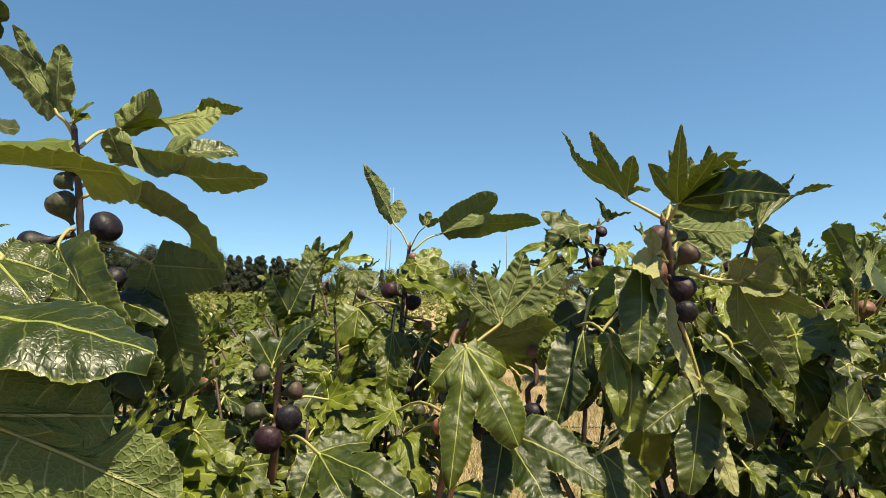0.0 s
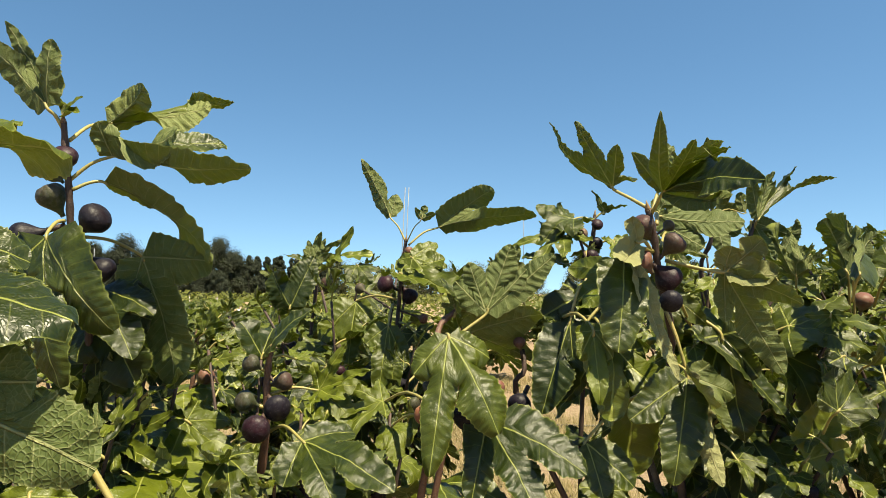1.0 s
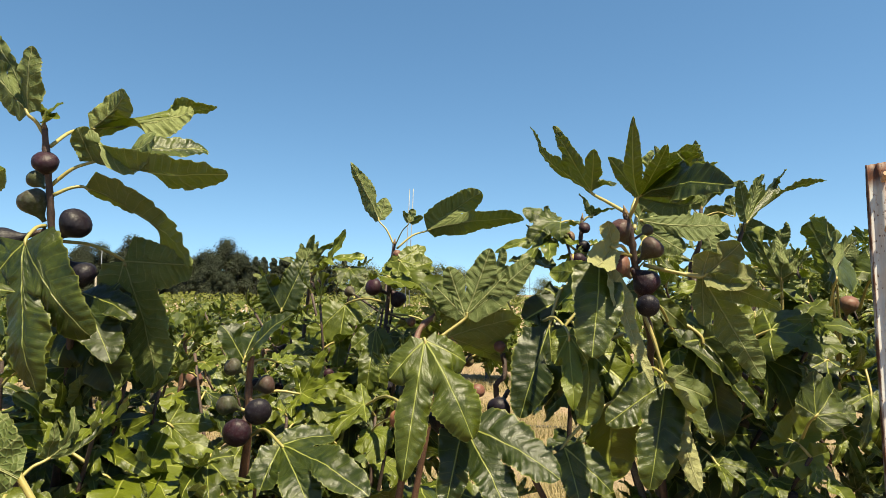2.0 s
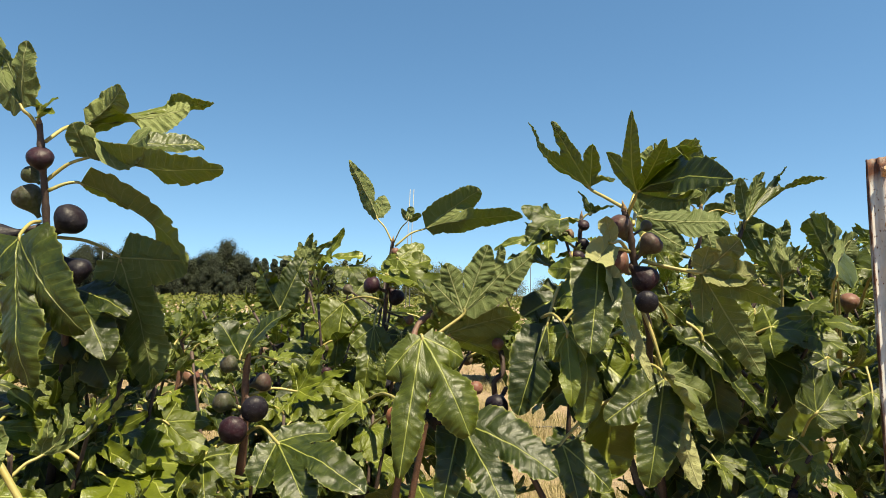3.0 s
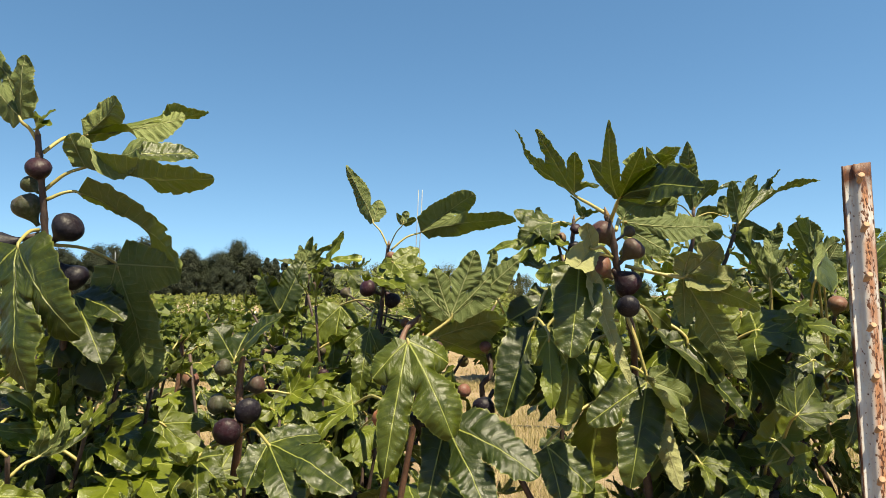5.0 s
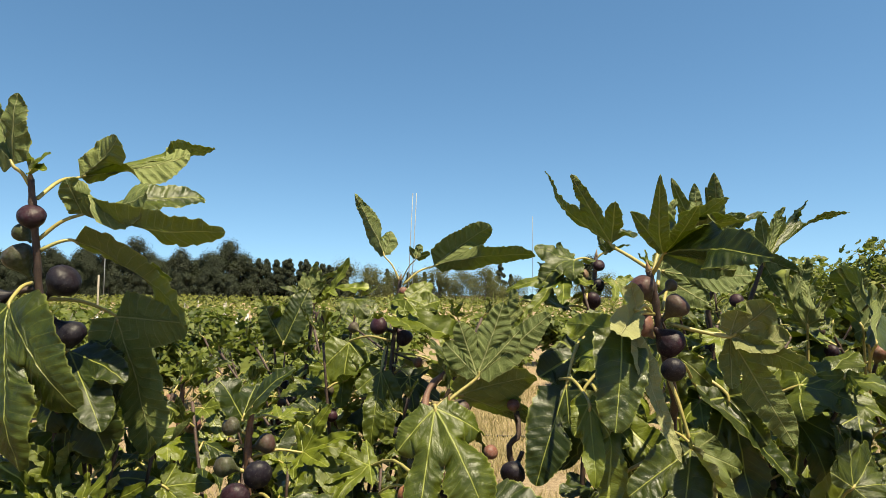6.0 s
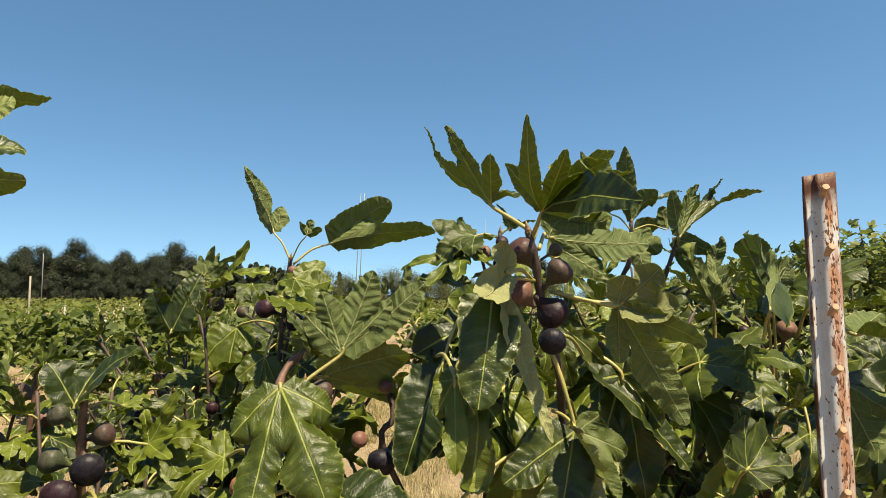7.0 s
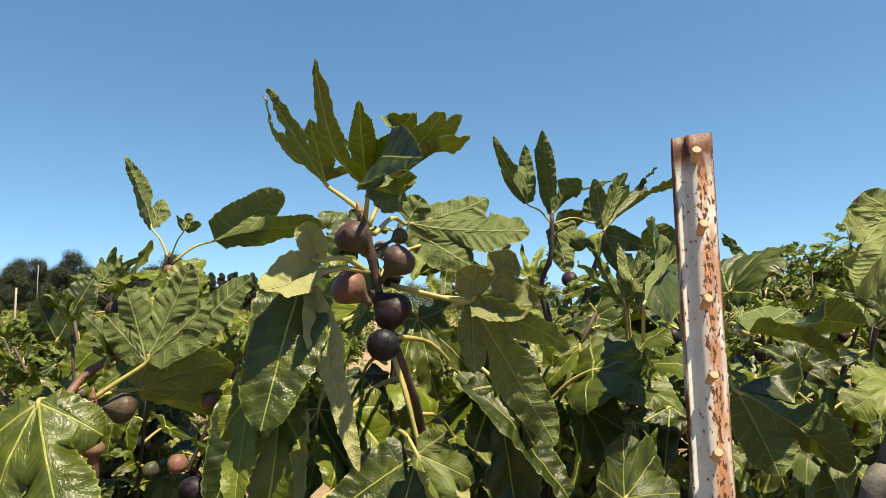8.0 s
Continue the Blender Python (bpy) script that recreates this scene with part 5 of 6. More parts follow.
# crown over the cluster of figs
hero(TREE_C, (0.341, 1.289, 1.770), (0.35, 0.6, 0.7), [((0.236, 1.373, 1.911), 0.0182, -0.1, (0.6, 0.3, 0.7)), ((0.271, 1.265, 1.886), 0.0182, -0.04), ((0.334, 1.216, 1.833), 0.0182, -0.02), ((0.387, 1.330, 1.794), 0.0234, 0.05, (-0.1, -0.6, 0.8))], (0.390, 1.245, 1.727), cuts=(0.53, 0.51, 0.46), hem=0.35, seed=21, ripple=0.0009, blunt=1.9, fold=0.2, sag=-0.02)
hero(TREE_C, (0.405, 1.200, 1.747), (0.05, 0.6, 0.8), [((0.352, 1.190, 1.813), 0.0156, 0.04, (0.4, 0.8, 0.4)), ((0.366, 1.064, 1.849), 0.0163, -0.16, (0.35, 0.75, 0.5)), ((0.411, 1.047, 1.802), 0.0156, -0.04, (0.1, 0.8, 0.5)), ((0.462, 1.050, 1.791), 0.0182, 0.05, (-0.2, 0.8, 0.5)), ((0.467, 0.957, 1.730), 0.0364, 0.06, (-0.85, -0.2, 0.5)), ((0.454, 1.030, 1.716), 0.0182, 0.1, (0.2, 0.95, -0.1))], (0.396, 1.250, 1.711), cuts=(0.57, 0.41, 0.57, 0.85, 0.69), hem=0.3, seed=22, ripple=0.0009, blunt=1.9, fold=0.18, sag=-0.02)
hero(TREE_C, (0.426, 1.290, 1.766), (0.0, 0.6, 0.8), [((0.458, 1.310, 1.850), 0.0182, 0.03), ((0.493, 1.185, 1.833), 0.0234, 0.02), ((0.515, 1.220, 1.837), 0.0169, 0.04), ((0.521, 1.160, 1.800), 0.0221, 0.06)], (0.400, 1.260, 1.710), cuts=(0.52, 0.57, 0.63), hem=0.3, seed=23, ripple=0.0009, blunt=1.9, fold=0.18)
hero(TREE_C, (0.443, 1.373, 1.727), (0.05, 0.5, 0.86), [((0.463, 1.380, 1.765), 0.0234, 0.03, (-0.3, 0.9, 0.2)), ((0.560, 1.430, 1.772), 0.026, 0.08, (0, 0.85, -0.4)), ((0.621, 1.404, 1.721), 0.0364, 0.05, (0, 0.85, -0.45)), ((0.534, 1.385, 1.667), 0.0312, 0.08, (0, 0.6, -0.2))], (0.408, 1.250, 1.698), cuts=(0.57, 0.83, 0.57), hem=0.5, seed=24, ripple=0.0009, fold=0.08)
hero(TREE_C, (0.334, 1.174, 1.636), (0.15, -0.75, 0.65), [((0.310, 1.107, 1.488), 0.039, 0.03)], (0.403, 1.255, 1.651), cuts=0.71, hem=0.55, seed=25, fold=0.06, curl=-0.1)
hero(TREE_C, (0.345, 1.165, 1.634), (-0.3, 0.9, -0.2), [((0.405, 1.126, 1.443), 0.0123, 0.03)], (0.400, 1.255, 1.651), cuts=0.34, hem=0.4, seed=26, fold=-0.35, scorch=1)
hero(TREE_C, (0.354, 1.165, 1.659), (0.0, 0.92, -0.35), [((0.344, 1.154, 1.701), 0.0182, 0.04), ((0.313, 1.090, 1.625), 0.0286, 0.1)], (0.400, 1.255, 1.651), cuts=0.86, hem=0.3, seed=27, fold=-0.06, scorch=1, blunt=1.7)
hero(TREE_C, (0.524, 1.256, 1.616), (0.0, 0.8, -0.5), [((0.532, 1.240, 1.660), 0.0234, 0.04), ((0.577, 1.220, 1.671), 0.026, 0.08), ((0.602, 1.220, 1.614), 0.026, 0.12)], (0.427, 1.270, 1.636), cuts=(0.86, 0.71), hem=0.5, seed=28, fold=0.0, scorch=1, sag=-0.02, curl=-0.2)
hero(TREE_C, (0.526, 1.259, 1.614), (-0.05, 0.85, 0.5), [((0.637, 1.212, 1.560), 0.0221, 0.05, (0.1, 0.75, 0.65)), ((0.629, 1.271, 1.439), 0.0312, 0.04), ((0.531, 1.270, 1.529), 0.0182, 0.04)], (0.427, 1.270, 1.636), cuts=(0.48, 0.57), hem=0.3, seed=31, fold=0.06, sag=-0.02)
hero(TREE_C, (0.516, 1.409, 1.516), (0.45, -0.55, 0.7), [((0.673, 1.340, 1.328), 0.0312, 0.05)], (0.434, 1.280, 1.572), cuts=0.46, hem=0.4, seed=29, ripple=0.0009, fold=0.3)
hero(TREE_C, (0.461, 1.267, 1.431), (-0.05, -0.85, 0.5), [((0.354, 1.237, 1.362), 0.0312, 0.06), ((0.418, 1.207, 1.264), 0.0364, 0.06)], (0.430, 1.280, 1.547), cuts=0.57, seed=30, hem=0.6)
hero(TREE_C, (0.464, 1.271, 1.429), (0.2, 0.75, -0.5), [((0.520, 1.247, 1.372), 0.0234, 0.1), ((0.475, 1.227, 1.322), 0.0234, 0.1), ((0.510, 1.237, 1.254), 0.0208, 0.12)], (0.430, 1.280, 1.547), cuts=0.63, seed=32, hem=0.4, scorch=1)
# broad hanging leaf and its neighbours
hero(TREE_F, (0.048, 1.184, 1.505), (0.1, -0.8, 0.6), [((-0.006, 1.150, 1.446), 0.026, 0.05), ((0.024, 1.090, 1.301), 0.0273, 0.06), ((0.129, 1.110, 1.363), 0.0416, 0.08), ((0.117, 1.190, 1.469), 0.0286, 0.05)], (0.032, 1.270, 1.473), cuts=(0.8, 0.48, 0.8), hem=0.5, seed=41, fold=0.02, curl=-0.3)
hero(TREE_F, (0.112, 1.304, 1.541), (-0.1, 0.62, 0.78), [((0.055, 1.310, 1.598), 0.0234, 0.03, (0.2, 0.85, -0.4)), ((0.080, 1.310, 1.633), 0.0234, 0.03, (0.1, 0.85, -0.4)), ((0.158, 1.320, 1.668), 0.0286, 0.04, (0.1, 0.85, -0.35)), ((0.187, 1.320, 1.621), 0.0208, 0.03, (0, 0.85, -0.4)), ((0.240, 1.320, 1.649), 0.0286, 0.05, (-0.1, 0.85, -0.4))], (0.031, 1.270, 1.473), cuts=(0.52, 0.46, 0.46, 0.48), hem=0.4, seed=42, ripple=0.0009, fold=0.2, sag=0.0)
hero(TREE_F, (0.078, 1.360, 1.499), (0.1, 0.75, 0.65), [((0.100, 1.340, 1.537), 0.0208, 0.04), ((0.215, 1.320, 1.538), 0.0338, 0.05), ((0.206, 1.400, 1.444), 0.026, 0.06)], (0.031, 1.270, 1.473), cuts=0.76, hem=0.5, seed=43)
hero(TREE_F, (0.112, 1.190, 1.366), (0.1, -0.6, 0.78), [((0.086, 1.130, 1.247), 0.026, 0.05), ((0.189, 1.080, 1.241), 0.0338, 0.06), ((0.262, 1.120, 1.300), 0.0442, 0.08)], (0.027, 1.200, 1.354), cuts=(0.57, 0.48), hem=0.7, seed=44)
hero(TREE_G, (-0.200, 1.220, 1.322), (0.0, -0.55, 0.83), [((-0.219, 1.170, 1.259), 0.0312, 0.05), ((-0.122, 1.120, 1.244), 0.0364, 0.08), ((-0.031, 1.120, 1.268), 0.039, 0.08), ((-0.121, 1.270, 1.329), 0.0312, 0.05)], (-0.316, 1.390, 1.298), cuts=(0.69, 0.57, 0.63), hem=0.5, seed=45)
# lobed crowns of the two thin shoots
hero(TREE_D, (0.861, 1.919, 1.780), (0.1, 0.5, 0.85), [((0.835, 1.897, 1.893), 0.0234, 0.02, (0.2, 0.9, 0.3)), ((0.931, 1.970, 1.921), 0.039, 0.03), ((1.033, 2.052, 1.948), 0.0338, 0.03), ((1.126, 2.019, 1.913), 0.0338, 0.08, (-0.1, 0.35, 0.93))], (0.884, 2.000, 1.764), cuts=(0.48, 0.83, 0.57), hem=0.35, seed=51, ripple=0.0009, blunt=1.9, fold=0.15)
hero(TREE_D, (0.695, 1.950, 1.845), (0.3, 0.7, 0.6), [((0.629, 1.900, 1.914), 0.0156, 0.03, (-0.3, 0.6, 0.8)), ((0.612, 1.900, 1.989), 0.0195, -0.06), ((0.694, 1.970, 1.986), 0.0221, -0.02)], (0.749, 1.950, 1.798), cuts=(0.57, 0.52), hem=0.3, seed=52, blunt=1.9, fold=0.2, thick=0.0018)
hero(TREE_D, (0.750, 1.950, 1.819), (0.0, 0.75, 0.65), [((0.710, 1.930, 1.970), 0.0156, 0.02, (0.3, 0.8, 0.4)), ((0.723, 1.900, 2.003), 0.0247, -0.02, (0.3, 0.8, 0.4)), ((0.818, 1.950, 1.901), 0.0416, 0.08), ((0.936, 2.100, 1.924), 0.026, 0.06, (-0.1, -0.2, 0.97))], (0.749, 1.950, 1.800), cuts=(0.8, 0.44, 0.57), hem=0.35, seed=53, ripple=0.0009, blunt=1.9, fold=0.18)
hero(TREE_D, (0.856, 2.000, 1.810), (0, 0.7, 0.7), [((0.844, 2.000, 1.867), 0.0182, 0.04), ((0.893, 2.020, 1.877), 0.0156, 0.04)], (0.752, 1.950, 1.798), cuts=0.57, seed=54, thick=0.0016)
hero(TREE_D, (0.760, 1.970, 1.801), (0.1, 0.8, 0.5), [((0.837, 1.990, 1.820), 0.026, 0.05), ((0.827, 1.970, 1.741), 0.0286, 0.06), ((0.783, 1.950, 1.687), 0.0286, 0.06)], (0.747, 1.955, 1.770), cuts=(0.69, 0.57), seed=55)
hero(TREE_D, (0.877, 2.000, 1.783), (0.3, 0.8, 0.4), [((0.925, 1.980, 1.676), 0.0234, 0.05), ((0.978, 2.000, 1.746), 0.0234, 0.05)], (0.872, 2.000, 1.740), cuts=0.57, seed=56)
hero(TREE_D, (0.720, 1.197, 1.612), (0.1, 0.8, 0.5), [((0.831, 1.520, 1.741), 0.0442, 0.04, (0.4, 0.8, 0.4)), ((0.802, 1.335, 1.694), 0.0286, 0.04), ((0.827, 1.335, 1.687), 0.0208, 0.04)], (0.732, 1.242, 1.567), thick=0.0019, cuts=(0.69, 0.76), seed=57, ripple=0.0009, fold=0.3, blunt=2.0)
hero(TREE_D, (0.840, 1.200, 1.579), (0.0, 0.6, 0.8), [((0.943, 1.300, 1.605), 0.026, 0.06, (0, 0.8, -0.4)), ((0.987, 1.220, 1.588), 0.039, 0.06), ((0.906, 1.140, 1.554), 0.0312, 0.06)], (0.867, 1.350, 1.565), cuts=(0.69, 0.69), seed=71, ripple=0.001)
hero(TREE_D, (0.859, 1.280, 1.505), (0.0, 0.62, 0.78), [((1.002, 1.360, 1.512), 0.0338, 0.06), ((0.963, 1.220, 1.419), 0.0416, 0.06), ((0.894, 1.250, 1.407), 0.0338, 0.06)], (0.888, 1.420, 1.512), cuts=(0.57, 0.57), seed=72)
# hanging leaves of the middle shoots
hero(TREE_B, (-0.131, 1.810, 1.490), (0.0, -0.85, 0.5), [((-0.186, 1.790, 1.443), 0.026, 0.05), ((-0.145, 1.750, 1.318), 0.0312, 0.06), ((-0.107, 1.760, 1.320), 0.0286, 0.05), ((-0.082, 1.800, 1.384), 0.026, 0.04)], (-0.129, 1.880, 1.543), cuts=(0.76, 0.48, 0.76), hem=0.5, seed=81)
hero(TREE_B, (-0.244, 1.970, 1.548), (-0.1, -0.85, 0.5), [((-0.336, 1.930, 1.443), 0.0416, 0.05), ((-0.255, 1.930, 1.375), 0.039, 0.05), ((-0.197, 1.950, 1.496), 0.026, 0.04)], (-0.122, 1.900, 1.558), cuts=(0.76, 0.57), hem=0.6, seed=82)
hero(TREE_B, (-0.073, 1.840, 1.669), (0.1, -0.75, 0.65), [((-0.111, 1.860, 1.664), 0.0182, 0.03), ((-0.078, 1.820, 1.626), 0.0182, 0.03), ((-0.030, 1.800, 1.620), 0.0221, 0.04), ((0.020, 1.820, 1.640), 0.0234, 0.04), ((-0.011, 1.880, 1.711), 0.0234, 0.03)], (-0.102, 1.900, 1.678), cuts=0.78, hem=0.4, seed=83, blunt=1.9, thick=0.002)
hero(TREE_E, (-0.496, 2.200, 1.526), (0.3, -0.8, 0.45), [((-0.433, 2.250, 1.692), 0.0494, 0.04), ((-0.556, 2.200, 1.638), 0.052, 0.04, (-0.5, -0.7, 0.5))], (-0.460, 2.400, 1.600), cuts=0.69, hem=0.5, seed=84, ripple=0.0005, blunt=2.2)
hero(TREE_G, (-0.319, 1.360, 1.451), (0.0, -0.5, 0.86), [((-0.364, 1.360, 1.518), 0.0338, 0.06, (0.4, -0.6, 0.7)), ((-0.316, 1.420, 1.503), 0.026, 0.06), ((-0.228, 1.380, 1.542), 0.0286, 0.08, (-0.3, -0.6, 0.7))], (-0.309, 1.370, 1.447), cuts=(0.63, 0.52), hem=0.5, seed=85)
hero(TREE_F, (0.268, 1.330, 1.524), (-0.2, -0.9, 0.35), [((0.211, 1.280, 1.363), 0.0416, 0.05), ((0.271, 1.310, 1.454), 0.0234, 0.04)], (0.303, 1.400, 1.600), cuts=0.69, hem=0.6, seed=86)
hero(TREE_C, (0.291, 1.260, 1.527), (0.3, 0.9, 0.3), [((0.318, 1.220, 1.353), 0.0247, 0.05)], (0.385, 1.300, 1.600), hem=0.5, seed=87, cuts=0.46)
hero(TREE_C, (0.286, 1.260, 1.318), (0.1, -0.7, 0.7), [((0.306, 1.220, 1.238), 0.0286, 0.05), ((0.361, 1.240, 1.250), 0.0338, 0.05)], (0.410, 1.330, 1.400), cuts=0.57, hem=0.5, seed=88)
hero(TREE_D, (0.686, 1.320, 1.282), (0.1, -0.95, 0.25), [((0.767, 1.340, 1.418), 0.0416, 0.03), ((0.751, 1.300, 1.311), 0.026, 0.04)], (0.706, 1.400, 1.227), cuts=0.57, hem=0.6, seed=89)
hero(TREE_H, (-0.109, 0.450, 1.445), (0.1, -0.6, 0.8), [((-0.079, 0.430, 1.423), 0.0221, 0.05), ((-0.104, 0.430, 1.424), 0.0221, 0.05)], (-0.161, 0.460, 1.513), cuts=0.57, seed=65, thick=0.0019, sag=0.02)
# leaves close by
hero(TREE_H, (-0.291, 0.460, 1.669), (0.0, 0.4, 0.92), [((-0.160, 0.471, 1.660), 0.0286, 0.05), ((-0.260, 0.560, 1.706), 0.0182, 0.03)], (-0.560, 0.500, 1.660), cuts=0.8, hem=0.5, seed=61, fold=0.05, curl=-0.25)
hero(TREE_H, (-0.256, 0.420, 1.579), (0.0, -0.42, 0.9), [((-0.131, 0.431, 1.561), 0.039, 0.05)], (-0.560, 0.500, 1.500), cuts=0.8, hem=0.5, seed=62, fold=0.05, curl=-0.2)
hero(TREE_H, (-0.216, 0.410, 1.530), (-0.1, 0.85, -0.2), [((-0.116, 0.434, 1.479), 0.0299, 0.08), ((-0.156, 0.440, 1.525), 0.026, 0.06)], (-0.560, 0.500, 1.420), cuts=0.8, hem=0.6, seed=63, fold=-0.1, curl=0.1)
hero(TREE_H, (-0.357, 0.620, 1.622), (0.1, -0.6, 0.8), [((-0.313, 0.660, 1.600), 0.0286, 0.05), ((-0.304, 0.600, 1.581), 0.026, 0.05)], (-0.570, 0.500, 1.550), cuts=0.69, hem=0.5, seed=64)

# ---- fill of the near row: shoots by root and tip ----
grow(TREE_A, (-0.72, 1.25, 0.8), (-0.86, 1.35, 1.62), 1)
grow(TREE_A, (-0.72, 1.25, 0.7), (-0.58, 1.32, 1.42), 2)
grow(TREE_A, (-0.72, 1.25, 0.7), (-0.95, 1.2, 1.40), 3)
grow(TREE_A, (-0.70, 1.2, 0.7), (-0.50, 0.98, 1.35), 1101, nodes=11, size=0.125, figs=0.1)
grow(TREE_A, (-0.70, 1.2, 0.7), (-0.36, 1.02, 1.26), 1102, nodes=11, size=0.125, figs=0.1)
grow(TREE_A, (-0.70, 1.2, 0.7), (-0.62, 0.96, 1.29), 1103, nodes=10, size=0.11, figs=0.1)
grow(TREE_A, (-0.72, 1.25, 0.6), (-0.62, 1.1, 1.28), 4)
grow(TREE_G, (-0.4, 1.5, 0.6), (-0.52, 1.5, 1.28), 5)
grow(TREE_G, (-0.4, 1.5, 0.6), (-0.30, 1.6, 1.30), 6)
grow(TREE_G, (-0.4, 1.5, 0.5), (-0.42, 1.3, 1.15), 7)
grow(TREE_F, (-0.08, 1.4, 0.6), (-0.05, 1.5, 1.30), 8, nodes=7)
grow(TREE_F, (-0.08, 1.4, 0.5), (-0.20, 1.35, 1.16), 9, nodes=7)
grow(TREE_B, (-0.22, 1.85, 0.7), (-0.10, 1.95, 1.58), 10)
grow(TREE_B, (-0.22, 1.85, 0.7), (0.12, 1.9, 1.62), 11)
grow(TREE_B, (-0.22, 1.85, 0.6), (-0.30, 1.9, 1.55), 12)
grow(TREE_E, (-0.42, 2.4, 0.7), (-0.30, 2.4, 1.66), 13)
grow(TREE_E, (-0.42, 2.4, 0.7), (-0.62, 2.45, 1.60), 14)
grow(TREE_E, (-0.42, 2.4, 0.6), (-0.50, 2.3, 1.45), 15)
grow(TREE_C, (0.55, 1.55, 0.9), (0.36, 1.80, 1.72), 16, weep=0.7)
grow(TREE_C, (0.55, 1.55, 0.9), (0.62, 1.60, 1.62), 17, weep=0.7)
grow(TREE_C, (0.55, 1.55, 0.9), (0.75, 1.55, 1.60), 18, weep=0.7)
grow(TREE_C, (0.55, 1.55, 0.8), (0.66, 1.42, 1.40), 19, weep=0.7)
grow(TREE_C, (0.55, 1.55, 0.7), (0.85, 1.45, 1.42), 21, weep=0.7)
grow(TREE_C, (0.55, 1.55, 0.7), (0.70, 1.35, 1.20), 22, weep=0.7)
grow(TREE_D, (1.3, 1.95, 0.8), (0.95, 1.85, 1.66), 23, weep=0.7)
grow(TREE_D, (1.3, 1.95, 0.8), (1.15, 1.8, 1.68), 24, weep=0.7)
grow(TREE_D, (1.3, 1.95, 0.8), (1.35, 1.75, 1.66), 25, weep=0.7)
grow(TREE_D, (1.3, 1.95, 0.7), (1.10, 1.55, 1.45), 26, weep=0.7)
grow(TREE_D, (1.3, 1.95, 0.7), (1.25, 1.45, 1.45), 27, weep=0.7)
grow(TREE_D, (1.3, 1.95, 0.6), (1.00, 1.45, 1.25), 28, weep=0.7)
grow(TREE_D, (1.3, 1.95, 0.7), (1.55, 1.7, 1.65), 29, weep=0.7)
grow(TREE_D, (1.3, 1.95, 0.7), (0.80, 1.95, 1.55), 30, weep=0.7)
grow(TREE_H, (-0.75, 0.5, 0.8), (-0.60, 0.72, 1.35), 31)
for k, (tree, x, y) in enumerate(((TREE_A, -0.72, 1.25), (TREE_G, -0.4, 1.5), (TREE_F, -0.08, 1.4), (TREE_C, 0.72, 1.5), (TREE_D, 1.3, 1.95), (TREE_E, -0.42, 2.4), (TREE_B, -0.22, 1.85))):
    # low leafy side shoots round each stool
    lows = random.Random(300 + k)
    for i in range(9 if tree in (TREE_C, TREE_D) else 2 if tree in (TREE_F, TREE_B) else 5):
        a = 6.28 * i / 5 + lows.uniform(-0.4, 0.4)
        far = lows.uniform(0.16, 0.42)
        grow(tree, (x, y, 0.45), (x + far * math.cos(a), y + 0.6 * far * math.sin(a), lows.uniform(0.95, 1.34)), 400 + 20 * k + i, nodes=9, start=0.35, figs=0.2, weep=0.4)
for k, (tree, x, y) in enumerate(((TREE_I, 1.75, 2.5), (TREE_J, 1.25, 2.8))):
    # upright shoots of the trees that close the view behind the post
    ups = random.Random(700 + k)
    for i in range(11):
        a = 6.28 * i / 11
        far = ups.uniform(0.2, 0.6)
        grow(tree, (x, y, 0.7), (x + far * math.cos(a), y + 0.6 * far * math.sin(a), ups.uniform(1.45, 1.76)), 800 + 20 * k + i, nodes=11, size=0.17, figs=0.25)
for k, (x, y, z) in enumerate(((-0.62, 1.12, 1.30), (-0.50, 1.18, 1.38), (-0.74, 1.10, 1.42), (-0.36, 1.25, 1.26), (-0.48, 1.35, 1.40), (-0.66, 1.38, 1.46), (-0.58, 1.05, 1.16), (-0.84, 1.22, 1.30))):
    grow(TREE_A if x < -0.49 else TREE_G, (-0.66, 1.28, 0.6), (x, y, z), 900 + k, nodes=12, size=0.155, figs=0.2)
for k, (x, y, z) in enumerate(((-0.75, 1.55, 1.48), (-0.92, 1.60, 1.50), (-0.62, 1.72, 1.44), (-1.02, 1.40, 1.50), (-0.50, 1.26, 1.42), (-0.86, 1.28, 1.50), (-0.69, 1.20, 1.46), (-1.10, 1.85, 1.48), (-0.85, 1.95, 1.46))):
    grow(TREE_A if y < 1.5 else TREE_L, (-0.74, 1.3, 0.6) if y < 1.5 else (-0.85, 1.75, 0.6), (x, y, z), 980 + k, nodes=13, size=0.155, figs=0.2)
for k, (x, y, z) in enumerate(((-0.55, 2.1, 1.52), (-0.35, 2.0, 1.58), (-0.15, 2.15, 1.62), (0.05, 2.2, 1.60), (0.20, 2.1, 1.55), (-0.70, 2.2, 1.50), (-0.25, 1.65, 1.40), (-0.05, 1.70, 1.44))):
    grow(TREE_B if y < 2.12 else TREE_E, (-0.22, 1.95, 0.7), (x, y, z), 930 + k, nodes=11, size=0.125, figs=0.3)
for k, (x, y, z) in enumerate(((-0.10, 1.62, 1.30), (-0.30, 1.52, 1.22), (-0.15, 1.50, 1.12))):
    grow(TREE_F, (-0.05, 1.45, 0.5), (x, y, z), 950 + k, nodes=10, size=0.13, figs=0.2)
for k, (x, y, z) in enumerate(((0.60, 1.27, 1.22), (0.72, 1.30, 1.30), (0.80, 1.42, 1.52))):
    grow(TREE_C, (0.55, 1.55, 0.7), (x, y, z), 960 + k, nodes=11, size=0.14, figs=0.15, weep=0.7)
grow(TREE_K, (0.38, 1.95, 0.8), (0.50, 1.95, 1.60), 851)
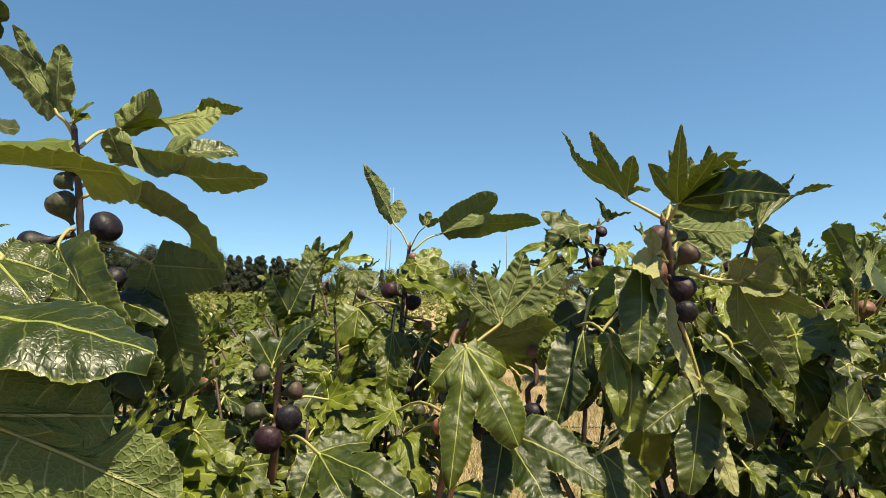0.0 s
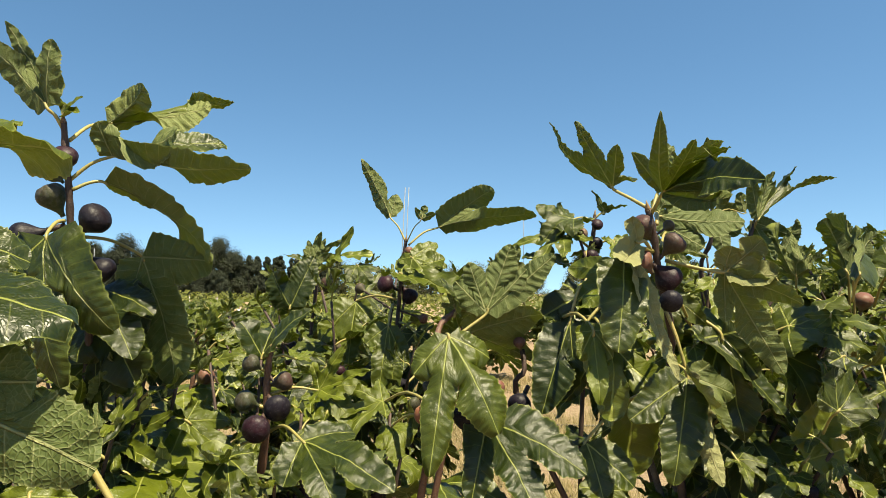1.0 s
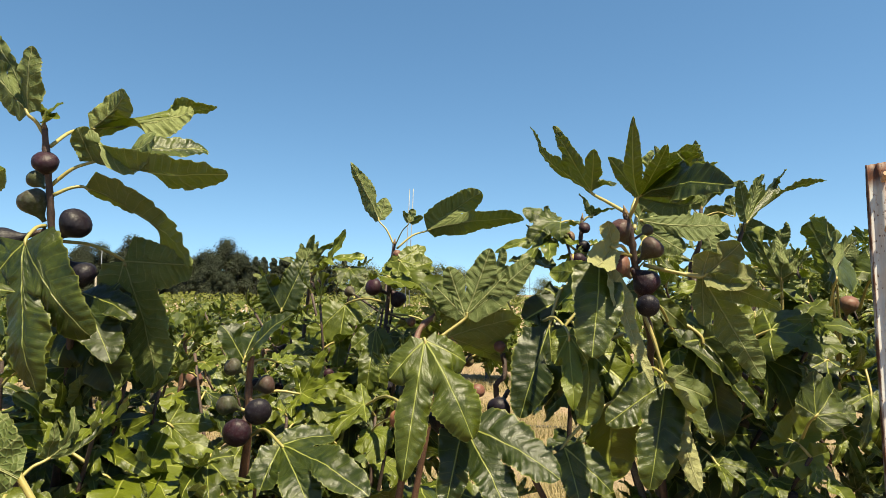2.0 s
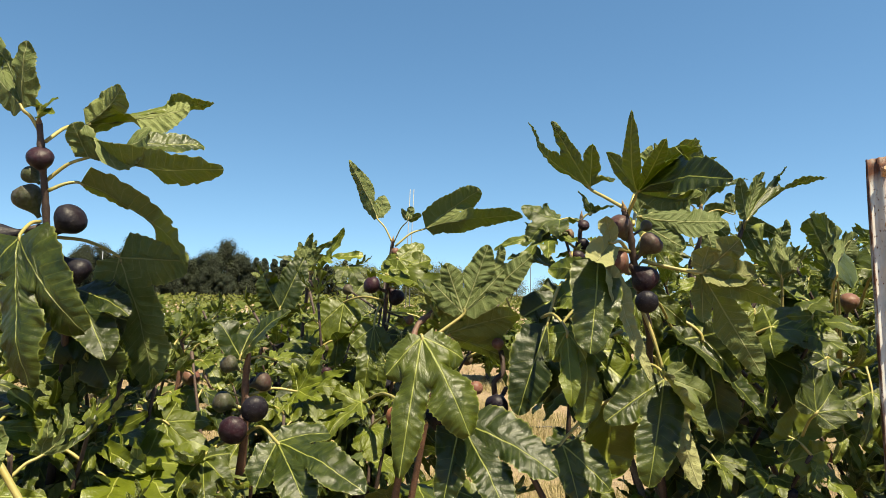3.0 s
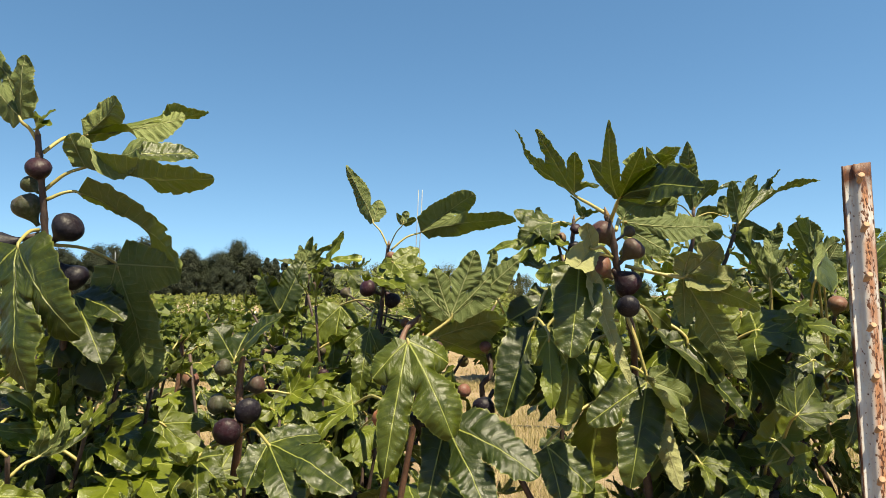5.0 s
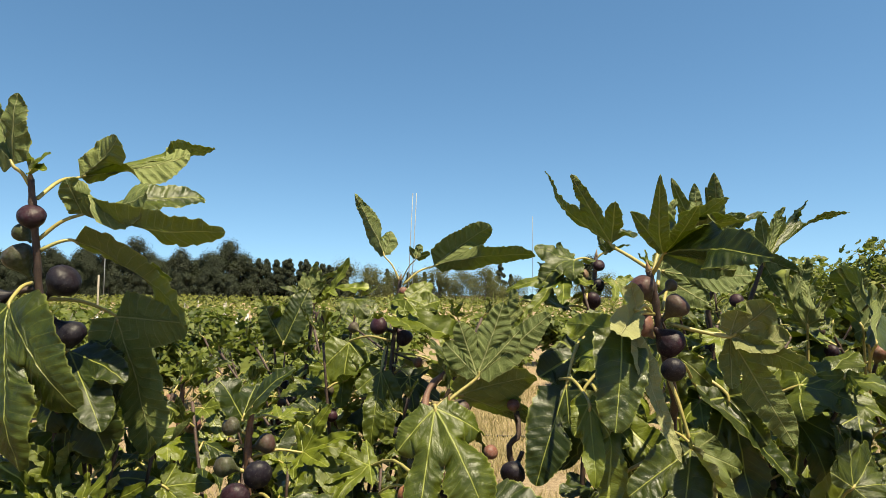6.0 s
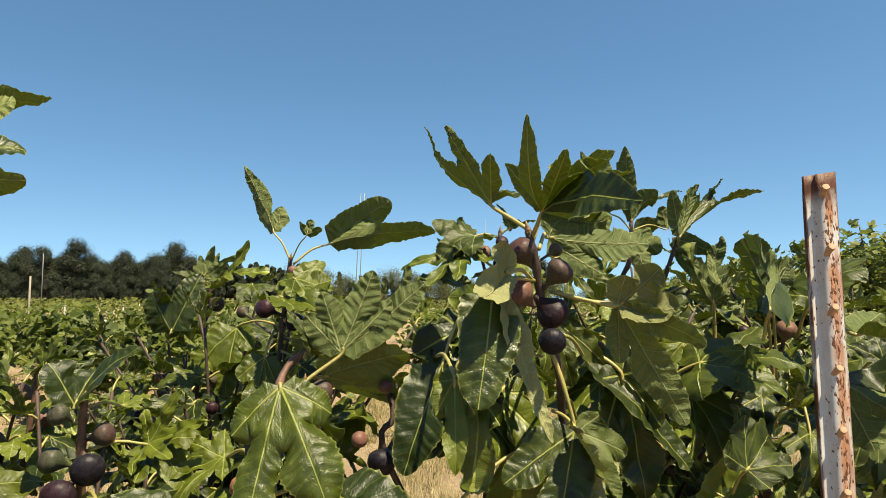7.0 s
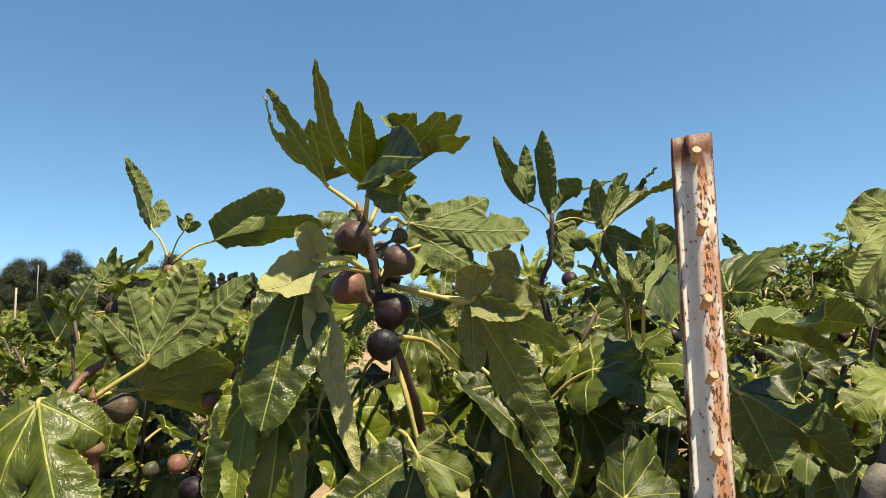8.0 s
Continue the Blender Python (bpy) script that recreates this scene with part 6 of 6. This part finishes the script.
grow(TREE_G, (-0.4, 1.5, 0.6), (-0.52, 1.60, 1.44), 1001, nodes=11, size=0.13)
grow(TREE_G, (-0.4, 1.5, 0.6), (-0.44, 1.74, 1.42), 1002, nodes=11, size=0.13)
grow(TREE_D, (1.3, 1.95, 0.8), (1.12, 1.40, 1.58), 1003, weep=0.5)
grow(TREE_D, (1.3, 1.95, 0.8), (1.32, 1.35, 1.62), 1004, weep=0.5)
grow(TREE_D, (1.3, 1.95, 0.8), (1.05, 1.60, 1.60), 1005, weep=0.5)
for k, (x, y, z) in enumerate(((0.68, 2.2, 1.74), (0.85, 2.3, 1.72), (0.98, 2.15, 1.73), (0.60, 2.05, 1.66), (0.76, 2.1, 1.62))):
    grow(TREE_J, (1.0, 2.5, 0.7), (x, y, z), 1010 + k, nodes=11, size=0.14, figs=0.25)
for k, (x, y, z) in enumerate(((-0.98, 2.75, 1.50), (-0.82, 2.60, 1.46), (-0.68, 2.85, 1.52), (-0.52, 2.70, 1.48), (-0.36, 2.90, 1.52), (-0.60, 2.35, 1.34), (-0.78, 2.30, 1.30))):
    grow(TREE_E, (-0.62, 2.60, 0.6), (x, y, z), 1030 + k, nodes=13, size=0.15, figs=0.2)
stub(TREE_C, [(0.55, 1.55, 0.9), (0.52, 1.52, 1.15), (0.46, 1.50, 1.30), (0.44, 1.45, 1.34)], 0.007)
stub(TREE_C, [(0.55, 1.55, 0.9), (0.47, 1.52, 1.2), (0.40, 1.50, 1.36)], 0.0065)


# ---- steel post ----
def build_post():
    """Rolled steel fence post: a flat strip, a round rib running into a bowed side, hooked studs and a sawn rusty top."""
    x, y = 0.807, 1.130
    post = holder("steel_post", (x, y, 0), "white-painted steel fence post with rust streaks and studs", "post")
    front = [(-0.0225, 0.005), (-0.0222, 0.0005), (-0.0208, -0.0006), (-0.0195, 0.0012), (-0.015, 0.0018), (-0.0095, 0.0022), (-0.0082, -0.001), (-0.0074, -0.0058), (-0.0055, -0.0082), (-0.002, -0.0092),
             (0.002, -0.0086), (0.006, -0.0070), (0.011, -0.0050), (0.016, -0.0028), (0.0195, -0.0008), (0.0215, 0.0012), (0.0225, 0.005)]
    back = [(0.0205, 0.0062), (0.012, 0.0035), (0.003, 0.0035), (0.003, 0.027), (-0.003, 0.027), (-0.003, 0.0045), (-0.012, 0.0052), (-0.0205, 0.0062)]
    profile = front + back
    levels = [-0.3, 0.3, 0.8] + [1.0 + 0.04 * i for i in range(19)] + [1.742, 1.758, 1.774, 1.788]
    rough = random.Random(77)
    verts, faces, smooth = [], [], len(front) - 1
    n = len(profile)
    for i, z in enumerate(levels):
        last = i == len(levels) - 1
        for k, (a, b) in enumerate(profile):
            near_top = max(0.0, (z - 1.74) / 0.05)
            flat = 1 - 0.5 * near_top if k < len(front) else 1       # the rib is hammered flat towards the top
            rag = 0.003 * (a / 0.0225) + 0.0007 * math.sin(k * 1.9) if last else 0
            verts.append((a + rough.uniform(-0.0003, 0.0003), b * flat + rough.uniform(-0.0002, 0.0002), z + rag))
    for i in range(len(levels) - 1):
        for k in range(n):
            j = (k + 1) % n
            faces.append((i * n + k, i * n + j, (i + 1) * n + j, (i + 1) * n + k))
    faces.append(tuple(range((len(levels) - 1) * n, len(levels) * n)))
    m = Matrix.Translation((x, y, 0)) @ pose(0, 0, 0, 0.3, POST_LEAN, POST_TURN)
    put_part("post_body", mesh_from("post_body", verts, faces, [RUST_PAINT], smooth=True), post, m)
    # stud: a tongue that rises out of the rib and ends in a blunt round face
    rings = [(-0.004, -0.017, 0.0042, 0.002), (-0.0090, -0.010, 0.0056, 0.0045), (-0.0130, -0.004, 0.0064, 0.0058), (-0.0170, 0.000, 0.0070, 0.0062), (-0.0184, 0.0015, 0.0062, 0.0052)]
    sv, sf = [], []
    for out, up, rx, rz in rings:
        for k in range(10):
            a = 2 * math.pi * k / 10
            sv.append((rx * math.cos(a), out + 0.3 * rz * math.sin(a), up + rz * math.sin(a)))
    for r in range(len(rings) - 1):
        for k in range(10):
            j = (k + 1) % 10
            sf.append((r * 10 + k, (r + 1) * 10 + k, (r + 1) * 10 + j, r * 10 + j))
    sf.append(tuple(range(len(rings) * 10 - 10, len(rings) * 10))[::-1])
    stud = mesh_from("stud", sv, sf, [RUST], smooth=False)
    z = 1.768
    while z > 0.25:
        put_part("stud", stud, post, m @ Matrix.Translation((-0.0025, 0, z)) @ pose(0, 0, 0, 0, rough.uniform(-8, 8), rough.uniform(-6, 6)) @ Matrix.Diagonal((0.74, 1.0, rough.uniform(0.62, 0.78), 1)), "pale orange rusted stud")
        z -= 0.0755


POST_LEAN, POST_TURN = -1.8, 2
build_post()


# ---- irrigation hose ----
def build_hose():
    line = smooth_line([(-9, 8.5, 0.015), (-5, 8.2, 0.02), (-1.5, 8.3, 0.015), (1.5, 8.15, 0.02), (5, 8.2, 0.015), (9, 8.0, 0.02)], 8)
    verts, faces = tube(line, 0.014, 0.014, 8)
    tagged(new("irrigation_hose", mesh_from("irrigation_hose", verts, faces, [HOSE])), "black plastic irrigation hose lying on the dry ground", "hose")


build_hose()


# ---- clear stake and masts ----
def pole(name, x, y, high, r, mat, label, category, twin=0.0):
    p = holder(name, (x, y, 0), label, category)
    for dx in ((-twin / 2, twin / 2) if twin else (0,)):
        v, f = tube([Vector((x + dx, y, -0.2)), Vector((x + dx, y, high / 2)), Vector((x + dx + 0.02 * high * (1 if twin else 0), y, high))], r, r * 0.9, 8)
        put_part("shaft", mesh_from("shaft", v, f, [mat]), p)
    return p


pole("steel_pole", -1.80, 18, 4.4, 0.013, MAST_GREY, "pair of slim galvanised steel rods rising above far rows", "pole", 0.10)
pole("radio_mast", 6.8, 90, 12.2, 0.045, MAST_GREY, "thin distant grey radio mast", "mast")
pole("radio_mast", -55, 95, 7.6, 0.06, MAST_GREY, "thin distant grey mast beside dark trees", "mast")
pole("wooden_pole", -11.6, 20, 2.2, 0.03, TIMBER, "slim weathered wooden pole in the vineyard", "pole")


# ---- background planting ----
def small_leaf(rng, p, n, length, verts, faces, lobed):
    """One small leaf: a creased blade, with side lobes where it is large enough to show them."""
    n = n.normalized()
    d = n.orthogonal().normalized()
    d.rotate(Matrix.Rotation(rng.uniform(0, 6.28), 3, n))
    s = n.cross(d)
    i = len(verts)
    up = n * length * rng.uniform(0.05, 0.22)
    if lobed:
        pts = [(0, 0, 0), (0.30, 0.02, 1), (0.55, 0.52, 1), (0.24, 0.50, 0.4), (0.20, 0.85, 0.4), (0, 1.15, -0.6), (-0.20, 0.85, 0.4), (-0.24, 0.50, 0.4), (-0.55, 0.52, 1), (-0.30, 0.02, 1), (0, 0.5, 0)]
        verts += [p + length * (a * s + b * d) + up * c for a, b, c in pts]
        faces += [(i + 10, i + k, i + k + 1) for k in range(0, 9)] + [(i + 10, i + 9, i)]
    else:
        pts = [(0, 0, 0), (0.34, 0.45, 1), (0, 1.0, -0.3), (-0.34, 0.45, 1)]
        verts += [p + length * (a * s + b * d) + up * c for a, b, c in pts]
        faces += [(i, i + 1, i + 2), (i, i + 2, i + 3)]


def bush(name, label, category, group, seed, high, wide, count, size, crown, lobed=True, stem_high=0.3, spread=0.32):
    """A leafy bush on a short trunk: limbs fan out, leaves cluster along them in uneven sprays."""
    rng = random.Random(seed)
    thing = holder(name, (0, 0, 0), label, category, group)
    v, f = tube(smooth_line([(0, 0, high * stem_high * 1.3), (0.02, 0.01, high * 0.2), (0, 0, -0.1)], 4), 0.02 * high, 0.03 * high, 7, 0.2)
    put_part("trunk", mesh_from("trunk", v, f, [BARK]), thing)
    verts, faces, wood_v, wood_f = [], [], [], []
    limbs = 15
    for k in range(limbs):
        a = 2 * math.pi * k / limbs + rng.uniform(-0.3, 0.3)
        reach = wide * 0.5 * rng.uniform(0.35, 1.0)
        top = high * rng.uniform(0.68, 1.0) * (1 - spread * (reach / (wide * 0.5)) ** 2)
        root = Vector((0, 0, high * stem_high))
        tip = Vector((math.cos(a) * reach, math.sin(a) * reach, top))
        line = smooth_line([root, root.lerp(tip, 0.5) + Vector((0, 0, -0.06 * high)), tip], 4)
        tv, tf = tube(line[::-1], 0.004 * high, 0.012 * high, 5)
        o = len(wood_v)
        wood_v += tv
        wood_f += [tuple(i + o for i in q) for q in tf]
        for c in range(count // limbs):
            t = 0.25 + 0.75 * rng.random() ** 0.7
            p = line[int(t * (len(line) - 1))] + Vector((max(-1.5, min(1.5, rng.gauss(0, 1))), max(-1.5, min(1.5, rng.gauss(0, 1))), max(-1.4, min(1.2, rng.gauss(0, 0.9))))) * wide * 0.085
            if p.z < high * 0.12:
                continue
            out = Vector((p.x, p.y, 0)) * (1.2 / wide) + Vector((rng.gauss(0, 0.45), rng.gauss(0, 0.45), 0.75))
            small_leaf(rng, p, out, size * rng.uniform(0.6, 1.25), verts, faces, lobed)
    put_part("branching", mesh_from("branching", wood_v, wood_f, [BARK]), thing)
    put_part("crown", mesh_from("crown", verts, faces, [crown], smooth=False), thing)
    return thing


def scatter(models, places, seed):
    """Puts the models at their first places and copies at the others; places: x, y, scale."""
    rng = random.Random(seed)
    for i, (x, y, k) in enumerate(places):
        m = Matrix.LocRotScale((x, y, -0.02), Euler((0, 0, rng.uniform(0, 6.28))), None)
        src = models[i % len(models)]
        if i < len(models):
            src.matrix_basis = m @ Matrix.Diagonal((k, k, k, 1))
        else:
            ob = copy_thing(src, m)
            ob.matrix_basis = m @ Matrix.Diagonal((k, k, k, 1))


orchard = [bush("fig_tree", "leafy low fig tree in a farther orchard row", "fig tree", "farther fig trees", 40 + i, 1.75, 1.9, 1100, 0.17, FIG_CROWN) for i in range(3)]
spots = []
rng = random.Random(5)
for row, y in enumerate((12.5, 16.5)):
    for i in range(-7, 5):
        spots.append((i * 1.7 + rng.uniform(-0.3, 0.3) - 1.5, y + rng.uniform(-0.3, 0.3), rng.uniform(0.82, 1.0)))
for i in range(-4, 1):
    spots.append((i * 1.6 - 1.2 + rng.uniform(-0.3, 0.3), 9.3 + rng.uniform(-0.4, 0.4), rng.uniform(0.84, 0.95)))
scatter(orchard, spots, 1)

tall = [bush("fig_tree", "tall sunlit yellow-green fig tree", "fig tree", "tall fig trees", 50 + i, 2.9, 2.6, 5600, 0.125, TALL_CROWN, spread=0.2) for i in range(2)]
scatter(tall, [(6.7, 9.8, 1.0), (8.4, 11.0, 1.05), (5.0, 10.6, 0.82), (5.9, 11.2, 0.88), (4.0, 11.5, 0.75), (9.4, 9.0, 1.0), (7.4, 12.8, 0.9), (10.8, 12.5, 1.1)], 2)


def vine_row(y, x0, x1, high, seed, step):
    """A trained vine row: one hedge of leaves along its wires."""
    rng = random.Random(seed)
    verts, faces = [], []
    length = x1 - x0
    for c in range(int(length * step)):
        x = x0 + length * rng.random()
        ridge = high * (0.86 + 0.16 * noise.noise(Vector((x * 0.8, y, 0))) + 0.08 * noise.noise(Vector((x * 2.7, y, 4))))
        z = ridge * (1 - 0.75 * rng.random() ** 1.6)
        if rng.random() < 0.05:
            z = ridge * rng.uniform(1.0, 1.13)
        p = Vector((x, y + rng.gauss(0, 0.22), z))
        small_leaf(rng, p, Vector((rng.gauss(0, 0.5), rng.gauss(-0.3, 0.5), 0.7)), rng.uniform(0.12, 0.22) * (1 + y / 130), verts, faces, False)
    tagged(new("vine_row", mesh_from("vine_row", verts, faces, [VINE_CROWN], smooth=False)), "green trained vine row of the far vineyard", "vine row", "vine rows", "stuff")


for i, y in enumerate((21, 25, 29.5, 35, 42, 52, 66, 84)):
    vine_row(y, -0.72 * y - 6, 0.75 * y + 4, 1.5, 60 + i, max(16, 60 - y * 0.6))


def vineyard_post(x, y, high):
    p = holder("vineyard_post", (x, y, 0), "slim pale grey weathered vineyard post", "post", "vineyard posts")
    v, f = tube([Vector((x, y, -0.2)), Vector((x, y, high * 0.5)), Vector((x + 0.01, y, high))], 0.024, 0.022, 8)
    put_part("shaft", mesh_from("shaft", v, f, [PALE_TIMBER]), p)
    v, f = tube([Vector((x + 0.01, y, high - 0.002)), Vector((x + 0.01, y, high + 0.04))], 0.026, 0.02, 8)
    put_part("cap", mesh_from("cap", v, f, [TIMBER]), p)


for x, y in ((-7.9, 20.6), (-9.2, 20.7), (-10.9, 20.6), (-6.2, 20.6), (-13.0, 24.5), (-9.4, 24.6), (-16.5, 29), (-12.4, 29.1), (-20.0, 34.6), (-4.0, 20.6), (-22.5, 34.5)):
    vineyard_post(x, y, 1.32)


def grow_tube(x, y, high):
    t = holder("grow_tube", (x, y, 0), "white plastic grow tube round a young vine", "tube", "grow tubes of the vineyard")
    v, f = tube([Vector((x, y, -0.02)), Vector((x, y, high * 0.5)), Vector((x + 0.01, y, high))], 0.055, 0.055, 10)
    put_part("sleeve", mesh_from("sleeve", v, f, [WHITE_PAINT]), t)
    v, f = tube([Vector((x + 0.04, y, -0.02)), Vector((x + 0.04, y, high)), Vector((x + 0.04, y, high + 0.25))], 0.01, 0.01, 6)
    put_part("cane", mesh_from("cane", v, f, [TIMBER]), t)


for x, y in ((-9.55, 19.6), (-9.25, 19.7), (-8.95, 19.5), (-11.4, 19.6), (-12.9, 23.4), (-8.2, 23.5), (-7.1, 19.6)):
    grow_tube(x, y, 0.95)


# ---- distant trees ----
def far_tree(name, label, seed, high, wide, count, crown, cone=False, bare=0.0):
    """A whole tree: tapered trunk with limbs and a crown of many small clumps with gaps between them."""
    rng = random.Random(seed)
    thing = holder(name, (0, 0, 0), label, "tree", "distant trees")
    v, f = tube(smooth_line([(0.1, 0, high * 0.85), (0, 0.05, high * 0.4), (0, 0, -0.3)], 4), high * 0.006, high * 0.025, 7)
    put_part("trunk", mesh_from("trunk", v, f, [BARK]), thing)
    verts, faces = [], []
    blobs = []
    for b in range(26 if cone else 30):
        t = (b + rng.random()) / (26 if cone else 30)
        z = high * (bare + (1 - bare) * t)
        w = wide * 0.5 * ((1 - t) ** 0.8 * 0.9 + 0.04 if cone else math.sin(math.pi * min(0.97, 0.18 + 0.8 * t)) ** 0.7)
        a, rr = rng.uniform(0, 6.28), w * rng.uniform(0.3, 0.85)
        blobs.append((Vector((math.cos(a) * rr, math.sin(a) * rr, z)), wide * (0.09 + 0.14 * (1 - t)) if cone else wide * rng.uniform(0.17, 0.27)))
    wood_v, wood_f = [], []
    for c, r in blobs:
        tv, tf = tube([Vector((0, 0, c.z * 0.8)), c], high * 0.006, high * 0.003, 5)
        o = len(wood_v)
        wood_v += tv
        wood_f += [tuple(i + o for i in q) for q in tf]
        for k in range(count // len(blobs)):
            d = Vector((rng.gauss(0, 1), rng.gauss(0, 1), rng.gauss(0, 0.75)))
            deep = rng.random() ** 0.5
            d = d.normalized() * r * deep
            small_leaf(rng, c + d, d + Vector((0, 0, 0.5 * r)), high * rng.uniform(0.020, 0.044) * (1.25 - 0.65 * deep ** 3), verts, faces, False)
    put_part("branching", mesh_from("branching", wood_v, wood_f, [BARK]), thing)
    put_part("crown", mesh_from("crown", verts, faces, [crown], smooth=False), thing)
    return thing


conifers = [far_tree("conifer_tree", "distant dark conifer in a shelter belt", 70 + i, 10.0, 5.6, 7800, DARK_CROWN, True) for i in range(2)]
broad = [far_tree("broadleaf_tree", "distant dark green broadleaf tree", 75 + i, 11.0, 9.0, 14000, DARK_CROWN) for i in range(3)]
grey = [far_tree("eucalyptus_tree", "distant grey-green tree with open crown", 80 + i, 12.0, 8.0, 8000, GREY_CROWN, bare=0.02) for i in range(2)]
olive = [far_tree("olive_tree", "distant yellowish olive-green tree", 85 + i, 7.0, 10.0, 9000, OLIVE_CROWN) for i in range(2)]
rng = random.Random(8)
belt = []
for i in range(36):
    # two staggered rows, with a dip where the clumps part
    x = -104 + i * 1.85
    dip = 0.88 if abs(x + 54.5) < 2.2 else 1.0
    belt.append((x + rng.uniform(-0.7, 0.7), 110 + (i % 3) * 3 + rng.uniform(-1.5, 1.5), dip * rng.uniform(0.62, 0.76)))
scatter(broad, belt + [(x * 2.3 - 100 + rng.uniform(-0.6, 0.6), 106 + rng.uniform(-1, 1), rng.uniform(0.32, 0.48)) for x in range(27)] + [(72, 92, 0.98), (78, 95, 0.8)], 3)
scatter(grey, [(-57.5, 108, 0.84), (-43.0, 112, 0.84), (-72, 108, 0.72), (-66, 109, 0.76), (-62.5, 107, 0.74), (-49.5, 108, 0.70), (-84, 109, 0.74), (30, 190, 1.0)], 4)
scatter(conifers, [(-42 + i * 0.72 + rng.uniform(-0.25, 0.25), 116 + (i % 2) * 2.5 + rng.uniform(-1, 1), rng.uniform(0.60, 0.78)) for i in range(26)] + [(x * 1.5 - 22 + rng.uniform(-0.5, 0.5), 128 + rng.uniform(-3, 3), rng.uniform(0.46, 0.66)) for x in range(11)] + [(2.0, 172, 0.8), (4.6, 171, 0.95), (7.5, 174, 0.7)], 5)
scatter(olive, [(2 + i * 6.5, 150 + rng.uniform(-8, 8), rng.uniform(0.6, 0.95)) for i in range(10)] + [(-33 + i * 4.2, 121 + rng.uniform(-2, 2), rng.uniform(0.74, 0.98)) for i in range(9)], 6)
scatter([copy_thing(broad[0], Matrix.Translation((60, 180, 0)))], [(60 + 0, 185, 0.9)] + [(66 + i * 9.0, 185 + rng.uniform(-8, 8), rng.uniform(0.6, 0.9)) for i in range(7)], 7)


# ---- farmhouse ----
def build_house():
    x, y = -66.0, 121.0
    house = holder("farmhouse", (x, y, 0), "small distant white farmhouse with pale grey roof", "house")
    w, d, h = 2.6, 2.2, 2.4
    verts = [(-w, -d, 0), (w, -d, 0), (w, d, 0), (-w, d, 0), (-w, -d, h), (w, -d, h), (w, d, h), (-w, d, h), (-w, 0, h + 0.9), (w, 0, h + 0.9)]
    faces = [(0, 1, 5, 4), (1, 2, 6, 9, 5), (2, 3, 7, 6), (3, 0, 4, 8, 7)]
    m = Matrix.Translation((x, y, 0)) @ pose(0, 0, 0, 0, 0, 12)
    put_part("wall", mesh_from("wall", verts, faces, [WHITE_PAINT], smooth=False), house, m)
    for side in (-1, 1):
        rv = [(-w - 0.4, side * (d + 0.4), h - 0.2), (w + 0.4, side * (d + 0.4), h - 0.2), (w + 0.4, 0, h + 0.95), (-w - 0.4, 0, h + 0.95)]
        rv += [(a, b, c + 0.15) for a, b, c in rv]
        rf = [(0, 1, 2, 3), (4, 5, 6, 7), (0, 1, 5, 4), (1, 2, 6, 5), (2, 3, 7, 6), (3, 0, 4, 7)]
        put_part("roof", mesh_from("roof", rv, rf, [ROOF_TILE], smooth=False), house, m)
    for i, wx in enumerate((-0.9, 0.9)):
        wv = [(wx - 0.5, -d - 0.04, 0.9), (wx + 0.5, -d - 0.04, 0.9), (wx + 0.5, -d - 0.04, 2.1), (wx - 0.5, -d - 0.04, 2.1)]
        wv += [(a, b + 0.03, c) for a, b, c in wv]
        wf = [(0, 1, 2, 3), (0, 1, 5, 4), (1, 2, 6, 5), (2, 3, 7, 6), (3, 0, 4, 7)]
        put_part("window", mesh_from("window", wv, wf, [DARK_GLASS], smooth=False), house, m)


build_house()
